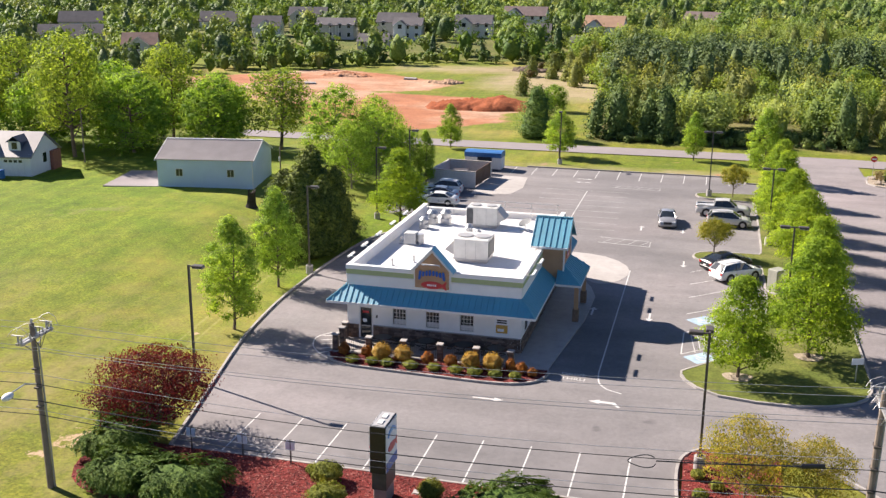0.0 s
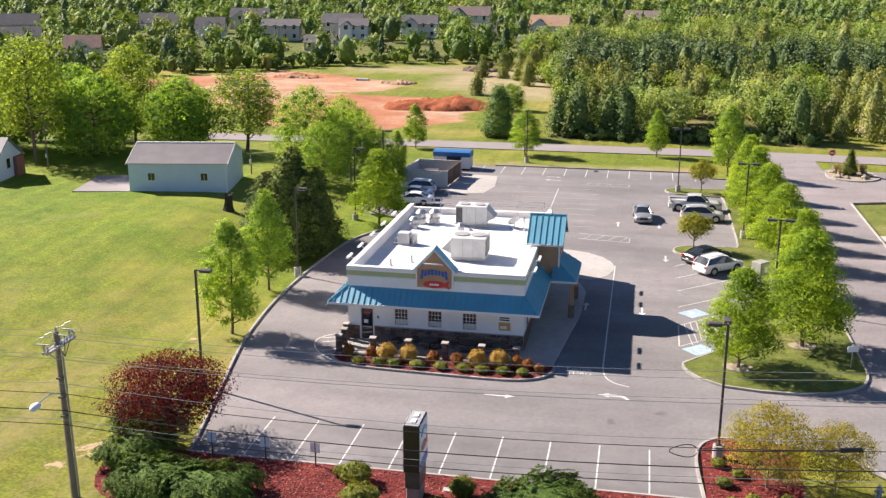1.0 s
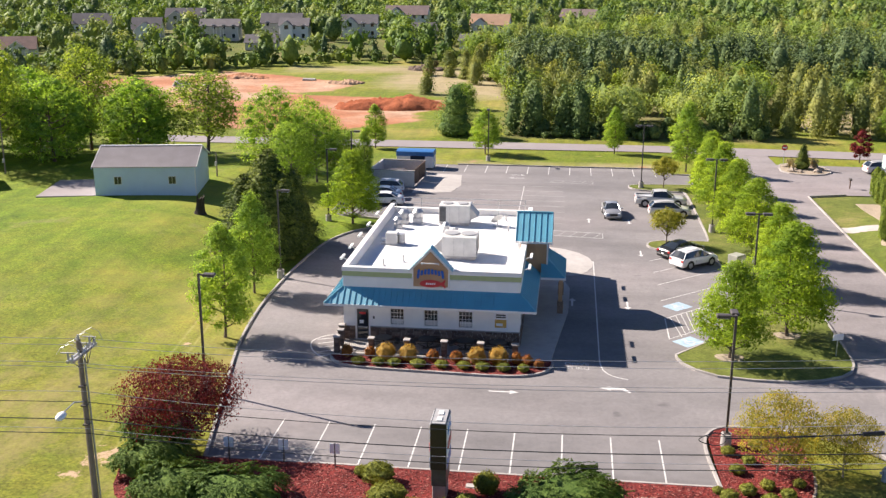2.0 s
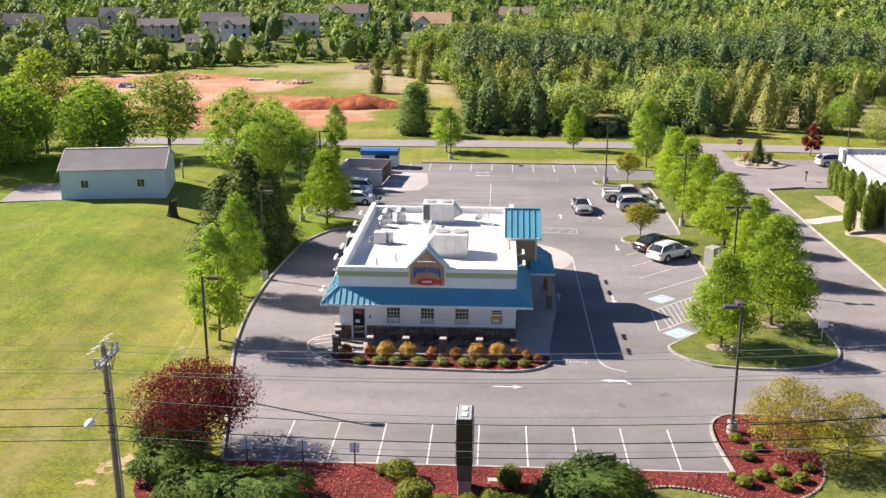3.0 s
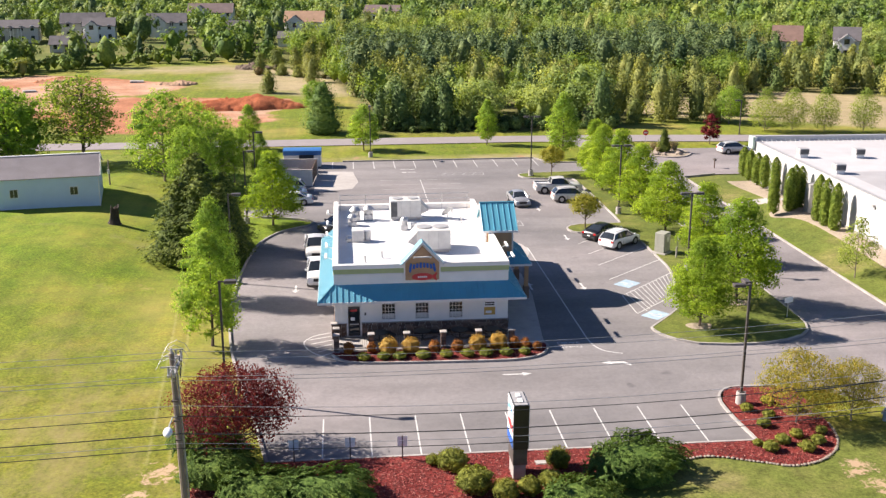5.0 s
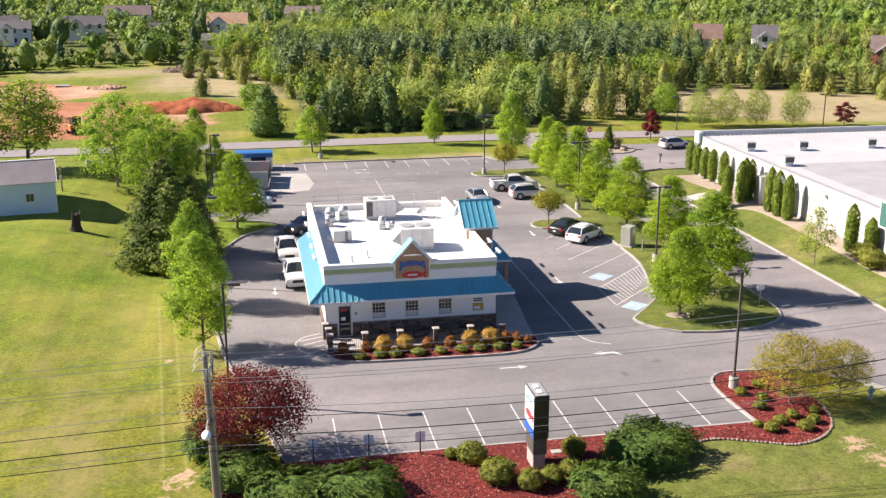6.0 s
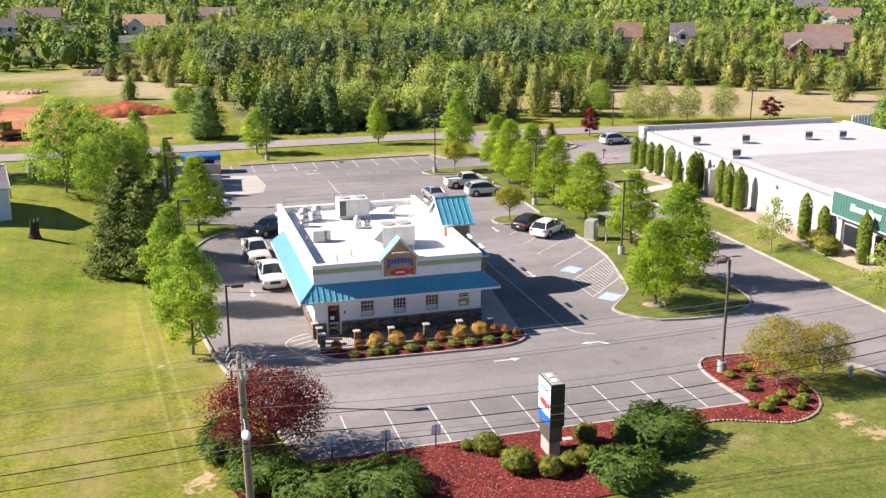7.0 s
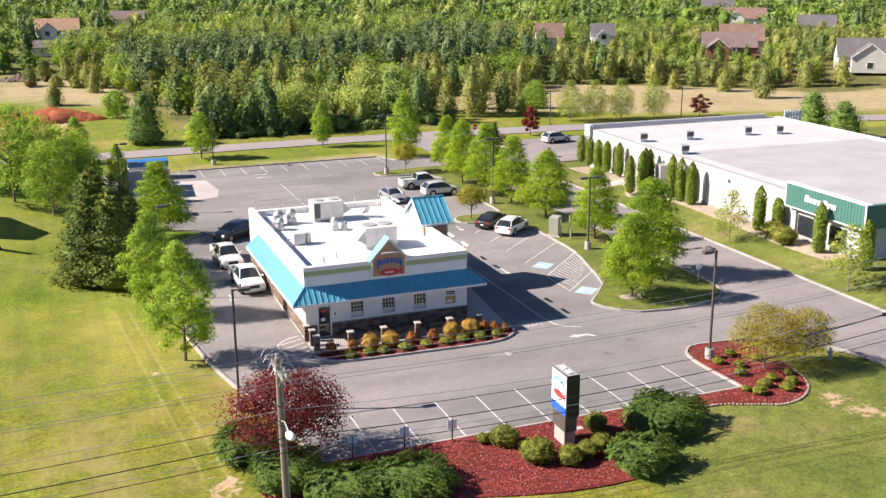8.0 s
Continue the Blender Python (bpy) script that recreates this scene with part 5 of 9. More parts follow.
# ---- patio fence, tables ----
fence = thing("patio_fence", pose(0, 0, 0), "black metal patio fence between stone piers", "fence")
PIERS = [(-23.15, 62.95), (-20.7, 62.95), (-18.2, 62.95), (-15.62, 62.95), (-13.1, 62.95), (-10.75, 62.95), (-23.15, 64.3), (-23.3, 65.35)]
for x, y in PIERS:
    pr = part("pier", bbox(x - 0.18, x + 0.18, y - 0.1, y + 0.18, 0.15, 1.27), STONE_M, fence, "brown stone pier with pale cap")
    fc = part("stone_facing", ledge(-0.19, 0.19, 0.151, 1.28, Matrix.Translation((x, y - 0.1, 0))), STONE_M, pr)
    fc["kind"] = "stuff"
    part("cap", bbox(x - 0.25, x + 0.25, y - 0.25, y + 0.25, 1.282, 1.37, bevel=0.03), KERB, pr)


def rail_panel(a, b):
    a, b = Vector((*a, 0)), Vector((*b, 0))
    d = b - a
    n = max(2, int(d.length / 0.13))
    top = part("top_rail", bt(a + Vector((0, 0, 1.08)), b + Vector((0, 0, 1.08)), 0.028, n=4), BLACK, fence)
    part("bottom_rail", bt(a + Vector((0, 0, 0.28)), b + Vector((0, 0, 0.28)), 0.025, n=4), BLACK, fence)
    for i in range(1, n):
        q = a + d * i / n
        part("picket", bt(q + Vector((0, 0, 0.28)), q + Vector((0, 0, 1.08)), 0.012, n=4), BLACK, top)


for i in range(5):
    rail_panel((PIERS[i][0] + 0.2, 62.98), (PIERS[i + 1][0] - 0.2, 62.98))
rail_panel((-23.15, 63.2), (-23.15, 64.1))
master = None
for x, y in ((-20.1, 64.3), (-17.0, 64.4), (-14.3, 64.4), (-12.0, 64.3)):
    if master is None:
        master = thing("patio_table", pose(x, y, 0.152), "dark metal mesh patio table with curved benches", "table", "patio tables")
        part("tabletop", bt((0, 0, 0.72), (0, 0, 0.76), 0.6, n=20), BLACK, master)
        part("pedestal", bt((0, 0, 0), (0, 0, 0.72), 0.05), BLACK, master)
        for k in range(3):
            a = 2 * math.pi * k / 3 + 0.3
            c = (1.0 * math.cos(a), 1.0 * math.sin(a))
            bm = bmesh.new()
            pts = arc(0, 0, 1.02, math.degrees(a) - 38, math.degrees(a) + 38, 8)
            s = strip(pts, 0.32, 0.44, 0.48)
            bench = part("bench", s, BLACK, master)
            bm.free()
            part("strut", bt((0.05 * math.cos(a), 0.05 * math.sin(a), 0.1), (c[0], c[1], 0.44), 0.025, n=5), BLACK, bench)
    else:
        copy_thing(master, pose(x, y, 0.152, 0, 0, 40 * x))

# ---- vegetation ----
def ico(level):
    bm = bmesh.new()
    bmesh.ops.create_icosphere(bm, subdivisions=level, radius=1.0)
    v = np.array([q.co[:] for q in bm.verts])
    f = np.array([[q.index for q in t.verts] for t in bm.faces])
    bm.free()
    return v, f


ICO = {1: ico(1), 2: ico(2), 3: ico(3)}


def inner_masses(cores, rng, level=2, rough=0.16):
    """Lumpy solid masses (centre, radii) that keep a crown from being seen through."""
    V, F = ICO[level]
    vs, fs, at = [], [], 0
    for c, r in cores:
        ph = rng.uniform(0, 6.28, 4)
        k = 1 + rough * np.sin(V[:, 0] * 4 + ph[0]) * np.sin(V[:, 1] * 5 + ph[1]) + rough * 0.7 * np.sin(V[:, 2] * 6 + ph[2] + V[:, 0] * 3)
        vs.append(V * k[:, None] * np.asarray(r) + np.asarray(c))
        fs.append(F + at)
        at += len(V)
    return np.concatenate(vs), np.concatenate(fs)


def leaf_mesh(name, c, n, size, mat, rng, aspect=0.6, along=None, cores=None, level=2, core_mat=None, ruffle=0.38, solid=None):
    """Leaf clumps: one small bent leaf shape at each place c, facing roughly along n; cores: added solid lumps inside
    that block light and view.
    """
    k = len(c)
    n = n + rng.normal(0, ruffle, (k, 3))
    n /= np.linalg.norm(n, axis=1, keepdims=True) + 1e-9
    r = rng.normal(0, 1, (k, 3)) if along is None else along + rng.normal(0, 0.25, (k, 3))
    u = r - n * (r * n).sum(1, keepdims=True)
    u /= np.linalg.norm(u, axis=1, keepdims=True) + 1e-9
    v = np.cross(n, u)
    s = (size * rng.uniform(0.6, 1.35, k))[:, None]
    fold = n * s * rng.uniform(0.05, 0.3, k)[:, None]
    tip, tail = c + u * s - fold, c - u * s - fold * 0.5
    left, right = c + v * s * aspect, c - v * s * aspect
    verts = np.stack([tail, right, tip, left], 1).reshape(-1, 3)
    loops = np.arange(4 * k)
    starts = np.arange(0, 4 * k, 4)
    if cores or solid:
        cv, cf = solid or inner_masses(cores, rng, level, 0.22)
        loops = np.concatenate([loops, (cf + 4 * k).ravel()])
        starts = np.concatenate([starts, 4 * k + np.arange(0, 3 * len(cf), 3)])
        verts = np.concatenate([verts, cv])
    me = bpy.data.meshes.new(name)
    me.vertices.add(len(verts))
    me.vertices.foreach_set("co", verts.ravel())
    me.loops.add(len(loops))
    me.loops.foreach_set("vertex_index", loops)
    me.polygons.add(len(starts))
    me.polygons.foreach_set("loop_start", starts)
    me.update(calc_edges=True)
    me.materials.append(mat)
    if cores and core_mat:
        me.materials.append(core_mat)
        idx = np.zeros(len(starts), dtype=np.int32)
        idx[k:] = 1
        me.polygons.foreach_set("material_index", idx)
    return me


def ball(rng, k):
    d = rng.normal(0, 1, (k, 3))
    return d / np.linalg.norm(d, axis=1, keepdims=True)


def crown_lobes(rng, h, w, base, shape, lobes):
    """Centres and radii of the leaf masses that make up a crown of that outline."""
    out = []
    for i in range(lobes):
        f = (i + rng.uniform(0.1, 0.9)) / lobes
        if shape == "cone":
            rad = (1 - f) ** 0.75 * min(1.0, 0.45 + f * 4)
        elif shape == "pyramid":
            rad = 1.12 * (1 - f) ** 0.5 * min(1.0, 0.62 + f * 2.6)
        elif shape == "oval":
            rad = math.sin(math.pi * min(1.0, 0.14 + 0.86 * f ** 0.85)) ** 0.7
        else:
            rad = math.sqrt(max(0.05, 1 - (2 * f - 0.85) ** 2 / 1.45))
        a = i * 2.399 + rng.uniform(-0.4, 0.4)
        r = rad * w / 2 * 1.12
        lr = max(0.15 * w, 0.36 * r) * rng.uniform(0.7, 1.25)
        q = max(0.0, r - lr * 0.75) * rng.uniform(0.65, 1.12)
        out.append((np.array([q * math.cos(a), q * math.sin(a), base + (h - base - lr * 0.5) * f + lr * 0.35]), lr))
    return out


def crown_points(rng, lobes, per, flat=0.66, up=0.32):
    """Leaves lie on the upper outside of each leaf mass, so that gaps and shade stay between the masses."""
    cs, ns = [], []
    mid = np.mean([c for c, r in lobes], 0)
    tot = sum(r * r for c, r in lobes)
    for c, r in lobes:
        k = max(6, int(per * len(lobes) * r * r / tot))
        d = ball(rng, k)
        d[:, 2] = d[:, 2] * 0.85 + up
        d /= np.linalg.norm(d, axis=1, keepdims=True)
        ph = rng.uniform(0, 6.28, 3)
        bump = 1 + 0.22 * np.sin(d[:, 0] * 5 + ph[0]) * np.sin(d[:, 1] * 5 + ph[1]) + 0.12 * np.sin(d[:, 2] * 9 + ph[2])
        rad = (r * bump * rng.uniform(0.78, 1.12, k))[:, None]
        p = c + d * rad * np.array([1, 1, flat])
        o = p - mid
        o /= np.linalg.norm(o, axis=1, keepdims=True) + 1e-9
        cs.append(p)
        ns.append(d * 0.9 + o * 0.3 + np.array([0, 0, 0.15]))
    return np.concatenate(cs), np.concatenate(ns)


def trunk_mesh(rng, h, lobes, base, r, limbs):
    bm = bmesh.new()
    bend = rng.uniform(-0.03, 0.03, 2) * h
    pts = [(0, 0, -0.15), (bend[0] * 0.3, bend[1] * 0.3, base * 0.6), (bend[0] * 0.6, bend[1] * 0.6, base + (h - base) * 0.3), (bend[0], bend[1], base + (h - base) * 0.8)]
    tubes(bm, pts, r, r * 0.25, 7)
    for c, lr in sorted(lobes, key=lambda q: -q[1])[:limbs]:
        z = max(base * 0.6, c[2] - rng.uniform(0.35, 0.6) * math.hypot(c[0], c[1]) - 0.4)
        f = min(0.95, z / h)
        st = Vector((bend[0] * f, bend[1] * f, z))
        e = Vector(c)
        m = st.lerp(e, 0.5) + Vector((0, 0, -0.08 * (e - st).length))
        tubes(bm, [st, m, e], r * 0.42, r * 0.1, 5)
        for j in range(2):
            tubes(bm, [m, m.lerp(e, 0.6) + Vector(ball(rng, 1)[0]) * lr * 0.8], r * 0.2, r * 0.06, 4)
    return bm




def unit_crown(rng, kind, clumps, per):
    """Leaf places and facings of one crown of height 1 and width 1: many small sprays with gaps between them."""
    c, n = [], []
    lobes = ball(rng, 9)
    lobes[:, 2] = np.abs(lobes[:, 2]) * 0.9 - 0.15
    for i in range(clumps):
        a = rng.uniform(0, 2 * math.pi)
        if kind == "cedar":
            f = rng.uniform(0, 1) ** 1.15
            rad = min(1.0, (1.02 - f) ** 0.62 * 1.15) * min(1.0, 0.6 + 2.2 * f) * 0.5 * rng.uniform(0.62, 1.05)
            q = np.array([rad * math.cos(a), rad * math.sin(a), 0.03 + 0.95 * f])
            out = np.array([math.cos(a), math.sin(a), 0.45])
            sx, sz = 0.085, 0.055
        elif kind == "pine":
            f = rng.uniform(0, 1)
            rad = math.sqrt(max(0.04, 1 - (1.7 * f - 0.75) ** 2)) * 0.46 * rng.uniform(0.35, 1.12)
            q = np.array([rad * math.cos(a), rad * math.sin(a), 0.26 + 0.72 * f])
            out = np.array([0.5 * math.cos(a), 0.5 * math.sin(a), 0.9])
            sx, sz = 0.12, 0.028
        else:
            l = lobes[rng.integers(0, len(lobes))]
            d = ball(rng, 1)[0]
            d[2] = d[2] * 0.8 + 0.3
            q = np.array([l[0] * 0.27, l[1] * 0.27, 0.46 + 0.28 * l[2]]) + d * np.array([0.26, 0.26, 0.23]) * rng.uniform(0.45, 1.1)
            q[2] = max(0.05, q[2])
            out = d + np.array([0, 0, 0.25])
            sx, sz = 0.085, 0.05
        k = max(3, int(per * rng.uniform(0.7, 1.3)))
        g = rng.normal(0, 1, (k, 3)) * np.array([sx, sx, sz])
        c.append(q + g)
        n.append(out / np.linalg.norm(out) + g * 3.0)
    return np.concatenate(c), np.concatenate(n)


TREES = {}


def tree_master(kind, seed):
    """Trees of unit width 1 x height 1 are not wanted: masters have true size and are scaled a little by the copies."""
    rng = np.random.default_rng(seed)
    spec = dict(tulip=(8.0, 4.3, 0.9, "oval", 42, 330, 0.078, L_TULIP, BARK, 0.13, 14), maple=(7.5, 5.4, 0.9, "pyramid", 60, 300, 0.078, L_MAPLE, BARK, 0.14, 16), light=(9.0, 7.5, 1.2, "round", 42, 270, 0.10, L_LIGHT, BARK_PALE, 0.18, 18),
                sparse=(13.0, 7.5, 3.0, "round", 46, 190, 0.15, L_YELLOW, BARK, 0.24, 34), broad=(11.5, 10.5, 0.4, "round", 44, 230, 0.17, L_BROAD, BARK, 0.28, 20), dense=(8.2, 5.8, 0.4, "oval", 30, 225, 0.15, L_DENSE, BARK, 0.16, 8),
                plum=(5.0, 7.2, 1.4, "round", 70, 215, 0.074, L_PLUM, BARK, 0.12, 40), crape=(4.3, 5.2, 0.9, "round", 40, 270, 0.060, L_OLIVE, BARK_PALE, 0.08, 22), young=(5.3, 3.3, 1.0, "oval", 26, 90, 0.085, L_PALE, BARK_PALE, 0.06, 16),
                ornament=(3.0, 3.6, 1.3, "round", 30, 200, 0.06, L_ORNAMENT, BARK, 0.08, 14), wispy=(6.4, 4.8, 0.35, "oval", 60, 120, 0.075, L_PALE, BARK_PALE, 0.06, 26), redleaf=(4.0, 2.9, 0.6, "oval", 18, 110, 0.10, L_PLUM, BARK, 0.08, 6))[kind]
    h, w, base, shape, nl, per, leaf, lm, bark, r, limbs = spec
    lobes = crown_lobes(rng, h, w, base, shape, nl)
    names = dict(tulip=("bright green upright young tree on the lawn", "tree"), maple=("full green maple tree on mown grass", "tree"), light=("loose pale-green spreading tree", "tree"),
                 sparse=("tall thinly leafed tree with bare limbs", "tree"), broad=("broad leafy green tree", "tree"), dense=("dense dark green rounded tree", "tree"), plum=("dark red-leaved plum tree beside the lot", "tree"),
                 crape=("low olive and orange tinged tree in mulch", "tree"), young=("slender young pale-green tree", "tree"), ornament=("small round ornamental tree in a lot island", "tree"), wispy=("pale wispy young tree in dry grass", "tree"), redleaf=("small dark red-leaved tree", "tree"))[kind]
    t = thing(kind + "_tree", pose(0, 0, 0), names[0], names[1])
    part("trunk", trunk_mesh(rng, h, lobes, base, r, limbs), bark, t)
    if kind == "dense":
        c, n = unit_crown(rng, "cedar", 300, 15)
        ob = new("crown", leaf_mesh("crown", c * np.array([w, w, h]), n, 0.13, lm, rng, cores=[((0, 0, h * (0.16 + 0.17 * i)), (w * (0.38 - 0.055 * i), w * (0.38 - 0.055 * i), h * 0.17)) for i in range(5)], level=2))
        ob.parent = t
        return t, h, w
    c, n = crown_points(rng, lobes, per, 0.34 if kind == "plum" else (0.42 if kind in ("maple", "crape") else 0.66))
    solid = dict(broad=0.42, tulip=0.42, maple=0.3, light=0.3, redleaf=0.7, ornament=0.4).get(kind, 0.0)
    ob = new("crown", leaf_mesh("crown", c, n, leaf, lm, rng, cores=[(q, (lr * solid, lr * solid, lr * solid * 0.62)) for q, lr in lobes] if solid else None, level=1))
    ob.parent = t
    return t, h, w


def spruce_master(seed, h=9.5, w=5.8):
    rng = np.random.default_rng(seed)
    t = thing("evergreen_tree", pose(0, 0, 0), "dense dark evergreen tree with drooping boughs", "tree")
    part("trunk", bt((0, 0, -0.15), (0, 0, h * 0.95), 0.17, 0.03, n=7), BARK, t)
    c, n, al = [], [], []
    layers = 17
    for i in range(layers):
        f = (i + 0.5) / layers
        R = w / 2 * 1.12 * (1 - f) ** 0.55 * rng.uniform(0.88, 1.08)
        for b in range(int(13 - 7 * f)):
            a = b * 2 * math.pi / int(13 - 7 * f) + i * 0.7 + rng.uniform(-0.25, 0.25)
            L = R * rng.uniform(0.75, 1.12)
            k = int(18 + 48 * L / (w / 2))
            s = rng.uniform(0.25, 1.0, k) ** 0.7
            d = np.array([math.cos(a), math.sin(a), 0])
            side = np.array([-d[1], d[0], 0])
            z = 0.15 + h * 0.94 * f + 0.55 * np.sin(s * 2.0) * (L / 2.5) - 0.25 * s * s * (L / 2.5)
            p = d * (s * L)[:, None] + side * (rng.normal(0, 0.26, k) * (0.4 + 0.8 * s) * (L / 2 + 0.2))[:, None]
            p[:, 2] = z + rng.normal(0, 0.07, k)
            c.append(p)
            n.append(np.tile(d * 0.5 + np.array([0, 0, 0.8]), (k, 1)))
            al.append(np.tile(d + np.array([0, 0, -0.35]), (k, 1)))
    ob = new("crown", leaf_mesh("crown", np.concatenate(c), np.concatenate(n), 0.13, L_SPRUCE, rng, 0.5, np.concatenate(al), [((0, 0, h * (0.12 + 0.16 * i)), (w * 0.40 * (1 - 0.17 * i), w * 0.40 * (1 - 0.17 * i), h * 0.16)) for i in range(5)]))
    ob.parent = t
    return t, h, w


def column_master(seed, h=4.6, w=1.35):
    rng = np.random.default_rng(seed)
    t = thing("arborvitae", pose(0, 0, 0), "narrow columnar green arborvitae beside a white wall", "shrub", "arborvitae row")
    part("trunk", bt((0, 0, -0.1), (0, 0, h * 0.8), 0.07, 0.02, n=6), BARK, t)
    k = 2200
    f = rng.uniform(0, 1, k)
    a = rng.uniform(0, 2 * math.pi, k)
    R = w / 2 * np.minimum(1, (f * 6 + 0.55)) * np.minimum(1, ((1 - f) * 4.4)) ** 0.6 * rng.uniform(0.75, 1.05, k)
    d = np.stack([np.cos(a), np.sin(a), np.zeros(k)], 1)
    c = d * R[:, None]
    c[:, 2] = 0.05 + f * h
    al = np.tile([0, 0, 1.0], (k, 1)) + d * 0.35
    ob = new("crown", leaf_mesh("crown", c, d + np.array([0, 0, 0.25]), 0.11, L_ARB, rng, 0.4, al, [((0, 0, h * 0.43), (w * 0.40, w * 0.40, h * 0.42))], 3))
    ob.parent = t
    return t, h, w


def placed(key, make, variants, x, y, h, w, z=None, label=""):
    """Puts a tree of that kind at a place, scaled to its height and width; masters stand at their first place."""
    i = (TREES.get((key, "n"), 0)) % variants
    TREES[(key, "n")] = TREES.get((key, "n"), 0) + 1
    z = gz(x, y) if z is None else z
    first = (key, i) not in TREES
    if first:
        TREES[(key, i)] = make(11 + i * 7 + len(key))
    t, mh, mw = TREES[(key, i)]
    m = pose(x, y, z, 0, 0, (x * 37 + y * 61) % 360) @ Matrix.Diagonal((w / mw, w / mw, h / mh, 1))
    if first:
        t.matrix_basis = m
    else:
        t0 = t.scale.copy()
        t.scale = (1, 1, 1)
        keep = t.matrix_basis.copy()
        t = copy_thing(t, m)
        TREES[(key, i)][0].scale = t0
    if label:
        t["label"] = label
    return t


def tree(kind, x, y, h, w, z=None, label="", variants=2):
    if kind == "spruce":
        return placed("spruce", spruce_master, 2, x, y, h, w, z, label)
    if kind == "column":
        return placed("column", column_master, 2, x, y, h, w, z, label)
    return placed(kind, lambda s: tree_master(kind, s), variants, x, y, h, w, z, label)


# trees beside the lot
tree("tulip", -32.0, 65.2, 8.5, 4.5)
tree("tulip", -33.0, 75.6, 8.3, 4.1)
tree("tulip", -32.3, 118.4, 6.9, 2.5, label="slim upright green tree beside the bin enclosure")
for x, y, h, w in ((-37.0, 86.6, 8.0, 6.6), (-35.0, 85.4, 8.8, 6.8), (-33.4, 87.2, 7.6, 4.8), (-33.6, 91.0, 7.8, 5.2), (-36.2, 91.4, 9.6, 7.2)):
    tree("spruce", x, y, h, w)
tree("maple", -29.8, 99.6, 7.6, 5.8, label="bright green tree at the tip of the lawn", variants=3)
for x, y, h, w in ((3.9, 65.4, 6.9, 5.0), (8.7, 70.4, 8.4, 6.2), (10.2, 82.6, 7.1, 4.9), (9.8, 92.6, 7.2, 5.6), (9.2, 100.0, 7.6, 5.0), (8.6, 106.0, 8.2, 5.2), (8.3, 112.6, 7.8, 4.8), (9.2, 120.2, 7.2, 4.4)):
    tree("maple", x, y, h, w, 0.13, variants=3)
tree("tulip", 7.8, 133.0, 9.0, 4.6, label="upright bright green tree beside the road")
tree("ornament", 2.1, 95.0, 3.4, 3.2, 0.13)
tree("ornament", 4.0, 121.8, 3.6, 3.1, 0.13)
for x, y, h, w in ((-35.9, 144.6, 6.4, 3.5), (-19.4, 142.2, 6.4, 4.6), (-1.1, 145.0, 6.7, 3.2)):
    tree("tulip", x, y, h, w, label="bright green young tree on the road verge")
tree("dense", -25.5, 158.4, 7.8, 6.8), tree("broad", -27.4, 189.0, 4.9, 5.0, variants=3)
for x, y, h, w in ((-43.6, 117.6, 10.6, 7.8), (-41.0, 125.4, 9.0, 6.8), (-38.2, 118.4, 8.8, 7.0), (-39.6, 112.0, 8.0, 5.6), (-35.8, 121.0, 6.6, 4.6)):
    tree("light", x, y, h, w, variants=3)
for x, y, h, w in ((-78.0, 114.0, 15.4, 9.5), (-72.8, 130.0, 13.6, 8.0), (-55.4, 127.7, 10.8, 9.4), (-93.0, 124.0, 14.0, 9.0)):
    tree("sparse", x, y, h, w)
for x, y, h, w in ((-72.4, 119.0, 10.2, 10.6), (-63.4, 125.0, 9.4, 9.8), (-86.0, 120.0, 10.2, 10.0), (-79.0, 126.0, 11.0, 10.0), (-97.0, 117.0, 11.0, 10.5), (-68.0, 134.0, 9.8, 9.0), (-104.0, 130.0, 12.0, 11.0), (-90.0, 134.0, 11.0, 10.0), (-80.0, 140.0, 9.0, 9.0)):
    tree("broad", x, y, h, w, variants=3)
tree("young", 21.6, 76.4, 5.3, 3.2), tree("young", 21.5, 60.2, 5.8, 4.0)
for x, y in ((45.2, 153.6), (49.6, 153.0), (54.6, 152.4), (60.8, 151.4)):
    tree("wispy", x, y, 6.8, 5.0)
tree("light", 42.3, 161.5, 6.2, 4.8, variants=3), tree("redleaf", 32.2, 142.6, 4.4, 3.2), tree("redleaf", 69.0, 149.6, 3.8, 3.8)
tree("spruce", 23.4, 136.8, 3.6, 2.2, 0.13, label="small conifer in a gravel island")
tree("dense", 72.6, 125.0, 6.8, 6.4), tree("dense", 75.2, 121.0, 5.6, 7.0)
tree("plum", -28.6, 47.9, 4.9, 6.6)
tree("crape", 4.0, 48.7, 4.4, 4.5, 0.12), tree("crape", 7.4, 48.7, 3.8, 3.4, 0.12)
for x, y, h in ((27.2, 116.6, 3.5), (26.9, 113.8, 3.6), (26.8, 111.4, 3.7), (26.9, 109.4, 3.8), (26.8, 106.2, 4.1), (22.8, 97.0, 4.3), (24.7, 97.5, 4.6), (25.5, 98.2, 4.8), (26.5, 98.8, 4.5), (25.8, 93.0, 4.8), (25.7, 91.1, 4.8), (25.8, 89.2, 4.7), (25.4, 77.0, 4.5), (26.2, 75.2, 3.6), (25.4, 68.4, 4.6), (25.4, 62.6, 4.4)):
    tree("column", x, y, h, 1.26, 0.80)


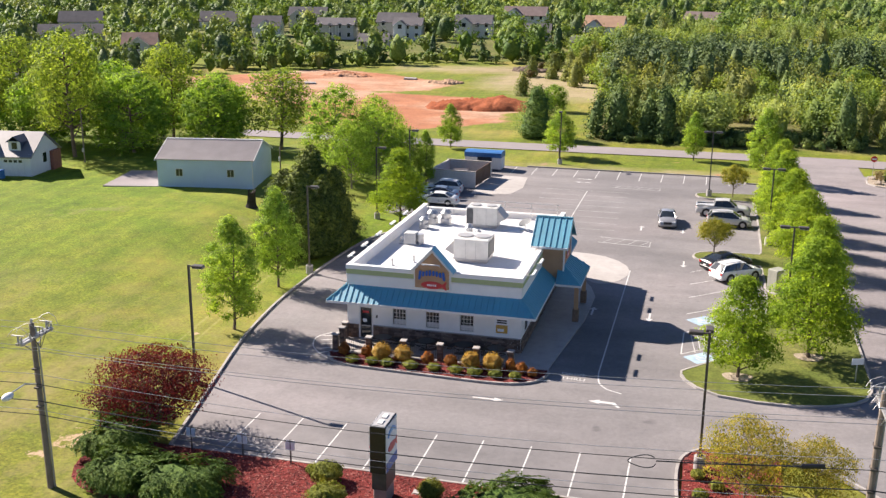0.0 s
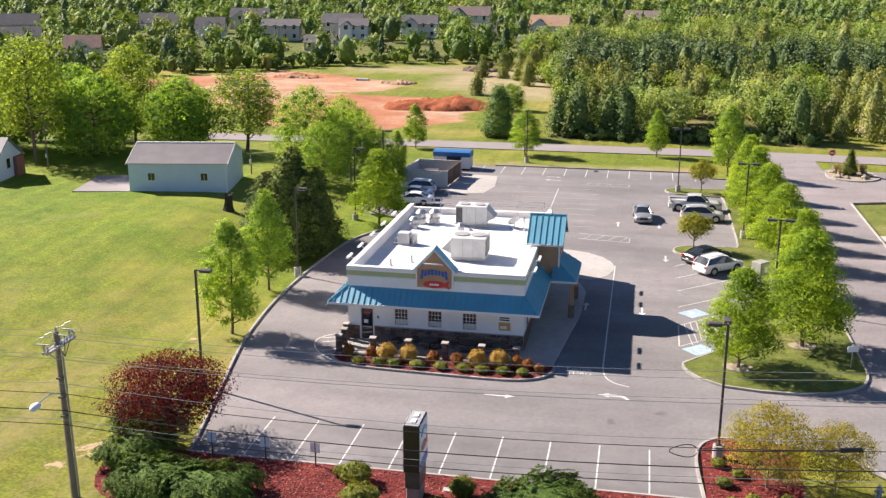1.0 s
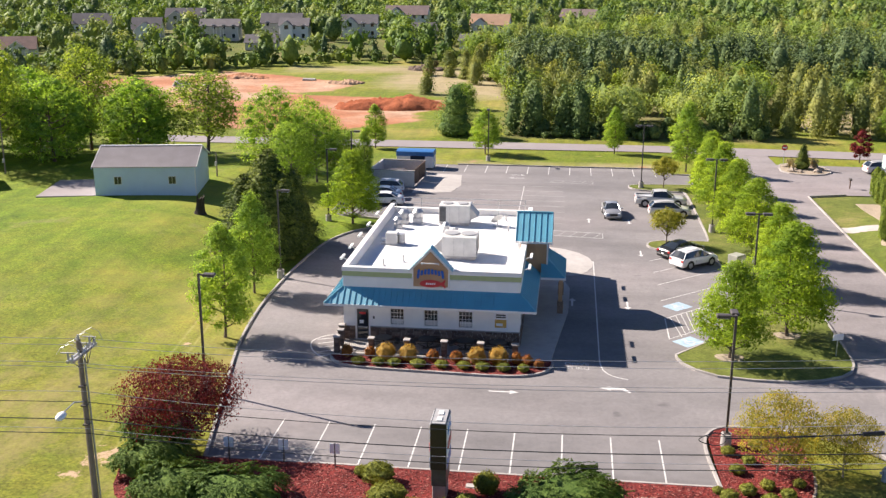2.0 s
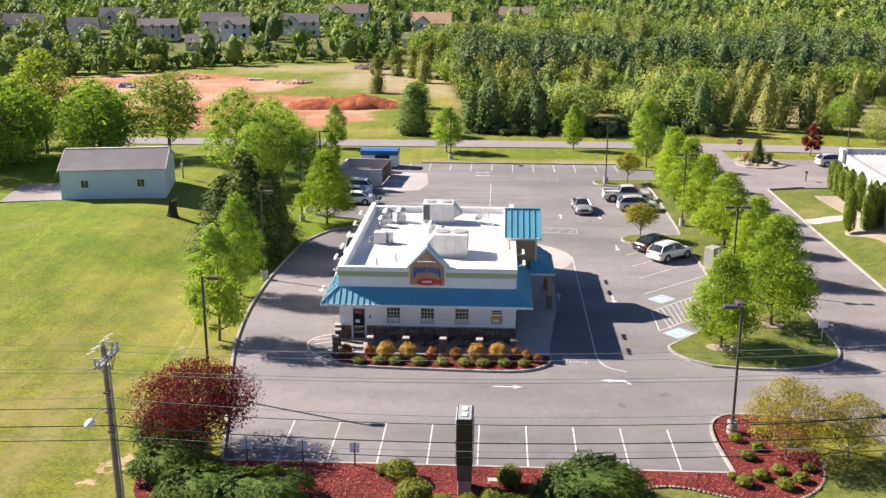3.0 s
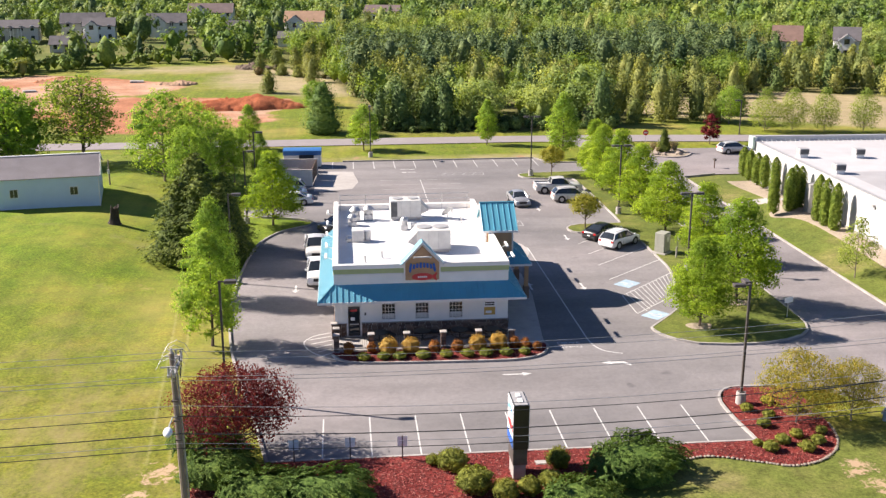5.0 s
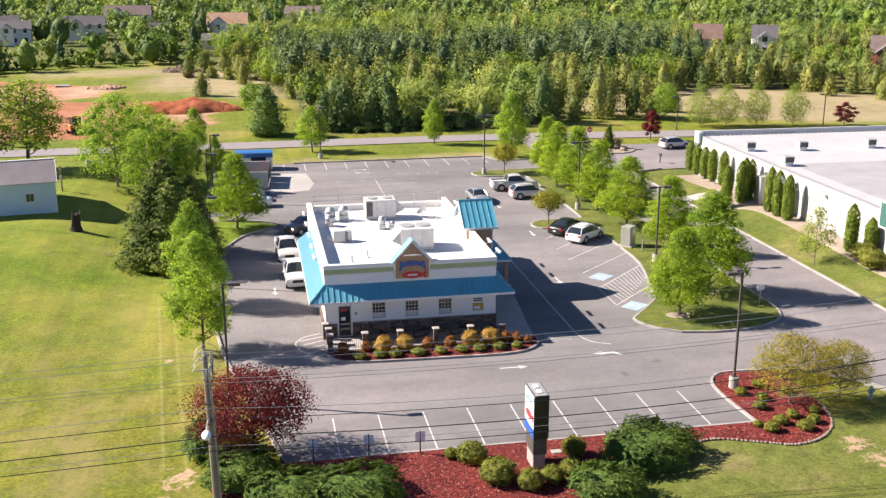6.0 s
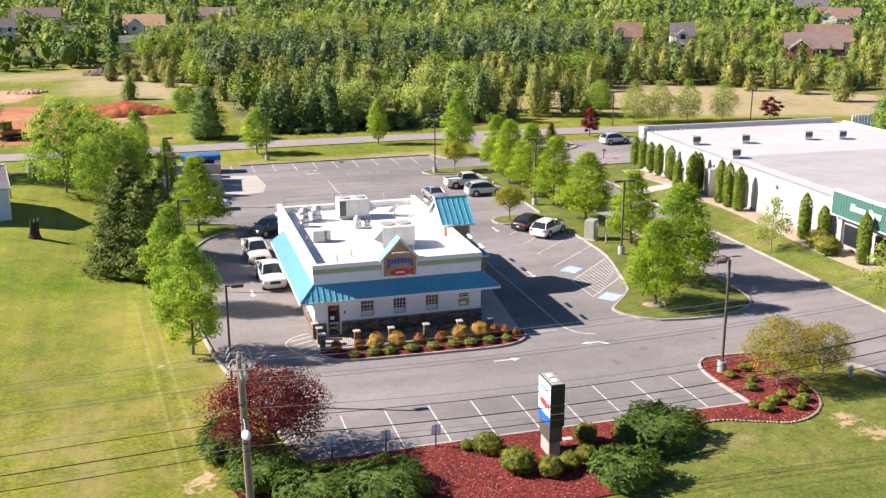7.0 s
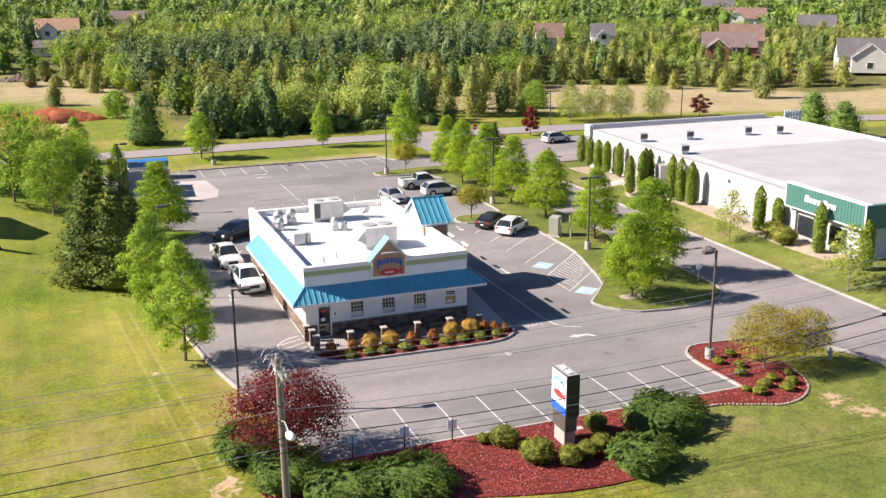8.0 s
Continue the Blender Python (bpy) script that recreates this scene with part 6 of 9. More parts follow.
# shrubs
def shrub_master(name, seed, w, h, count, leaf, mat, label, group, spiky=False):
    rng = np.random.default_rng(seed)
    t = thing(name, pose(0, 0, 0), label, "shrub", group)
    bm = bmesh.new()
    for i in range(5):
        a = i * 1.3
        tube(bm, (0, 0, -0.05), (0.3 * w * math.cos(a), 0.3 * w * math.sin(a), 0.6 * h), 0.025, 0.012, 5)
    part("stems", bm, BARK, t)
    d = ball(rng, count)
    bumps = 1 + 0.12 * np.sin(d[:, 0] * 5 + 1) * np.sin(d[:, 1] * 6) + 0.08 * np.sin(d[:, 2] * 9)
    r = rng.uniform(0.72, 1.05, count) * bumps
    c = d * r[:, None] * np.array([w / 2, w / 2, h / 2]) + np.array([0, 0, h * 0.48])
    c[:, 2] = np.maximum(0.03, c[:, 2])
    ob = new("crown", leaf_mesh("crown", c, d, leaf, mat, rng, 0.5, None, [((0, 0, h * 0.47), (w * 0.43, w * 0.43, h * 0.43))], 3))
    ob.parent = t
    return t


def shrubs(master, spots, mw, mh):
    for i, (x, y, w, h, z) in enumerate(spots):
        m = pose(x, y, z, 0, 0, i * 77) @ Matrix.Diagonal((w / mw, w / mw, h / mh, 1))
        if i == 0:
            continue
        copy_thing(master, m)
    x, y, w, h, z = spots[0]
    master.matrix_basis = pose(x, y, z) @ Matrix.Diagonal((w / mw, w / mw, h / mh, 1))


gold = shrub_master("golden_shrub", 3, 1.4, 1.2, 2600, 0.04, L_GOLD, "round golden-yellow shrub in red mulch", "golden shrubs")
shrubs(gold, [(x, 62.1, w, h, 0.13) for x, w, h in ((-19.5, 1.3, 1.2), (-18.0, 1.3, 1.15), (-13.3, 1.25, 1.2), (-11.8, 1.35, 1.25))], 1.4, 1.2)
rust = shrub_master("rust_shrub", 4, 0.9, 0.8, 900, 0.05, L_RUST, "small rust-red shrub in red mulch", "rust shrubs")
shrubs(rust, [(x, y, w, h, 0.13) for x, y, w, h in ((-22.3, 62.3, 0.8, 0.9), (-20.7, 62.35, 0.7, 0.8), (-16.3, 62.2, 0.85, 0.85), (-14.7, 62.2, 0.85, 0.85), (-9.9, 62.2, 0.8, 0.8), (-10.6, 62.3, 0.7, 0.9), (-9.1, 61.9, 0.7, 0.6))], 0.9, 0.8)
low = shrub_master("green_shrub", 5, 1.0, 0.55, 1000, 0.045, L_BOX, "low rounded green shrub in red mulch", "green shrubs")
shrubs(low, [(x, 61.15, w, 0.5, 0.13) for x, w in ((-21.3, 0.95), (-19.9, 0.9), (-18.8, 0.95), (-17.2, 1.05), (-15.6, 0.95), (-14.1, 0.95), (-12.8, 1.0), (-11.4, 0.95), (-10.1, 0.8))] +
       [(x, y, w, w * 0.62, 0.12) for x, y, w in ((1.7, 50.6, 0.8), (1.9, 48.4, 0.85), (2.7, 49.6, 0.8), (2.1, 46.2, 0.9), (3.2, 46.9, 0.8), (3.1, 45.2, 0.95), (1.1, 45.4, 0.95), (4.1, 46.0, 0.85), (0.6, 46.1, 0.6), (4.6, 50.2, 0.8), (3.4, 51.6, 0.8), (4.9, 47.3, 0.7))], 1.0, 0.55)
boxw = shrub_master("boxwood", 6, 1.6, 1.2, 2600, 0.06, L_BOX, "rounded yellow-green boxwood in red mulch", "boxwoods")
shrubs(boxw, [(-16.9, 45.0, 1.7, 1.15, 0.12), (-16.0, 42.5, 2.0, 1.3, 0.12), (-14.5, 41.5, 1.4, 1.1, 0.12), (-13.2, 41.9, 1.2, 0.95, 0.12), (-12.0, 42.5, 1.3, 1.0, 0.12), (-11.2, 44.6, 1.3, 1.2, 0.12), (-17.9, 45.6, 0.8, 0.6, 0.12), (25.2, 74.4, 2.4, 1.6, 0.85), (24.6, 72.2, 2.4, 1.6, 0.85)], 1.6, 1.2)


def ornamental_grass(x, y, h, seed):
    """A tuft of long dry blades that arch outwards."""
    rng = np.random.default_rng(seed)
    t = thing("ornamental_grass", pose(x, y, 0.12), "dry beige ornamental grass tuft on gravel", "grass", "island grasses")
    k = 260
    a, f = rng.uniform(0, 6.28, k), rng.uniform(0.15, 1.0, k)
    d = np.stack([np.cos(a), np.sin(a), np.zeros(k)], 1)
    c = d * (0.55 * h * f ** 1.6 * rng.uniform(0.3, 1.0, k))[:, None]
    c[:, 2] = h * f * 0.85
    ob = new("blades", leaf_mesh("blades", c, d + np.array([0, 0, 0.3]), 0.17 * h, L_REED, rng, 0.09, d * 0.6 + np.array([0, 0, 1.0])))
    ob.parent = t


for i, (x, y, h) in enumerate(((21.7, 136.6, 1.5), (22.3, 138.2, 1.3), (24.9, 136.4, 1.6), (24.9, 138.0, 1.4), (21.9, 135.2, 1.1))):
    ornamental_grass(x, y, h, 30 + i)


def juniper(x, y, w, d, h, seed, turn=0.0):
    """Spreading juniper: a broad flat-topped mass of overlapping sprays that lean outwards, with hollows between them."""
    rng = np.random.default_rng(seed)
    t = thing("juniper", pose(x, y, 0.1, 0, 0, turn), "low spreading green juniper over the mulch", "shrub", "junipers")
    ph = rng.uniform(0, 6.28, 6)

    def skin(a, e, k):
        """Points of the outer surface at bearing a and rise e, with facing."""
        ce, se = np.abs(np.cos(e)) ** 0.5, np.sin(e) ** 0.5
        bulge = 1 + 0.10 * np.sin(3 * a + ph[0]) + 0.07 * np.sin(5 * a + ph[1]) + 0.05 * np.sin(9 * a + ph[2])
        px, py = np.sign(np.cos(a)) * np.abs(np.cos(a)) ** 0.8 * ce * bulge * w / 2 * k, np.sign(np.sin(a)) * np.abs(np.sin(a)) ** 0.8 * ce * bulge * d / 2 * k
        pz = h * se * k * (1 + 0.13 * np.sin(px * 2.1 + ph[3]) * np.sin(py * 2.4 + ph[4]) + 0.07 * np.sin(px * 4.7 + py * 3.1 + ph[5]))
        n = np.stack([np.cos(a) * np.cos(e), np.sin(a) * np.cos(e), 0.35 + np.sin(e)], 1)
        return np.stack([px, py, pz], 1), n / np.linalg.norm(n, axis=1, keepdims=True)

    count = int(15 * (w * d + 1.6 * h * (w + d)))
    a = rng.uniform(0, 2 * math.pi, count)
    e = math.pi / 2 - np.sqrt(rng.uniform(0, 1, count)) * (math.pi / 2 - 0.12)
    q, n = skin(a, e, rng.uniform(0.84, 1.06, count))
    out = np.stack([np.cos(a), np.sin(a), np.full(count, 0.1)], 1) * 0.8 + np.array([0.5, -0.25, 0.1]) + rng.normal(0, 0.35, (count, 3))
    out -= n * (out * n).sum(1, keepdims=True) * 0.75
    out /= np.linalg.norm(out, axis=1, keepdims=True)
    side = np.cross(n, out)
    k = 30
    s = rng.uniform(-0.25, 0.42, (count, k, 1))
    spread = rng.normal(0, 0.10, (count, k, 1)) * (0.55 - s)
    c = q[:, None] + out[:, None] * s + side[:, None] * spread + n[:, None] * (0.10 * s + 0.06)
    al = (out[:, None] + side[:, None] * spread * 4 + n[:, None] * 0.2).reshape(-1, 3)
    c = c.reshape(-1, 3)
    c[:, 2] = np.maximum(c[:, 2], 0.03)
    V, F = ICO[3]
    up = np.clip(V[:, 2], 0, 1)
    core, _ = skin(np.arctan2(V[:, 1], V[:, 0]), np.arcsin(np.clip(up, 0.0, 1)), np.full(len(V), 0.80))
    core[:, 2] = np.where(V[:, 2] < 0, -0.05, core[:, 2])
    bm = bmesh.new()
    for i in range(8):
        tube(bm, (0, 0, -0.05), (0.36 * w * math.cos(i * 0.8), 0.36 * d * math.sin(i * 0.8), h * 0.5), 0.05, 0.02, 5)
    part("stems", bm, BARK, t)
    ob = new("foliage", leaf_mesh("foliage", c, np.repeat(n, k, 0), 0.085, L_JUN, rng, 0.30, al, ruffle=0.3, solid=(core, F)))
    ob.parent = t


for j, args in enumerate(((-31.0, 49.4, 2.6, 4.0, 1.2), (-29.4, 45.6, 3.4, 4.4, 1.35), (-27.0, 42.4, 4.2, 3.8, 1.3), (-23.6, 42.0, 4.6, 3.9, 1.4), (-7.2, 43.7, 5.4, 4.2, 1.5, 38.0), (-11.0, 39.9, 3.4, 3.2, 1.45, 20.0))):
    juniper(*args[:5], j + 1, *args[5:])


# ---- the woods and the far trees ----
CROWNS = {}


def wood(name, spots, mat, kind, clumps, per, leaf, label, seed, core=0.8, level=2):
    """Many trees as one growth: at each spot (x, y, height, width) a trunk, a small inner mass and its leaf sprays."""
    rng = np.random.default_rng(seed)
    key = (kind, clumps, per)
    if key not in CROWNS:
        CROWNS[key] = [unit_crown(rng, kind, clumps, per) for _ in range(7)]
    c, n, sizes, tone, vs, fs, solid_tone, at = [], [], [], [], [], [], [], 0
    V, F = ICO[level]
    for x, y, h, w in spots:
        z0 = float(relief(x, y)) - 0.05
        uc, un = CROWNS[key][rng.integers(0, 7)]
        a = rng.uniform(0, 2 * math.pi)
        ca, sa = math.cos(a), math.sin(a)
        R = np.array([[ca, sa, 0], [-sa, ca, 0], [0, 0, 1]])
        S = np.array([w * rng.uniform(0.88, 1.12), w * rng.uniform(0.88, 1.12), h])
        lean = rng.normal(0, 0.03, 2)
        p = (uc * S) @ R
        p[:, 0] += lean[0] * p[:, 2]
        p[:, 1] += lean[1] * p[:, 2]
        c.append(p + np.array([x, y, z0]))
        n.append(un @ R)
        sizes.append(np.full(len(p), leaf * (0.75 + 0.05 * w)))
        tn = rng.uniform(0.02, 1.0)
        tone.append(np.full(4 * len(p), tn))
        f = (V[:, 2] + 1) / 2
        ph = rng.uniform(0, 6.28, 3)
        prof = (1.12 - 0.5 * f) * (1 + 0.20 * np.sin(V[:, 0] * 4 + ph[0]) * np.sin(V[:, 1] * 5 + ph[1]) + 0.16 * np.sin(V[:, 2] * 7 + ph[2] + 3 * V[:, 0])) * (1.0 if kind == "cedar" else 0.9)
        low, high = (0.0, 0.93) if kind == "cedar" else ((0.30, 0.92) if kind == "pine" else (0.02, 0.86))
        vs.append(np.stack([x + V[:, 0] * prof * core * S[0] * 0.5, y + V[:, 1] * prof * core * S[1] * 0.5, z0 + h * (low + (high - low) * f)], 1))
        fs.append(F + at)
        solid_tone.append(np.full(len(V), tn))
        at += len(V)
        t0 = at
        ang = np.arange(4) * math.pi / 2
        ring = np.stack([np.cos(ang), np.sin(ang)], 1) * (0.012 * h + 0.03)
        vs.append(np.concatenate([np.column_stack([ring + [x, y], np.full(4, z0 - 0.2)]), np.column_stack([ring * 0.5 + [x, y], np.full(4, z0 + h * 0.6)])]))
        fs.append(np.array([[t0 + i, t0 + (i + 1) % 4, t0 + 4 + i] for i in range(4)] + [[t0 + (i + 1) % 4, t0 + 4 + (i + 1) % 4, t0 + 4 + i] for i in range(4)]))
        solid_tone.append(np.full(8, tn))
        at += 8
    me = leaf_mesh(name, np.concatenate(c), np.concatenate(n), np.concatenate(sizes), mat, rng, 0.62, None, ruffle=0.34, solid=(np.concatenate(vs), np.concatenate(fs)))
    me.attributes.new("tone", "FLOAT", "POINT").data.foreach_set("value", np.concatenate(tone + solid_tone).astype(np.float32))
    return tagged(new(name, me), label, "trees", kind="stuff")


def scatter(rng, pts, step, test=None):
    xs, ys = [q[0] for q in pts], [q[1] for q in pts]
    gx_, gy_ = np.meshgrid(np.arange(min(xs), max(xs), step), np.arange(min(ys), max(ys), step))
    x = gx_.ravel() + rng.uniform(-0.45, 0.45, gx_.size) * step
    y = gy_.ravel() + rng.uniform(-0.45, 0.45, gx_.size) * step
    k = inside(x, y, pts)
    if test is not None:
        k &= test(x, y)
    return x[k], y[k]


def camera_sector(x, y):
    """The broad sector north of the lot, cut to the camera's view, that is grown with trees."""
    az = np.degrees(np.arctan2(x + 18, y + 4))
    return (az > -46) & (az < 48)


# x, y, turn, width, depth, eave, ridge, wall, roof, label, bays, garage, portico, front wing, depth kept clear of trees
# towards the camera
HOUSE_ROWS = [
    (-118, 317, 10, 12, 9, 4.7, 6.6, WALL_GREY, SHINGLE, "greige two-storey house with dark garage doors and portico", 4, True, True, 0, 52),
    (-95, 321, 8, 9, 9, 4.8, 6.9, WALL_WHITE, SHINGLE, "white two-storey house with grey front gable", 3, True, False, 1, 52),
    (-103, 335, 8, 13, 9, 4.8, 7.6, WALL_GREY, SHINGLE, "greige house with long grey roof", 3, False, False, 0, 14),
    (-78, 340, 6, 12, 9, 4.8, 7.4, WALL_WHITE, SHINGLE, "pale two-storey house with gabled portico", 4, True, True, 1, 50),
    (-99, 298, 6, 9, 7, 2.4, 4.4, WALL_GREY, SHINGLE, "low house with grey roof", 3, False, False, 0, 20),
    (-33.5, 330, -4, 12, 9, 5.4, 8.4, WALL_WHITE, ROOF_ORANGE, "white house with orange-tan roof among trees", 3, False, False, 1, 22),
    (-34, 306, -4, 13, 7, 2.6, 4.2, WALL_WHITE, SHINGLE, "low white building with grey roof among trees", 3, False, False, 0, 16),
    (-5, 424, -14, 14, 9, 3.6, 6.4, WALL_WHITE, SHINGLE_RED, "long white house with dark red roof", 5, False, False, 0, 60),
    (-70, 392, 0, 16, 10, 5.2, 8.2, WALL_WHITE, SHINGLE_RED, "large white house with pinkish roof", 5, False, True, 1, 40),
    (-56, 335, 4, 9, 8, 2.8, 5.4, WALL_GREY, SHINGLE, "small house with grey roof behind trees", 2, False, False, 0, 14),
    (-152, 255, 24, 9, 9, 5.0, 7.8, WALL_GREY, SHINGLE_BROWN, "two-storey greige gabled house behind trees", 2, False, False, 2, 24),
    (-196, 288, 28, 19, 10, 3.2, 6.4, WALL_GREY, SHINGLE, "house with broad grey roof among trees", 4, False, False, 1, 30),
    (-143, 319, 14, 9, 9, 3.6, 6.8, WALL_WHITE, SHINGLE, "white gabled house behind trees", 2, False, False, 2, 26),
    (-176, 350, 16, 13, 9, 3.4, 6.6, WALL_WHITE, SHINGLE, "white house with grey roof beyond the trees", 4, False, False, 0, 36),
    (-150, 372, 12, 14, 9, 4.6, 7.6, WALL_GREY, SHINGLE, "greige house with dark roof", 4, False, False, 1, 30),
    (124, 217, -32, 13, 10, 3.2, 6.4, BRICK_FAR, SHINGLE_RED, "red brick house with brown roof", 3, False, True, 1, 16),
    (136, 228, -30, 11, 9, 3.8, 7.6, WALL_GREY, SHINGLE_BROWN, "greige house with steep roof behind a brick house", 3, False, False, 1, 12),
    (138, 184, -36, 13, 10, 3.6, 7.2, WALL_GREY, SHINGLE, "greige house with steep white-edged gables", 3, False, True, 2, 14),
    (92, 254, -22, 7, 8, 4.0, 7.4, WALL_GREY, SHINGLE_BROWN, "brown-roofed house among trees", 2, False, False, 0, 14),
    (104, 246, -25, 6, 7, 4.8, 7.6, WALL_WHITE, SHINGLE, "narrow white house among trees", 2, False, False, 2, 14),
    (232, 372, -35, 13, 9, 4.8, 8.0, WALL_WHITE, SHINGLE, "white house on the distant slope", 3, False, False, 0, 30),
    (202, 314, -35, 15, 9, 4.2, 7.6, WALL_WHITE, SHINGLE_BROWN, "pale house with brown roof on the slope", 4, False, False, 1, 30),
    (192, 264, -38, 11, 9, 4.0, 7.0, WALL_WHITE, SHINGLE, "small white house on the slope", 3, False, False, 0, 26),
    (-212, 318, 25, 14, 9, 4.0, 7.2, WALL_GREY, SHINGLE, "greige house with grey roof among trees", 3, False, False, 0, 24),
]


def clear_of_houses(x, y, low=False):
    """False where a tree would stand in a house or hide it from the camera."""
    k = np.ones(x.shape, bool)
    for row in HOUSE_ROWS:
        hx, hy, w, ahead = row[0], row[1], row[3], row[14]
        d = Vector((hx + 12, hy - 1)).normalized()
        u = (hx - x) * d.x + (hy - y) * d.y
        v = (x - hx) * d.y - (y - hy) * d.x
        k &= ~((np.abs(v) < w / 2 + 2.0) & (u < (6 if low else ahead)) & (u > -9))
    return k


rng = np.random.default_rng(42)
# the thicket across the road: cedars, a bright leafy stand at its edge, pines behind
nx_, ny_ = scatter(rng, NEAR_WOOD, 5.4, lambda x, y: camera_sector(x, y) & (rng.uniform(0, 1, x.shape) < np.where((x > 45) & (y < 245), 1.0, 0.74)) & (np.hypot(x, y) < 320) & clear_of_houses(x, y))
gap = ((nx_ > 24) & (nx_ < 60) & (ny_ > 176) & (ny_ < 188 + 0.2 * nx_)) | ((nx_ > 22) & (ny_ < 178))
nx_, ny_ = nx_[~gap], ny_[~gap]
edge = [(-16, 161), (-5, 160), (4, 160)]
ex, ey = [], []
for (ax, ay), (bx, by) in zip(edge, edge[1:]):
    for f in np.arange(0, 1, 3.4 / math.hypot(bx - ax, by - ay)):
        ex.append(ax + f * (bx - ax) + rng.uniform(-1, 1)), ey.append(ay + f * (by - ay) + rng.uniform(-1, 2))
nx_, ny_ = np.concatenate([nx_, np.array(ex)]), np.concatenate([ny_, np.array(ey)])
sel = rng.uniform(0, 1, len(nx_))
stand = np.hypot((nx_ - 9) / 14, (ny_ - 169) / 12) < 1
pines = (ny_ > 208 + 0.10 * nx_) & (ny_ < 262 - 0.1 * nx_) & (nx_ > -22) & (nx_ < 72)
beyond = (ny_ >= 262 - 0.1 * nx_)
darkrow = (nx_ < -1) & (ny_ < 170)
kinds = np.where(stand, 2, np.where(darkrow, 4, np.where(pines, np.where(sel < 0.62, 1, np.where(sel < 0.85, 3, 0)), np.where(beyond, np.where(sel < 0.55, 2, np.where(sel < 0.8, 3, 0)), np.where(sel < 0.66, 0, np.where(sel < 0.80, 4, np.where(sel < 0.92, 3, 2)))))))
hh = 4.6 + 5.4 * rng.beta(2.0, 1.7, len(nx_))
hh = np.where(kinds == 1, rng.uniform(8.5, 12.5, len(nx_)), np.where(stand, rng.uniform(6.5, 10.5, len(nx_)), np.where(darkrow, rng.uniform(6.5, 9.6, len(nx_)), hh)))
hh = hh * (1 - 0.25 * sstep(nx_, 72, 100)) * np.where(beyond, 1.15, 1.0)
ww = hh * np.where(kinds == 0, rng.uniform(0.52, 0.78, len(nx_)), np.where(kinds == 1, rng.uniform(0.6, 0.85, len(nx_)), np.where(kinds == 4, rng.uniform(0.58, 0.8, len(nx_)), rng.uniform(0.85, 1.25, len(nx_)))))
for gi, (nm, mt, kd, clumps, per, leaf, lab) in enumerate((
        ("cedar_woods", L_CEDAR, "cedar", 90, 8, 0.225, "thick stand of olive-green cedars"), ("pine_woods", L_PINE, "pine", 64, 9, 0.24, "dark blue-green pines behind the cedars"),
        ("leafy_woods", L_BRIGHT, "round", 120, 9, 0.20, "pale fresh-leaved trees in the wood"), ("green_woods", L_WOOD, "round", 95, 9, 0.20, "green broadleaf trees in the wood"),
        ("dark_woods", L_DARKWOOD, "cedar", 90, 9, 0.21, "dark green cedars at the wood's edge"))):
    j = kinds == gi
    wood(nm, list(zip(nx_[j], ny_[j], hh[j], ww[j])), mt, kd, clumps, per, leaf, lab, 50 + gi, 0.62 if kd == "cedar" else 0.46, 1)
# low growth along the wood's edge
ux, uy = scatter(rng, [(-17, 156.6), (22, 158), (24, 166), (-1, 167), (-3, 162.5), (-17, 162.5)], 1.9, lambda x, y: rng.uniform(0, 1, x.shape) < 0.8)
uh = rng.uniform(0.8, 2.6, len(ux)) * np.where(uy > 161, 1.35, 1.0)
wood("undergrowth", list(zip(ux, uy, uh, uh * rng.uniform(1.0, 1.5, len(ux)))), L_DARKWOOD, "round", 34, 8, 0.15, "low tangled green growth at the wood's edge", 58, 0.6)
# thin growth of separate cedars in the dry grass
CEDARS = [(-37.4, 211, 4.8, 3.6), (-41.8, 246.8, 4.8, 3.4), (-36.4, 243, 2.8, 3.2), (-30.1, 239.7, 5.6, 4.6), (-25.6, 243.6, 4.4, 3.0), (-20.3, 231.7, 8.6, 4.2), (-29.1, 229.2, 5.8, 3.8), (-32.6, 239.5, 2.8, 2.8), (-16.9, 226.9, 6.2, 3.2), (-22.6, 250, 6.4, 3.8),
          (-15.0, 238, 6.6, 3.6), (-12.0, 214, 6.0, 3.4), (-33.5, 256, 5.6, 4.0), (-27.0, 259, 6.8, 4.2), (-38.6, 262, 5.0, 4.4), (20.6, 163.3, 7.4, 4.0), (31.5, 164.8, 10.4, 5.6), (34.4, 167.6, 7.6, 4.6), (38.2, 166.6, 7.8, 5.2), (42.4, 172.0, 7.0, 4.0), (27.0, 174.2, 7.2, 4.4), (23.4, 168.0, 6.0, 4.2), (26.4, 163.0, 4.2, 3.2), (29.0, 170.4, 6.4, 4.2), (40.6, 163.4, 4.4, 3.4), (47.0, 170.6, 5.4, 4.0), (36.0, 174.0, 6.2, 4.2), (44.4, 177.2, 5.0, 3.4),
          (95.1, 178.4, 5.2, 3.8), (95.3, 165.7, 6.4, 5.0), (114.9, 176.4, 6.0, 4.6), (107.0, 181.0, 6.4, 4.2), (121.6, 173.0, 6.4, 4.8), (88.4, 187.0, 4.2, 3.0), (101.0, 184.5, 3.6, 3.4), (48.6, 190.0, 5.6, 3.6), (56.0, 196.0, 7.0, 4.4)]
wood("scattered_cedars", CEDARS, L_CEDAR, "cedar", 150, 9, 0.18, "separate olive cedars standing in dry grass", 61, 0.58)
shx, shy = scatter(rng, [(-46, 246), (-14, 205), (-8, 222), (-20, 268), (-48, 270)], 5.0, lambda x, y: rng.uniform(0, 1, x.shape) < 0.35)
shh = rng.uniform(1.0, 2.6, len(shx))
wood("field_bushes", list(zip(shx, shy, shh, shh * 1.2)), L_BRUSH, "round", 24, 6, 0.19, "low brownish bushes in the dry grass", 62)

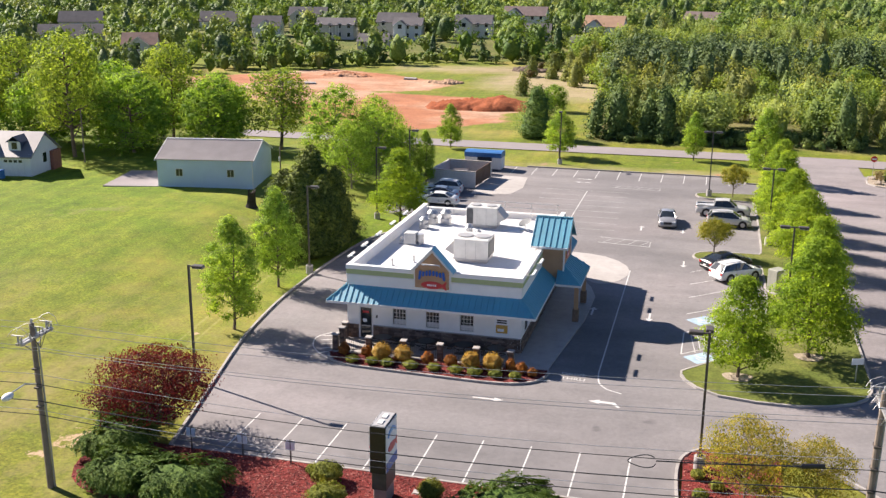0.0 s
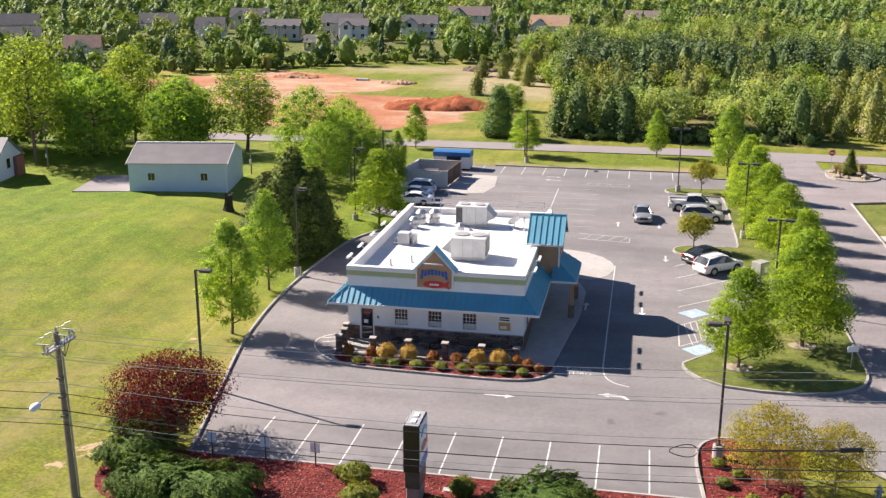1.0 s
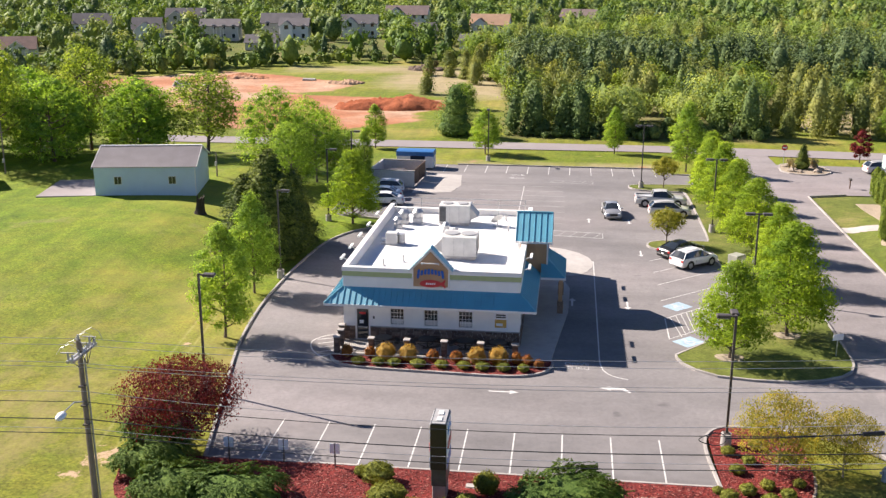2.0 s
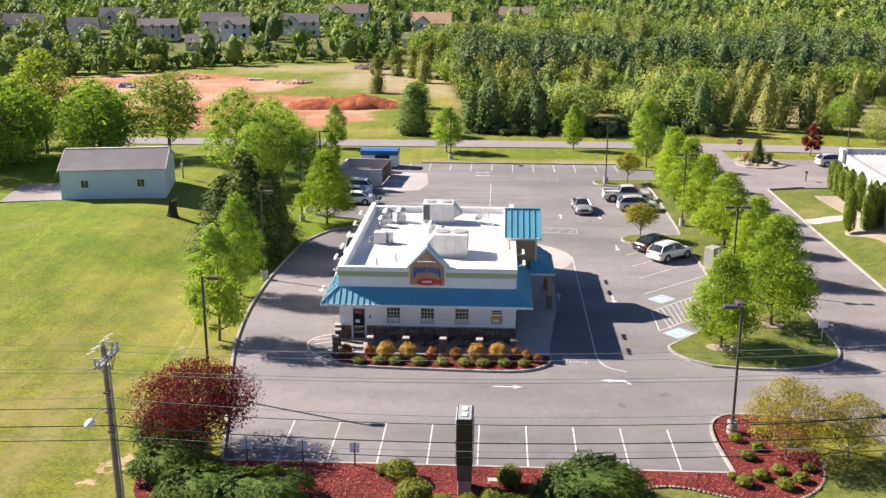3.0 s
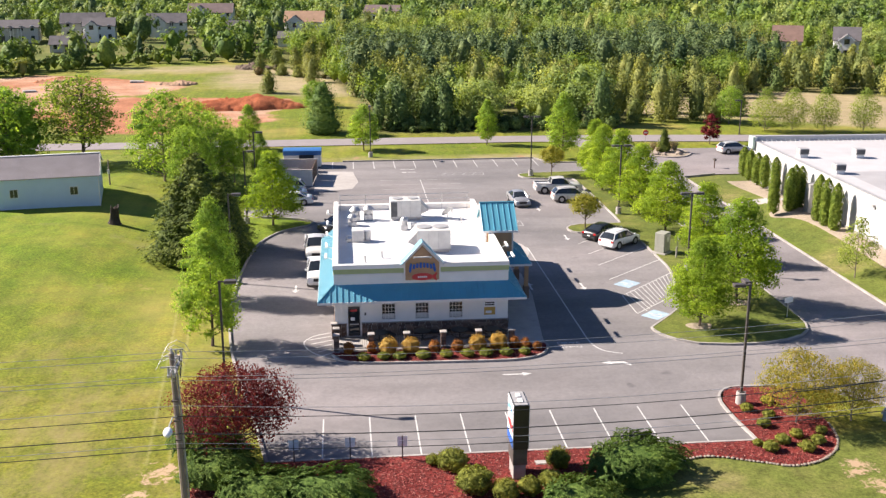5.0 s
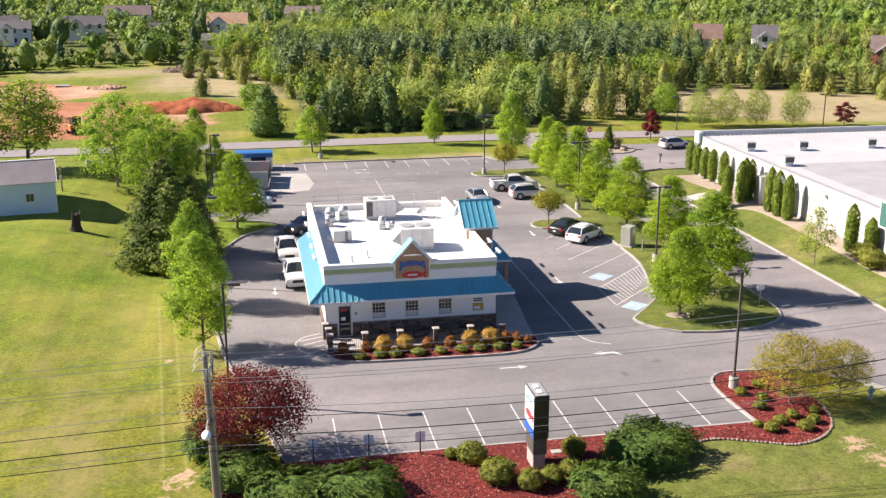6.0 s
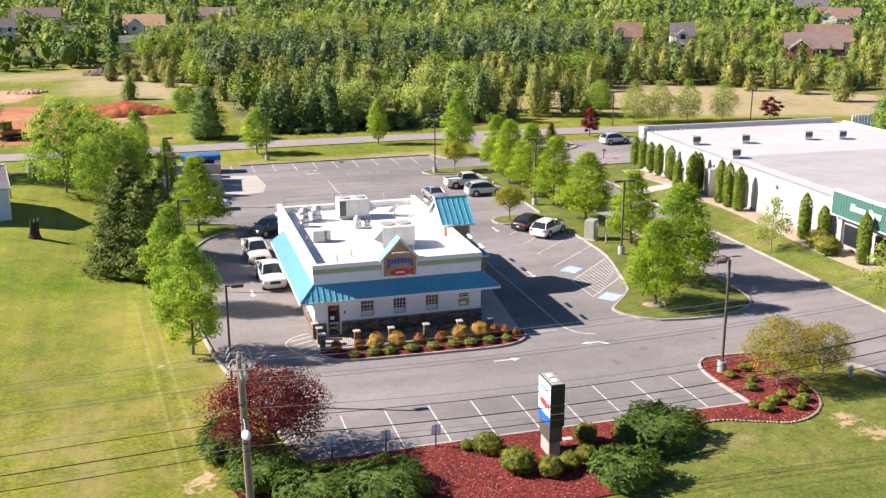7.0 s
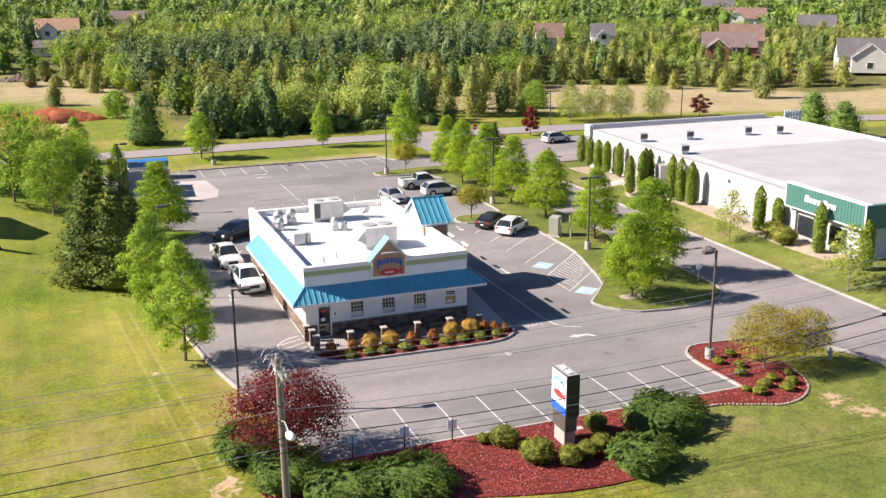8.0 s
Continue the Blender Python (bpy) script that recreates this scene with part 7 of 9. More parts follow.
# trees round the far houses and beyond them to the skyline
FIELD = [(-125, 214), (-112, 234), (-98, 250), (-82, 265), (-63, 272), (-45, 274), (-34, 272), (-24, 250), (-15, 205), (-13, 157), (-75, 157), (-75, 168), (-110, 190)]
mx, my = scatter(rng, [(-420, 150), (380, 150), (380, 520), (-420, 520)], 7.8, lambda x, y: camera_sector(x, y) & ~inside(x, y, FIELD) & ~inside(x, y, NEAR_WOOD) & ~inside(x, y, MEADOW) & (np.hypot(x, y) > 190) & (y > 168 - 0.25 * x) & (rng.uniform(0, 1, x.shape) < 0.74) & clear_of_houses(x, y))
tx, ty = scatter(rng, [(-122, 238), (-98, 252), (-82, 267), (-63, 274), (-34, 274), (-30, 284), (-64, 288), (-90, 278), (-128, 252)], 4.2, lambda x, y: (rng.uniform(0, 1, x.shape) < 0.8) & clear_of_houses(x, y, True))
low = np.concatenate([np.zeros(len(mx)), np.ones(len(tx))])
mx, my = np.concatenate([mx, tx]), np.concatenate([my, ty])
# only shrub heights where taller trees would hide a house from the camera
before = ~clear_of_houses(mx, my)
hh = np.where(low > 0, rng.uniform(2.4, 5.6, len(mx)), rng.uniform(5.0, 10.5, len(mx))) * (1 + 0.25 * sstep(my, 330, 450))
hh = np.where(before, rng.uniform(1.6, 2.8, len(mx)), hh)
ww = hh * rng.uniform(0.85, 1.25, len(mx))
sel = rng.choice(5, len(mx), p=(0.32, 0.20, 0.18, 0.18, 0.12))
for gi, (nm, mt, kd, lab) in enumerate((("far_green_trees", L_FAR, "round", "green trees round the far houses"), ("far_dark_trees", L_DARKWOOD, "round", "dark green trees round the far houses"), ("far_light_trees", L_FARLIGHT, "round", "pale spring trees round the far houses"),
                                        ("far_mixed_trees", L_BROADFAR, "round", "fresh green trees round the far houses"), ("far_conifers", L_PINE, "cedar", "dark conifers round the far houses"))):
    j = sel == gi
    wood(nm, list(zip(mx[j], my[j], hh[j], ww[j] * (0.6 if kd == "cedar" else 1.0))), mt, kd, 44, 4, 0.43, lab, 70 + gi, 0.56, 1)
fx, fy = scatter(rng, [(-900, 500), (1000, 300), (1400, 700), (900, 1500), (-900, 1500)], 15.5, lambda x, y: camera_sector(x, y) & (np.hypot(x, y) > 430) & (np.hypot(x, y) < 1150) & ((y > 515) | (x > 375)) & clear_of_houses(x, y))
hh = rng.uniform(8, 14, len(fx))
ww = hh * rng.uniform(0.95, 1.4, len(fx))
sel = rng.choice(3, len(fx), p=(0.42, 0.36, 0.22))
for gi, (nm, mt, lab) in enumerate((("hill_trees", L_FAR, "green trees on the distant slopes"), ("pale_hill_trees", L_FARLIGHT, "pale spring trees on the distant slopes"), ("dark_hill_trees", L_DARKWOOD, "dark trees on the distant slopes"))):
    j = sel == gi
    wood(nm, list(zip(fx[j], fy[j], hh[j], ww[j])), mt, "round", 11, 3, 1.15, lab, 90 + gi, 0.8, 1)

# ---- the white store beside the side road ----
ROOF_GREY = plain("grey_roof_membrane", (0.35, 0.34, 0.345), 0.7, vary=0.10, scale=0.3)
STORE_ROOF = plain("store_roof_membrane", (0.44, 0.43, 0.435), 0.7, vary=0.08, scale=0.3)
STORE_WALL = plain("store_white_wall", (0.48, 0.47, 0.465), 0.7, vary=0.05, scale=0.5)
PALE_GREEN = plain("pale_green_paint", (0.46, 0.56, 0.50), 0.6, vary=0.08)
store = thing("store", pose(27.0, 76.0, 0, 0, 0, -1.5) @ pose(-27.0, -76.0, 0), "long low white store building with flat pale roof", "store")
SX0, SX1, SY0, SY1, SG, SH = 27.0, 57.0, 64.8, 116.6, 0.75, 5.15
part("wall", bbox(SX0, SX0 + 0.3, SY0 + 0.301, SY1 - 0.301, SG - 0.8, SH), STORE_WALL, store)
part("wall", bbox(SX1 - 0.3, SX1, SY0 + 0.301, SY1 - 0.301, SG - 0.8, SH), STORE_WALL, store)
part("wall", bbox(SX0, SX1, SY1 - 0.3, SY1, SG - 0.8, SH), STORE_WALL, store)
part("wall", bbox(SX0, SX1, SY0, SY0 + 0.3, SG - 0.8, SH), STORE_WALL, store)
part("roof", bbox(SX0 + 0.302, SX1 - 0.302, SY0 + 0.302, SY1 - 0.302, SH - 0.4, SH - 0.10), STORE_ROOF, store, "pale flat membrane roof")
part("roof_patch", bbox(29.5, 55.5, 66.0, 97.0, SH - 0.098, SH - 0.09), ROOF_GREY, store, "greyer patch of roof membrane")
part("edge_cap", bbox(SX0 - 0.06, SX0 + 0.36, SY0, SY1 - 0.4, SH + 0.002, SH + 0.07), GREY_METAL, store)
part("edge_cap", bbox(SX1 - 0.36, SX1 + 0.06, SY0, SY1 - 0.4, SH + 0.002, SH + 0.10), TRIM, store)
part("parapet", bbox(SX0 - 0.15, SX1 - 2.0, SY1 - 0.28, SY1 + 0.05, SH + 0.003, 5.70), STORE_WALL, store)
part("parapet_end", bbox(SX0 - 0.45, SX0 - 0.152, SY1 - 1.3, SY1 + 0.1, 4.3, 5.72), PALE_GREEN, store)
part("parapet_end", bbox(SX0 - 0.149, SX0 + 0.1, SY1 - 1.3, SY1 - 0.282, SH + 0.075, 5.68), TRIM, store)
for i in range(44):
    x = SX0 + 1.0 + i * 0.6
    part("brace", bt((x, SY1 - 0.3, 5.28), (x, SY1 - 0.78, SH - 0.09), 0.03, n=5), TRIM, store)
# joints in the wall and a plinth
for y in np.arange(SY0 + 6.2, SY1 - 3, 6.2):
    part("wall_joint", bbox(SX0 - 0.025, SX0 - 0.002, y - 0.05, y + 0.05, SG, SH), TRIM, store)
part("plinth", bbox(SX0 - 0.06, SX0 - 0.003, SY0, SY1, SG - 0.1, SG + 0.35), KERB, store)
# sign band round the entrance corner
band = part("sign_band", bbox(SX0 - 0.62, SX0 - 0.07, SY0 - 0.6, 74.4, 3.95, 6.1), CANOPY_GREEN, store, "dark green ribbed sign band")
part("sign_band", bbox(SX0 - 0.62, SX0 + 16.0, SY0 - 1.1, SY0 - 0.602, 3.95, 6.1), CANOPY_GREEN, store)
for z in (3.85, 6.1):
    part("band_trim", bbox(SX0 - 0.70, SX0 - 0.05, SY0 - 1.18, 74.5, z + 0.001, z + 0.10), TRIM, band)
part("band_trim", bbox(SX0 - 0.68, SX0 - 0.58, 74.401, 74.5, 3.96, 6.09), TRIM, band)
part("band_trim", bbox(SX0 - 0.68, SX0 - 0.621, SY0 - 1.16, SY0 - 1.0, 3.96, 6.09), TRIM, band)
for y in np.arange(SY0 - 0.4, 74.3, 0.4):
    part("rib", bbox(SX0 - 0.645, SX0 - 0.621, y - 0.03, y + 0.03, 3.97, 6.08), CANOPY_GREEN, band)
for i, (y, w) in enumerate(((71.45, 0.52), (70.95, 0.3), (70.6, 0.14), (70.25, 0.3), (69.8, 0.32), (69.4, 0.2), (68.95, 0.46), (68.45, 0.3), (68.05, 0.28), (67.65, 0.32))):
    h, z0 = (0.62 if i in (0, 6) else 0.46), 4.85
    bm = bmesh.new()
    lean = 0.1
    zl, zh = (z0 + 0.18, z0 + 0.28) if i == 5 else (z0, z0 + h)
    vs = [bm.verts.new((x, y + k * w / 2 - lean * (z - z0) / 0.5, z)) for x in (SX0 - 0.72, SX0 - 0.646) for k, z in ((-1, zl), (1, zl), (1, zh), (-1, zh))]
    for q in ((0, 1, 2, 3), (7, 6, 5, 4), (0, 4, 5, 1), (1, 5, 6, 2), (2, 6, 7, 3), (3, 7, 4, 0)):
        bm.faces.new([vs[k] for k in q])
    bmesh.ops.recalc_face_normals(bm, faces=bm.faces)
    part("letter_bar", bm, SIGN_WHITE, band)
part("canopy_soffit", bbox(SX0 - 0.6, SX0 - 0.07, SY0 - 1.0, 74.3, 3.80, 3.849), TRIM, store)
for y in (73.6, 69.6):
    part("pilaster", bbox(SX0 - 0.25, SX0 - 0.062, y - 0.3, y + 0.3, SG, 3.79), STORE_WALL, store)
for y in (72.0, 67.6):
    w = part("window", bbox(SX0 - 0.05, SX0 - 0.004, y - 1.2, y + 1.2, SG + 0.5, 3.3), GREY_METAL, store, "store window in grey frame")
    part("pane", bbox(SX0 - 0.07, SX0 - 0.052, y - 1.12, y + 1.12, SG + 0.58, 3.22), GLASS, w)
part("service_box", bbox(SX0 - 1.3, SX0 - 0.07, 96.0, 97.2, SG, 3.9, bevel=0.03), GREY_METAL, store, "tall grey service enclosure")
part("wall_lamp", bbox(SX0 - 0.3, SX0 - 0.003, 84.4, 84.8, 4.2, 4.45), GREY_METAL, store)
for i, (x, y) in enumerate(((29.4, 105.4), (35.6, 104.6), (44.4, 104.6), (48.7, 103.8), (29.2, 96.2))):
    t = thing("roof_vent", pose(x, y, SH - 0.095), "grey box vent on the store roof", "roof vent", "store roof vents")
    part("kerb_box", bbox(-0.45, 0.45, -0.45, 0.45, 0, 0.35), MEMBRANE, t)
    part("body", bbox(-0.55, 0.55, -0.55, 0.55, 0.352, 1.05, bevel=0.04), GREY_METAL, t)
    part("louvre", bbox(-0.5, 0.5, -0.575, -0.552, 0.45, 0.95), GRILLE, t)
t = thing("roof_screen", pose(60.0, 114.5, 0.3), "white slatted equipment screen behind the store", "screen")
for i in range(6):
    part("slat", bbox(-1.5 + i * 0.5, -1.1 + i * 0.5, -0.05, 0.05, 0.0, 5.8), TRIM, t)
part("rail", bbox(-1.5, 1.4, 0.051, 0.12, 5.2, 5.4), TRIM, t)


# ---- houses ----
def house(x, y, turn, w, d, eave, ridge, wall, roof, label, wins=3, garage=False, z=None, porch=False, wing=0):
    """Gabled house: ridge along its own x; its front looks along its own -y."""
    z = gz(x, y) - 0.1 if z is None else z
    t = thing("house", pose(x, y, z, 0, 0, turn), label, "house", "houses beyond the field")
    part("wall", bbox(-w / 2, w / 2, -d / 2, d / 2, 0, eave), wall, t)
    for s in (-1, 1):
        bm = bmesh.new()
        v = [bm.verts.new((s * w / 2 + k, yy, zz)) for k in (0.0, -s * 0.2) for yy, zz in ((-d / 2, eave + 0.001), (d / 2, eave + 0.001), (0, ridge - 0.15))]
        bm.faces.new(v[:3]), bm.faces.new(v[3:])
        for i in range(3):
            bm.faces.new((v[i], v[(i + 1) % 3], v[3 + (i + 1) % 3], v[3 + i]))
        bmesh.ops.recalc_face_normals(bm, faces=bm.faces)
        part("gable", bm, wall, t)
    k = (ridge - eave) / (d / 2)
    for s in (-1, 1):
        bm = bmesh.new()
        q = [(-w / 2 - 0.35, s * (d / 2 + 0.4), eave - 0.4 * k), (w / 2 + 0.35, s * (d / 2 + 0.4), eave - 0.4 * k), (w / 2 + 0.35, 0, ridge), (-w / 2 - 0.35, 0, ridge)]
        slab(bm, q if s < 0 else q[::-1], 0.12)
        bmesh.ops.recalc_face_normals(bm, faces=bm.faces)
        part("roof", bm, roof, t)
    floors = 2 if eave > 4.2 else 1
    for f in range(floors):
        for i in range(wins):
            wx = -w / 2 + w * (i + 0.5) / wins
            zz = 0.9 + f * 2.7
            if f == 0 and garage and i == 0:
                g0 = part("garage_door", bbox(wx - 1.3, wx + 1.3, -d / 2 - 0.05, -d / 2 - 0.003, 0.05, 2.2), DARK_METAL, t)
                continue
            if f == 0 and i == wins // 2 and not garage:
                part("door", bbox(wx - 0.5, wx + 0.5, -d / 2 - 0.05, -d / 2 - 0.003, 0.05, 2.15), DARK_METAL, t)
                continue
            wd = part("window", bbox(wx - 0.6, wx + 0.6, -d / 2 - 0.06, -d / 2 - 0.003, zz - 0.08, zz + 1.4), TRIM, t)
            part("pane", bbox(wx - 0.5, wx + 0.5, -d / 2 - 0.07, -d / 2 - 0.062, zz, zz + 1.3), GLASS, wd)
    for s in (-1, 1):
        wd = part("window", bbox(s * w / 2 - 0.03, s * w / 2 + 0.03, -0.5, 0.5, eave - 1.5 if floors == 1 else 3.4, eave - 0.2 if floors == 1 else 4.7), TRIM, t)
        part("pane", bbox(s * w / 2 - 0.04, s * w / 2 + 0.04, -0.42, 0.42, eave - 1.42 if floors == 1 else 3.48, eave - 0.28 if floors == 1 else 4.62), GLASS, wd)
    if porch:
        part("porch_roof", bbox(-1.7, 1.7, -d / 2 - 1.6, -d / 2 - 0.05, eave - 0.35, eave - 0.1), roof, t)
        for px in (-1.5, -0.6, 0.6, 1.5):
            part("porch_post", bbox(px - 0.11, px + 0.11, -d / 2 - 1.5, -d / 2 - 1.28, 0, eave - 0.351), TRIM, t)
    if wing:
        wx, ww, wd = (-w * 0.22 if wing == 1 else 0.0), w * (0.42 if wing == 1 else 0.6), 2.4
        wr = eave + ww / 2 * 0.75
        front = -d / 2 - wd
        wall_ = part("wing", bbox(wx - ww / 2, wx + ww / 2, front, -d / 2 - 0.071, 0, eave), wall, t)
        bm = bmesh.new()
        v = [bm.verts.new((xx, yy, zz)) for yy in (front, front + 0.2) for xx, zz in ((wx - ww / 2, eave + 0.001), (wx + ww / 2, eave + 0.001), (wx, wr - 0.12))]
        bm.faces.new(v[:3]), bm.faces.new(v[3:][::-1])
        for i in range(3):
            bm.faces.new((v[i], v[(i + 1) % 3], v[3 + (i + 1) % 3], v[3 + i]))
        bmesh.ops.recalc_face_normals(bm, faces=bm.faces)
        part("gable", bm, wall, wall_)
        for s in (-1, 1):
            bm = bmesh.new()
            q = [(wx + s * (ww / 2 + 0.3), front - 0.3, eave - 0.22), (wx + s * (ww / 2 + 0.3), -d / 4, eave - 0.22), (wx, -d / 4, wr), (wx, front - 0.3, wr)]
            slab(bm, q if s > 0 else q[::-1], 0.12)
            bmesh.ops.recalc_face_normals(bm, faces=bm.faces)
            part("roof", bm, roof, t)
            bm = bmesh.new()
            slab(bm, [(wx + s * (ww / 2 + 0.32), front - 0.36, eave - 0.26), (wx, front - 0.36, wr - 0.02), (wx, front - 0.302, wr - 0.02), (wx + s * (ww / 2 + 0.32), front - 0.302, eave - 0.26)][::s], 0.22)
            bmesh.ops.recalc_face_normals(bm, faces=bm.faces)
            part("barge_board", bm, TRIM, t)
        for f in range(floors):
            gdoor = garage and f == 0
            fr = part("garage_door" if gdoor else "window", bbox(wx - (1.5 if gdoor else 0.75), wx + (1.5 if gdoor else 0.75), front - 0.06, front - 0.003, 0.05 if gdoor else 0.9 + f * 2.7, 2.2 if gdoor else 2.4 + f * 2.7), TRIM, t)
            if not gdoor:
                part("pane", bbox(wx - 0.62, wx + 0.62, front - 0.07, front - 0.062, 1.0 + f * 2.7, 2.3 + f * 2.7), GLASS, fr)
    return t


for x, y, turn, w, d, e, r, wall, roof, lab, wins, gar, por, wing, ahead in HOUSE_ROWS:
    house(x, y, turn, w, d, e, r, wall, roof, lab, wins, gar, porch=por, wing=wing)
house(-116, 168, 40, 26, 12, 4.0, 6.6, WALL_GREY, SHINGLE, "large low dark-roofed building behind trees", 4)

# white carriage house at the lawn's edge
t = house(-81.5, 103.6, 8, 12.0, 6.6, 2.6, 4.8, WALL_WHITE, GARAGE_ROOF, "white garage house with navy dormers on the lawn", 3, False, 1.95)
t["group"] = "garage house"
for x in (-3.6, 0.2, 3.9):
    dm = part("dormer", bbox(x - 0.75, x + 0.75, -2.70, -0.6, 2.9, 4.05), NAVY, t, "navy-sided dormer")
    part("front", bbox(x - 0.74, x + 0.74, -2.75, -2.702, 2.92, 4.0), WALL_WHITE, dm)
    part("pane", bbox(x - 0.32, x + 0.32, -2.79, -2.752, 3.1, 3.9), GLASS, dm)
    for s in (-1, 1):
        bm = bmesh.new()
        q = [(x + s * 0.95, -2.95, 3.95), (x + s * 0.95, -0.3, 3.95), (x, -0.3, 4.6), (x, -2.95, 4.6)]
        slab(bm, q if s > 0 else q[::-1], 0.08)
        bmesh.ops.recalc_face_normals(bm, faces=bm.faces)
        part("dormer_roof", bm, NAVY, dm)
gd = part("garage_door", bbox(2.6, 5.2, -3.40, -3.372, 0.05, 2.2), TRIM, t, "white panelled garage door")
for i in range(4):
    part("pane", bbox(2.78 + i * 0.6, 3.2 + i * 0.6, -3.42, -3.402, 1.65, 1.95), GLASS, gd)
part("lean_to", bbox(6.05, 6.45, 1.2, 3.2, 0, 2.3), BRICK_FAR, t, "red brick lean-to")
# flat black panel stands in for the shade inside a garage bay
part("open_bay", bbox(-0.8, 1.9, -3.40, -3.372, 0.05, 2.2), BLACK, t)
t = thing("wheelie_bin", pose(-77.6, 98.9, 2.0), "blue plastic wheelie bin beside the garage", "bin")
part("body", bbox(-0.35, 0.35, -0.4, 0.4, 0.05, 1.0, bevel=0.05), DUMP_BLUE, t)
part("lid", bbox(-0.38, 0.38, -0.44, 0.42, 1.002, 1.08, bevel=0.03), DUMP_BLUE, t)

# pale blue metal shed
t = thing("shed", pose(-53.78, 105.7, 1.88, 0, 0, 10.5), "pale blue metal shed with ribbed grey roof", "shed")
W2, D2 = 5.4, 4.3
part("wall", bbox(-W2, W2, -D2, D2, 0, 3.3), WALL_BLUE, t)
for s in (-1, 1):
    bm = bmesh.new()
    v = [bm.verts.new((s * W2 + k, yy, zz)) for k in (0.0, -s * 0.2) for yy, zz in ((-D2, 3.302), (D2, 3.302), (0, 4.75))]
    bm.faces.new(v[:3]), bm.faces.new(v[3:])
    for i in range(3):
        bm.faces.new((v[i], v[(i + 1) % 3], v[3 + (i + 1) % 3], v[3 + i]))
    bmesh.ops.recalc_face_normals(bm, faces=bm.faces)
    part("gable", bm, WALL_BLUE, t)
    bm = bmesh.new()
    q = [(-W2 - 0.15, s * (D2 + 0.2), 3.24), (W2 + 0.15, s * (D2 + 0.2), 3.24), (W2 + 0.15, 0, 4.82), (-W2 - 0.15, 0, 4.82)]
    slab(bm, q if s < 0 else q[::-1], 0.06)
    bmesh.ops.recalc_face_normals(bm, faces=bm.faces)
    rf = part("roof", bm, SHED_ROOF, t)
    for i in range(55):
        x = -W2 - 0.1 + i * (2 * W2 + 0.2) / 54
        bm = bmesh.new()
        q = [(x - 0.015, s * (D2 + 0.2), 3.262), (x + 0.015, s * (D2 + 0.2), 3.262), (x + 0.015, s * 0.02, 4.842), (x - 0.015, s * 0.02, 4.842)]
        slab(bm, q if s < 0 else q[::-1], 0.02)
        bmesh.ops.recalc_face_normals(bm, faces=bm.faces)
        part("rib", bm, SHED_ROOF, rf)
    bm = bmesh.new()
    for e in (W2 + 0.16, -W2 - 0.21):
        slab(bm, [(e, s * (D2 + 0.2), 3.25), (e + 0.05, s * (D2 + 0.2), 3.25), (e + 0.05, 0, 4.85), (e, 0, 4.85)], 0.2)
    bmesh.ops.recalc_face_normals(bm, faces=bm.faces)
    part("barge_board", bm, TRIM, t)
part("ridge_cap", bbox(-W2 - 0.2, W2 + 0.2, -0.14, 0.14, 4.80, 4.90, bevel=0.03), TRIM, t)
for i in range(48):
    x = -W2 + 0.1 + i * (2 * W2 - 0.2) / 47
    part("wall_rib", bbox(x - 0.02, x + 0.02, -D2 - 0.03, -D2 - 0.002, 0.02, 3.2), WALL_BLUE, t)
for x in (-2.9, 2.9):
    w = part("window", bbox(x - 0.42, x + 0.42, -D2 - 0.08, -D2 - 0.031, 1.3, 2.2), TRIM, t)
    part("pane", bbox(x - 0.36, x - 0.02, -D2 - 0.09, -D2 - 0.082, 1.36, 2.14), GLASS, w)
    part("pane", bbox(x + 0.02, x + 0.36, -D2 - 0.09, -D2 - 0.082, 1.36, 2.14), GLASS, w)
part("corner_trim", bbox(W2 - 0.08, W2 + 0.03, -D2 - 0.06, -D2 - 0.031, 0, 3.25), TRIM, t)

# ---- bin enclosure and container ----
t = thing("bin_enclosure", pose(-29.1, 119.0, 0.0, 0, 0, -4), "painted block bin enclosure with brown gates", "enclosure")
part("wall", bbox(-2.9, 2.9, 0, 0.22, 0, 1.95), BLOCK, t)
part("wall", bbox(-2.9, -2.68, 0.221, 7.0, 0, 1.95), BLOCK, t)
part("wall", bbox(-2.9, 2.9, 7.001, 7.2, 0, 1.95), BLOCK, t)
for i, (a, b) in enumerate(((0.25, 3.55), (3.65, 6.95))):
    gt = part("gate", bbox(2.72, 2.80, a, b, 0.12, 1.95), FENCE_BROWN, t, "brown slatted gate")
    for y in np.arange(a + 0.1, b, 0.2):
        part("slat", bbox(2.801, 2.83, y - 0.08, y + 0.08, 0.14, 1.93), FENCE_BROWN, gt)
for z, y0, y1, x0, x1 in ((1.952, -0.03, 0.25, -2.95, 2.95), (1.952, 6.97, 7.23, -2.95, 2.95)):
    part("coping", bbox(x0, x1, y0, y1, z, z + 0.06), KERB, t)
t = thing("dumpster", pose(-29.0, 122.6, 0.0), "dark steel dumpster inside the enclosure", "dumpster")
part("body", bbox(-1.0, 1.0, -0.8, 0.8, 0.1, 1.35, bevel=0.04), BLACK, t)
part("lid", bbox(-1.02, 1.02, -0.82, 0.82, 1.352, 1.42, bevel=0.02), DARK_METAL, t)
t = thing("storage_container", pose(-27.8, 131.4, 0.05, 0, 0, -1), "white storage container with blue roof", "container")
part("body", bbox(-2.45, 2.45, -1.15, 1.15, 0.1, 1.65, bevel=0.03), WALL_WHITE, t)
bm = bmesh.new()
loft_rows = [[(x, y, z) for y, z in ((-1.2, 1.652), (-1.2, 2.25), (-0.85, 2.38), (0.0, 2.44), (0.85, 2.38), (1.2, 2.25), (1.2, 1.652))] for x in (-2.5, 2.5)]
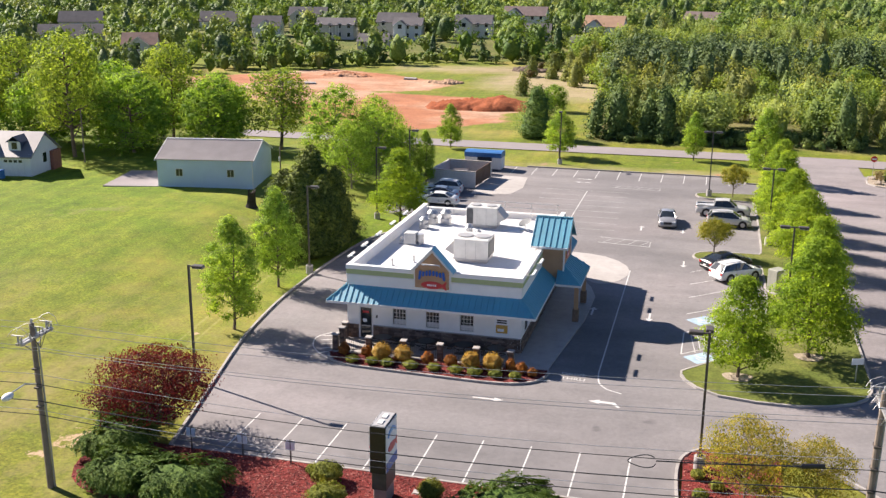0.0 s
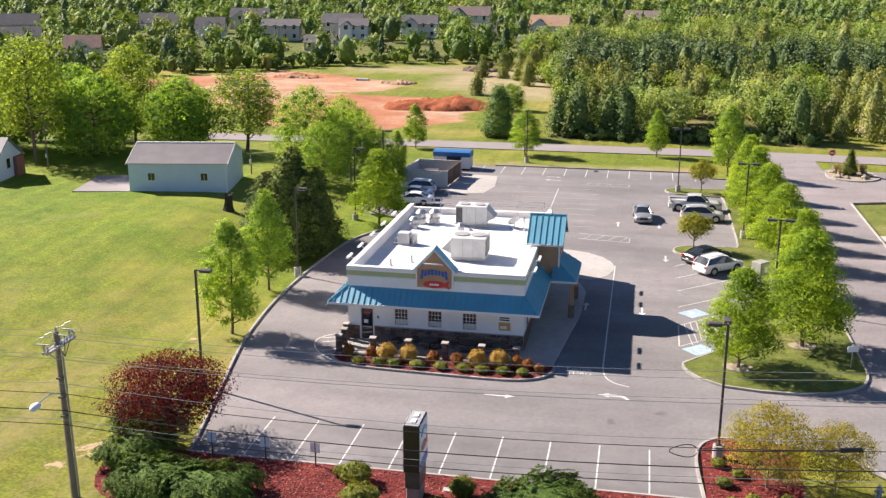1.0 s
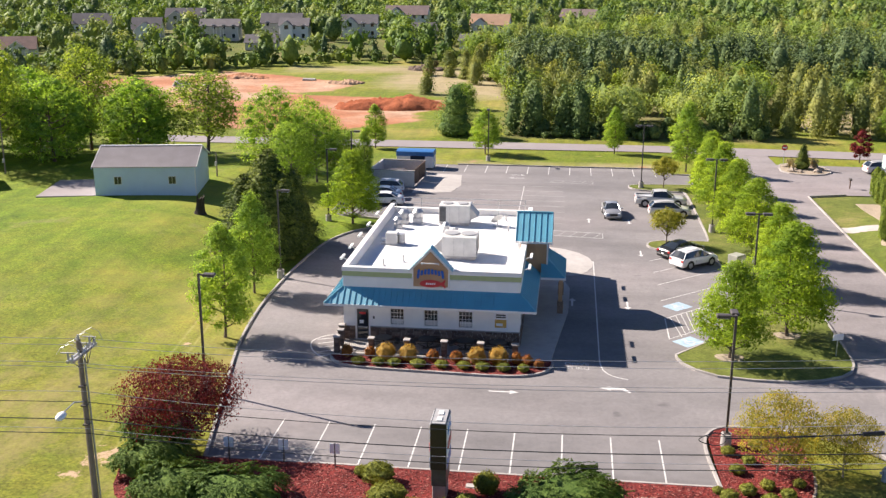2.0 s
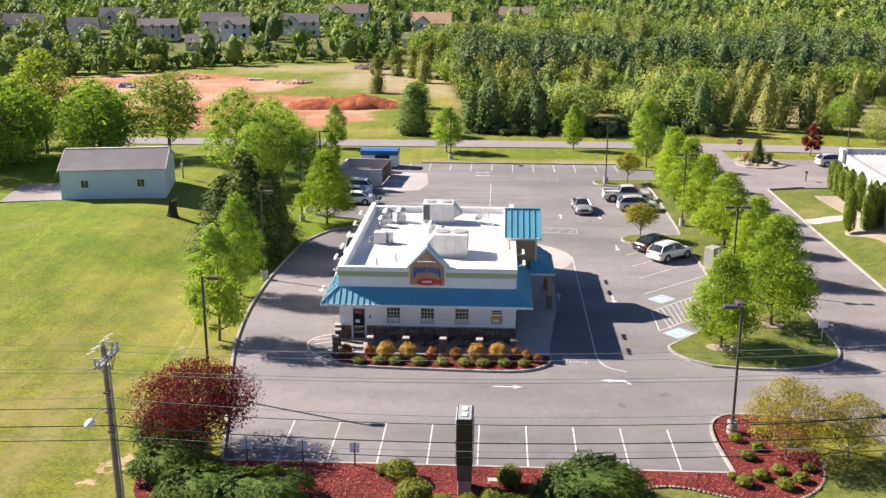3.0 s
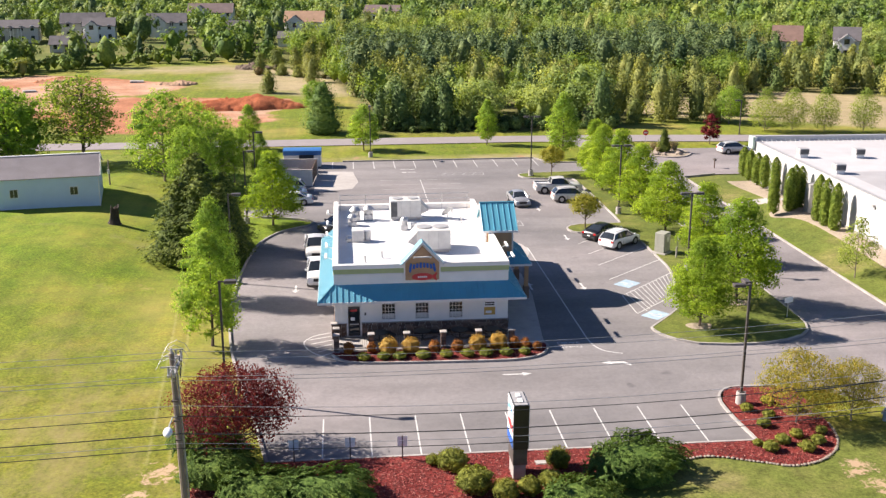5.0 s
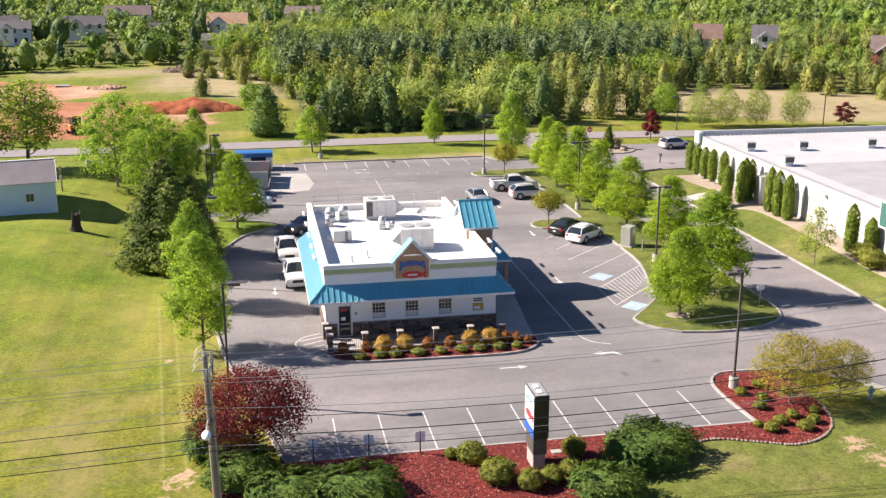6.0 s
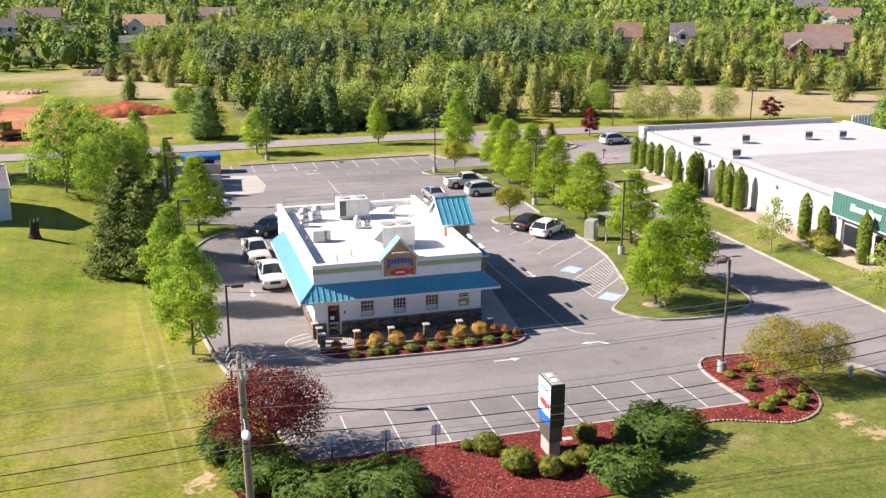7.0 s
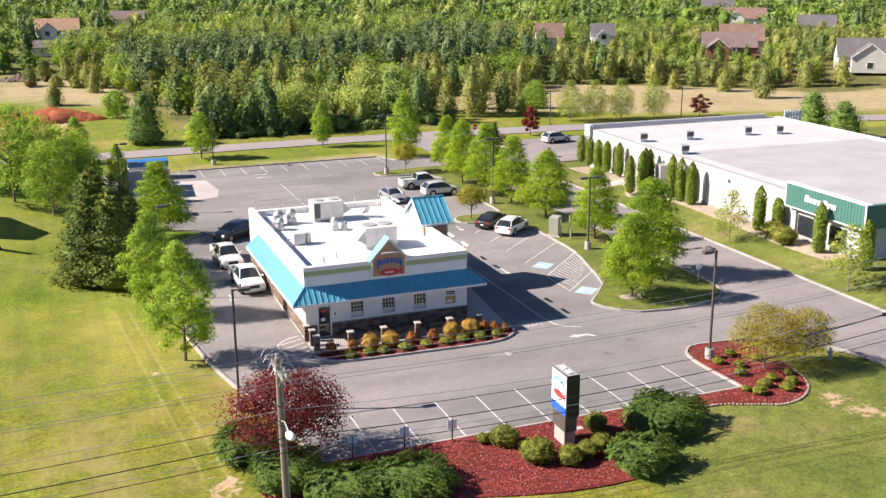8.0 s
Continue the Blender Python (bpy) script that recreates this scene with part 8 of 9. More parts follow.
rows = [[bm.verts.new(q) for q in r] for r in loft_rows]
for i in range(7):
    bm.faces.new((rows[0][i], rows[0][(i + 1) % 7], rows[1][(i + 1) % 7], rows[1][i]))
bm.faces.new(rows[0][::-1]), bm.faces.new(rows[1])
bmesh.ops.recalc_face_normals(bm, faces=bm.faces)
rf = part("roof", bm, DUMP_BLUE, t, "blue arched cover")
for x in np.arange(-2.3, 2.4, 0.46):
    part("rib", bbox(x - 0.03, x + 0.03, -1.235, -1.202, 1.68, 2.22), DUMP_BLUE, rf)
for x in (-2.2, 2.2):
    part("foot", bbox(x - 0.15, x + 0.15, -1.1, 1.1, -0.05, 0.098), DARK_METAL, t)
t = thing("dumpster", pose(-27.2, 127.6, 0.0), "black dumpster with a raised lid before the container", "dumpster")
bm = bmesh.new()
prism(bm, [(-0.95, -0.75), (0.95, -0.75), (0.95, 0.75), (-0.95, 0.75)], 0.12, 1.35)
part("body", bm, BLACK, t)
for x in (-0.7, 0.7):
    part("lifting_sleeve", bbox(x - 0.08, x + 0.08, -0.86, -0.752, 0.5, 0.95), DARK_METAL, t)
for x in (-0.75, 0.75):
    for y in (-0.6, 0.6):
        part("caster", bt((x - 0.04, y, 0.06), (x + 0.04, y, 0.06), 0.06, n=10), RUBBER, t)
bm = bmesh.new()
slab(bm, [(-0.97, 0.74, 1.42), (0.97, 0.74, 1.42), (0.97, 1.05, 2.05), (-0.97, 1.05, 2.05)], 0.05)
bmesh.ops.recalc_face_normals(bm, faces=bm.faces)
part("lid", bm, BLACK, t, "black plastic lid, thrown open")


# ---- lot lamps ----
def lot_lamp(x, y, h, heads, base=0.75, z=0.0):
    t = thing("lot_lamp", pose(x, y, z), "bronze pole lamp with box heads on concrete base", "lamp post", "lot lamps")
    if base:
        part("base", bt((0, 0, 0), (0, 0, base), 0.31, 0.30, 16), CONCRETE, t)
    part("base_plate", bbox(-0.16, 0.16, -0.16, 0.16, base + 0.001, base + 0.06), DARK_METAL, t)
    part("pole", bbox(-0.065, 0.065, -0.065, 0.065, base + 0.061, h), DARK_METAL, t)
    for a in heads:
        m = Matrix.Rotation(radians(a), 4, "Z")
        bm = bmesh.new()
        box(bm, 0.30, 1.05, -0.2, 0.2, h - 0.16, h + 0.04, bevel=0.03, m=m)
        hd = part("head", bm, DARK_METAL, t, "flat bronze box lamp head")
        bm = bmesh.new()
        box(bm, 0.066, 0.31, -0.04, 0.04, h - 0.1, h - 0.02, m=m)
        part("arm", bm, DARK_METAL, hd)
        bm = bmesh.new()
        box(bm, 0.38, 0.97, -0.15, 0.15, h - 0.18, h - 0.161, m=m)
        part("lens", bm, LAMP_CLEAR, hd)


lot_lamp(1.75, 51.7, 7.75, (180, 90), z=0.12)
lot_lamp(-30.0, 55.5, 7.8, (0,), z=0.04), lot_lamp(-32.0, 80.0, 7.8, (0,)), lot_lamp(-32.5, 100.2, 7.8, (0,)), lot_lamp(-32.5, 112.3, 7.8, (0,))
lot_lamp(-18.6, 137.0, 7.3, (-90,)), lot_lamp(1.3, 121.7, 7.6, (180, 0), z=0.13), lot_lamp(7.1, 100.7, 7.5, (180, 0), z=0.13), lot_lamp(7.7, 79.6, 7.0, (180, 0), z=0.13)
lot_lamp(40.3, 151.6, 5.4, (180,), 0.0), lot_lamp(65.4, 150.0, 5.4, (180,), 0.0)

# ---- pylon sign ----
t = thing("pylon_sign", pose(-13.5, 44.1, 0.12), "tall black-edged sign box on a pale base", "sign")
part("base", bbox(-0.34, 0.34, -0.62, 0.62, -0.1, 0.88, bevel=0.03), KERB, t)
part("pole_cover", bbox(-0.38, 0.38, -0.75, 0.75, 0.882, 1.85, bevel=0.02), DARK_METAL, t)
bx = part("sign_box", bbox(-0.40, 0.40, -0.92, 0.92, 1.852, 4.35, bevel=0.02), BLACK, t)
part("top_panel", bbox(-0.34, 0.34, -0.86, 0.86, 4.351, 4.37), GREY_METAL, bx)
for y in (-0.35, 0.35):
    part("top_hatch", bbox(-0.12, 0.12, y - 0.22, y + 0.22, 4.371, 4.42), TRIM, bx)
for s in (-1, 1):
    f = part("sign_face", bbox(min(s * 0.401, s * 0.43), max(s * 0.401, s * 0.43), -0.86, 0.86, 1.92, 4.30), SIGN_WHITE, bx, "white lit-type sign face")
    part("face_band", bbox(min(s * 0.431, s * 0.44), max(s * 0.431, s * 0.44), -0.86, 0.86, 1.92, 2.42), SIGN_BLUE, f)
    m = Matrix.Translation((s * 0.44, 0, 3.35)) @ Matrix.Rotation(radians(90 * s), 4, "Z") @ Matrix.Rotation(radians(90), 4, "X")
    fish_logo(bx, m, 0.95, False)
# signs facing the front stalls
for x, y in ((-25.4, 46.45), (-22.35, 46.5), (-19.5, 46.4)):
    t = thing("parking_sign", pose(x, y, 0.12), "small pale sign on a dark post by the stalls", "sign", "stall signs")
    part("post", bbox(-0.035, 0.035, -0.035, 0.035, 0, 1.4), DARK_METAL, t)
    for px in (-0.15, 0.15):
        part("plate", bbox(px - 0.12, px + 0.12, -0.05, -0.036, 0.8, 1.38), SIGN_WHITE, t)
for x, y, a in ((8.5, 84.9, 60), (8.6, 76.4, 60)):
    t = thing("parking_sign", pose(x, y, 0.13, 0, 0, a), "white sign on a post in the grass strip", "sign", "strip signs")
    part("post", bt((0, 0, 0), (0, 0, 1.9), 0.035), GALV, t)
    part("plate", bbox(-0.22, 0.22, -0.06, -0.04, 1.3, 1.9), SIGN_WHITE, t)
t = thing("directional_sign", pose(11.3, 66.8, 0.1, 0, 0, 20), "low white directional sign beside the kerb", "sign")
part("post", bt((0, 0, 0), (0, 0, 1.3), 0.04), GALV, t)
part("plate", bbox(-0.4, 0.4, -0.06, -0.02, 1.2, 1.62), SIGN_WHITE, t)
t = thing("stop_sign", pose(21.6, 140.2, 0.1, 0, 0, 0), "red octagonal stop sign at the road junction", "sign")
part("post", bt((0, 0, 0), (0, 0, 2.6), 0.035), GALV, t)
bm = bmesh.new()
prism(bm, [(0.42 * math.cos(radians(22.5 + 45 * i)), 0.42 * math.sin(radians(22.5 + 45 * i))) for i in range(8)], 0, 0.02)
bmesh.ops.transform(bm, matrix=pose(0, -0.05, 2.25, 90, 0, 0), verts=bm.verts)
part("plate", bm, SIGN_RED, t)
part("word_bar", bbox(-0.26, 0.26, -0.082, -0.072, 2.15, 2.35), SIGN_WHITE, t)
t = thing("mailbox", pose(26.6, 125.0, 0.0), "dark mailbox on a post", "mailbox")
part("post", bbox(-0.06, 0.06, -0.06, 0.06, -0.05, 1.0), FENCE_BROWN, t)
part("box", bbox(-0.15, 0.15, -0.3, 0.3, 1.002, 1.3, bevel=0.05), DARK_METAL, t)
# electrical cabinet
CABINET_GREEN = plain("cabinet_grey_green", (0.30, 0.30, 0.25), 0.6, vary=0.1)
t = thing("electrical_cabinet", pose(7.2, 85.4, 0.13, 0, 0, 45), "grey-green electrical cabinet on a pad", "cabinet")
part("pad", bbox(-0.8, 0.8, -0.7, 0.7, -0.05, 0.1), CONCRETE, t)
cb = part("body", bbox(-0.6, 0.6, -0.5, 0.5, 0.101, 1.95, bevel=0.03), CABINET_GREEN, t)
part("door", bbox(-0.5, 0.5, -0.53, -0.502, 0.25, 1.8), GREY_METAL, cb)
part("notice", bbox(-0.15, 0.2, -0.545, -0.531, 1.1, 1.55), SIGN_WHITE, cb)
HYDRANT = plain("hydrant_paint", (0.30, 0.33, 0.38), 0.5, vary=0.15)
t = thing("fire_hydrant", pose(9.45, 48.6, gz(9.45, 48.6)), "blue-grey fire hydrant in the grass", "hydrant")
part("barrel", bt((0, 0, -0.05), (0, 0, 0.62), 0.13, 0.12, 12), HYDRANT, t)
part("bonnet", bt((0, 0, 0.621), (0, 0, 0.84), 0.16, 0.06, 12), HYDRANT, t)
for a in (0, 90, 180):
    d = (math.cos(radians(a)), math.sin(radians(a)))
    part("outlet", bt((0.1 * d[0], 0.1 * d[1], 0.48), (0.24 * d[0], 0.24 * d[1], 0.48), 0.075, n=10), HYDRANT, t)
for x, y in ((3.9, 65.4), (8.7, 70.4)):
    pts = [(x + (0.95 + 0.12 * math.sin(3 * a)) * math.cos(a), y + (0.8 + 0.1 * math.cos(2 * a)) * math.sin(a)) for a in (2 * math.pi * i / 18 for i in range(18))]
    flat("tree_ring", pts, 0.165, GRAVEL, "tan mulch ring round a tree", "planting bed", thick=0.06)
t = thing("bollard", pose(8.0, 83.6, 0.13), "short pale bollard beside the cabinet", "bollard")
part("tube", bt((0, 0, 0), (0, 0, 1.0), 0.09), KERB, t)


# ---- utility poles and cables ----
def utility_pole(x, y, h, lean, lamp=False):
    t = thing("utility_pole", pose(x, y, gz(x, y), lean[0], lean[1], 0), "weathered wooden utility pole with crossarm and insulators", "utility pole", "poles")
    part("shaft", bt((0, 0, -0.2), (0, 0, h), 0.17, 0.12, 10), WOOD_POLE, t)
    arm = part("crossarm", bbox(-0.06, 0.06, -1.25, 1.25, h - 0.75, h - 0.62), GALV, t)
    part("crossarm", bbox(0.16, 0.28, -1.25, 1.25, h - 0.75, h - 0.62), GALV, t)
    for yy in (-1.15, -0.5, 0.5, 1.15):
        post = part("insulator", bt((0.22, yy, h - 0.62), (0.22, yy, h - 0.36), 0.06, 0.04), GREY_METAL, arm)
        bm = bmesh.new()
        tubes(bm, [(-0.55, yy, h - 0.35), (-0.35, yy + 0.1, h - 0.05), (0.05, yy + 0.16, h + 0.12), (0.45, yy + 0.1, h - 0.05), (0.65, yy, h - 0.4)], 0.012, n=5)
        part("jumper", bm, WIRE_PALE, post)
    part("cap", bt((0, 0, h), (0, 0, h + 0.22), 0.07, 0.05), GREY_METAL, t)
    for yy in (-1.1, 0.25, 1.1):
        ins = part("insulator", bt((0, yy, h - 0.62), (0, yy, h - 0.25), 0.06, 0.05), GREY_METAL, arm)
        part("clamp", bt((-0.35, yy, h - 0.28), (0.35, yy, h - 0.28), 0.035), GREY_METAL, ins)
    for s in (-1, 1):
        part("brace", bt((0, s * 0.9, h - 0.76), (0, 0, h - 1.5), 0.025, n=5), GALV, arm)
    for zz in (h - 2.4, h - 3.4, h - 4.4):
        part("bracket", bbox(-0.14, 0.14, -0.22, 0.22, zz, zz + 0.08), DARK_METAL, t)
    part("riser_conduit", bt((0.2, 0.1, 0.0), (0.17, 0.1, h - 1.0), 0.05, n=6), GREY_METAL, t)
    for k in range(3):
        bm = bmesh.new()
        tubes(bm, [(0, -1.1 + k * 1.1, h - 0.5), (0.35, -0.7 + k * 0.8, h - 0.2), (0.3, 0.1, h - 1.3)], 0.018, n=4)
        part("jumper", bm, RACK_WIRE, t)
    if lamp:
        bm = bmesh.new()
        tubes(bm, [(0.0, -0.15, 5.75), (-0.03, -1.0, 6.08), (-0.06, -1.95, 6.02)], 0.035, n=6)
        a = part("lamp_arm", bm, GALV, t)
        bm = bmesh.new()
        bmesh.ops.create_uvsphere(bm, u_segments=12, v_segments=8, radius=0.36, matrix=pose(-0.06, -2.25, 5.94, 0, 0, 4) @ Matrix.Diagonal((0.6, 1.15, 0.5, 1)))
        part("lamp_head", bm, SIGN_WHITE, a, "white street lamp head", True)
    return t


PW, PE = Vector((-30.35, 40.75, 0)), Vector((8.3, 40.7, 0))
utility_pole(PW.x, PW.y, 8.9, (0.0, -0.8), True)
utility_pole(PE.x, PE.y, 9.9, (0.0, 0.8))


def cable(name, pts, sag, r, mat, label):
    bm = bmesh.new()
    line_pts = []
    for a, b in zip(pts, pts[1:]):
        a, b = Vector(a), Vector(b)
        q = [a.lerp(b, i / 14) - Vector((0, 0, 4 * sag * (i / 14) * (1 - i / 14))) for i in range(15)]
        line_pts += q if not line_pts else q[1:]
    tubes(bm, line_pts, r, n=5)
    return tagged(obj_from(name, bm, mat), label, "cable", "overhead cables")


for dy, z0, z1 in ((-1.1, 8.25, 9.25), (0.25, 8.6, 9.6), (1.1, 8.6, 9.6)):
    cable("power_line", [(-95, PW.y + dy, z0), (PW.x - 0.2, PW.y + dy, z0), (PE.x, PE.y + dy, z1), (70, 40 + dy, z1 + 1.0)], 0.55, 0.011, WIRE_PALE, "thin pale overhead power line between poles")
for z0, z1, sag, r, mt, lab in ((7.65, 8.6, 0.5, 0.012, WIRE_PALE, "thin pale neutral wire between poles"), (6.4, 7.1, 0.85, 0.012, WIRE_PALE, "thin pale service wire between poles"), (5.85, 6.6, 0.72, 0.018, RACK_WIRE, "black overhead cable between poles"),
                                (4.95, 5.7, 0.76, 0.026, RACK_WIRE, "black overhead cable between poles"), (4.2, 4.95, 0.78, 0.021, RACK_WIRE, "black overhead cable between poles"), (4.45, 5.2, 0.7, 0.012, WIRE_PALE, "thin pale service wire between poles")):
    cable("overhead_cable", [(-95, PW.y - 0.1, z0), (PW.x, PW.y - 0.18, z0), (PE.x, PE.y - 0.18, z1), (70, 40.0, z1 + 1.0)], sag, r, mt, lab)
t = thing("splice_closure", pose(6.1, 40.6, 6.42, 0, -5.4, 0), "black splice closure slung from a cable", "cable box")
part("case", bt((-0.45, 0, 0), (0.45, 0, 0.02), 0.11, n=10), BLACK, t)
bm = bmesh.new()
tubes(bm, [(-0.9 + 0.6 * math.cos(a) - 6.0, 0, -0.05 + 0.28 * math.sin(a) * (1 + 0.4 * math.cos(a))) for a in np.linspace(0.3, 6.0, 22)], 0.022, n=5)
part("slack_loop", bm, BLACK, t)
bm = bmesh.new()
tubes(bm, [(-6.3, 0, -0.02), (-4.0, 0, -0.06), (-2, 0, -0.04), (-0.45, 0, 0)], 0.03, n=5)
part("sheath", bm, BLACK, t)


for x, y, h in ((-74.8, 111.3, 6.6), (-48.9, 112.7, 2.9)):
    t = thing("service_pole", pose(x, y, gz(x, y)), "thin grey wooden service pole on the lawn", "pole", "service poles")
    part("shaft", bt((0, 0, -0.2), (0, 0, h), 0.10, 0.07, 8), WOOD_POLE, t)
    part("meter_box", bbox(-0.13, 0.13, -0.26, -0.102, 1.3, 1.8, bevel=0.02), GREY_METAL, t)
cable("service_drop", [(-74.8, 111.3, gz(-74.8, 111.3) + 6.4), (-58.6, 109.0, 5.35)], 0.5, 0.012, RACK_WIRE, "thin black service wire to the shed")


# ---- vehicles ----


# stations along each car: x, waist height, top height, half width of the top; the glazed stretch runs from station g0 to g1
KINDS = dict(
    sedan=dict(L=4.75, W=0.90, rows=[(-2.37, 0.60, 0.63, 0.78), (-2.28, 0.90, 0.94, 0.82), (-1.75, 0.97, 1.03, 0.82), (-1.00, 0.97, 1.39, 0.70), (-0.3, 0.95, 1.46, 0.69), (0.30, 0.93, 1.42, 0.69), (1.18, 0.91, 0.99, 0.80), (1.75, 0.84, 0.89, 0.78), (2.2, 0.70, 0.74, 0.74), (2.37, 0.50, 0.53, 0.66)],
               glass=(2, 3, 5, 6), clear=0.20, wheel=0.33, axles=(-1.38, 1.42)),
    suv=dict(L=4.5, W=0.92, rows=[(-2.25, 0.70, 0.73, 0.80), (-2.20, 1.00, 1.05, 0.84), (-1.75, 1.06, 1.58, 0.72), (-1.1, 1.05, 1.66, 0.73), (-0.2, 1.02, 1.69, 0.73), (0.35, 1.0, 1.63, 0.71), (1.2, 0.99, 1.08, 0.82), (1.75, 0.93, 0.98, 0.80), (2.12, 0.80, 0.84, 0.76), (2.25, 0.55, 0.58, 0.68)],
             glass=(1, 2, 5, 6), clear=0.28, wheel=0.37, axles=(-1.32, 1.35)),
    pickup=dict(L=5.7, W=0.97, rows=[(-2.85, 0.78, 0.82, 0.84), (-2.82, 1.12, 1.16, 0.86), (-1.02, 1.14, 1.18, 0.86), (-0.85, 1.14, 1.80, 0.72), (0.1, 1.13, 1.88, 0.72), (0.62, 1.12, 1.83, 0.71), (1.42, 1.11, 1.20, 0.82), (2.3, 1.06, 1.12, 0.82), (2.72, 0.96, 1.0, 0.80), (2.85, 0.58, 0.62, 0.74)],
                glass=(2, 3, 5, 6), clear=0.34, wheel=0.41, axles=(-1.75, 1.8)))


def car_skin(k):
    """Painted shell and glazing of a car: one skin over its stations, the glass let in a little."""
    W, c, rows = k["W"], k["clear"], k["rows"]
    g0, g1, g2, g3 = k["glass"]

    def ring(x, zb, zt, wr):
        half = [(W * 0.88, c), (W * 0.985, c + 0.16), (W, (c + zb) / 2 + 0.05), (W * 0.985, zb - 0.10), (W * 0.93, zb), (W * wr, max(zb + 0.01, zt - 0.07)), (W * wr * 0.82, max(zb + 0.02, zt - 0.015)), (0.0, zt + 0.02)]
        tuck = 0.90 if x in (rows[0][0], rows[-1][0]) else 1.0
        return [(x, -y * tuck, z) for y, z in half] + [(x, y * tuck, z) for y, z in half[-2::-1]]

    rings = [ring(*r) for r in rows]
    n = len(rings[0])
    shell, glass = bmesh.new(), bmesh.new()
    for bm, glazed in ((shell, False), (glass, True)):
        V = [[bm.verts.new(q) for q in r] for r in rings]
        for i in range(len(rings) - 1):
            for j in range(n - 1):
                side, top = j in (4, n - 6), 4 < j < n - 6
                clear = (side and g0 <= i < g3) or (top and (g0 <= i < g1 or g2 <= i < g3))
                if clear == glazed:
                    bm.faces.new((V[i][j], V[i + 1][j], V[i + 1][j + 1], V[i][j + 1]))
        if not glazed:
            bm.faces.new(V[0]), bm.faces.new(V[-1][::-1])
            for i in range(len(rings) - 1):
                bm.faces.new((V[i][n - 1], V[i + 1][n - 1], V[i + 1][0], V[i][0]))
        for v in [v for v in bm.verts if not v.link_faces]:
            bm.verts.remove(v)
        bmesh.ops.recalc_face_normals(bm, faces=bm.faces)
    return shell, glass


def vehicle(kind, name, x, y, turn, paint, label, z=0.0):
    k = KINDS[kind]
    t = thing(name, pose(x, y, z, 0, 0, turn), label, "truck" if kind == "pickup" else "car", "parked vehicles")
    c, W = k["clear"], k["W"]
    shell, glass = car_skin(k)
    body = part("body", shell, paint, t, smooth=True)
    part("glazing", glass, GLASS, t, "dark tinted windows")
    g0, g1, g2, g3 = k["glass"]
    r0, r1, f1, f0 = (k["rows"][g][0] for g in k["glass"])
    zb, zt = k["rows"][g3][1] + 0.04, k["rows"][g2 - 1][2] - 0.03
    for s in (-1, 1):
        mid = (r1 + f1) / 2
        for i, j in ((g0, g1), (g3, g2)):
            (xa, za, _, _), (xb, _, zc, wc) = k["rows"][i], k["rows"][j]
            part("pillar", bt((xa, s * W * 0.93, za), (xb, s * W * wc, zc - 0.07), 0.05, n=6), paint, t)
        part("pillar", bt((mid + 0.04, s * W * 0.935, zb - 0.02), (mid, s * W * 0.70, zt - 0.07), 0.04, n=6), BLACK, t)
        part("mirror", bbox(f0 - 0.25, f0 - 0.05, min(s * W, s * (W + 0.18)), max(s * W, s * (W + 0.18)), zb + 0.02, zb + 0.17, bevel=0.03), paint, t)
        part("door_line", bbox(mid + 0.02, mid + 0.04, min(s * (W - 0.01), s * (W + 0.004)), max(s * (W - 0.01), s * (W + 0.004)), c + 0.2, zb - 0.25), BLACK, body)
        part("sill", bbox(k["axles"][0] + 0.4, k["axles"][1] - 0.4, min(s * (W - 0.1), s * (W - 0.02)), max(s * (W - 0.1), s * (W - 0.02)), c - 0.06, c + 0.1), BLACK, body)
        hx = k["L"] / 2
        part("headlamp", bbox(hx - 0.35, hx - 0.10, min(s * W * 0.5, s * W * 0.86), max(s * W * 0.5, s * W * 0.86), zb - 0.34, zb - 0.20, bevel=0.02), LAMP_CLEAR, t)
        part("tail_lamp", bbox(-hx - 0.012, -hx + 0.2, min(s * W * 0.62, s * W * 0.93), max(s * W * 0.62, s * W * 0.93), zb - 0.30, zb - 0.10, bevel=0.02), LAMP_RED, t)
        for ax in k["axles"]:
            R = k["wheel"]
            wh = part("wheel", bt((ax, s * (W - 0.20), R), (ax, s * (W + 0.015), R), R, n=18), RUBBER, t)
            part("rim", bt((ax, s * (W + 0.016), R), (ax, s * (W + 0.03), R), R * 0.64, R * 0.6, 12), RIM, wh)
            bm = bmesh.new()
            tube(bm, (ax, s * (W - 0.25), R + 0.02), (ax, s * (W + 0.006), R + 0.02), R + 0.07, n=18)
            part("wheel_arch", bm, BLACK, wh)
    part("bumper", bbox(-k["L"] / 2 - 0.03, -k["L"] / 2 + 0.1, -W * 0.8, W * 0.8, c + 0.05, c + 0.25, bevel=0.03), paint if kind != "pickup" else GALV, t)
    part("grille", bbox(k["L"] / 2 - 0.12, k["L"] / 2 + 0.01, -W * 0.45, W * 0.45, zb - 0.5, zb - 0.25, bevel=0.02), BLACK, t)
    part("number_plate", bbox(-k["L"] / 2 - 0.045, -k["L"] / 2 - 0.031, -0.16, 0.16, c + 0.3, c + 0.42), SIGN_WHITE, t)
    if kind == "pickup":
        # black sheet on the closed deck stands in for the bed's shaded recess
        part("bed_floor", bbox(-2.7, -1.05, -0.78, 0.78, 1.165, 1.175), BLACK, t, "black sheet for the shade in the truck bed")
        for s in (-1, 1):
            part("bed_rail", bbox(-2.82, -1.0, min(s * 0.79, s * 0.95), max(s * 0.79, s * 0.95), 1.12, 1.24, bevel=0.02), paint, t)
        part("tailgate", bbox(-2.87, -2.72, -0.78, 0.78, 1.1, 1.24, bevel=0.02), paint, t)
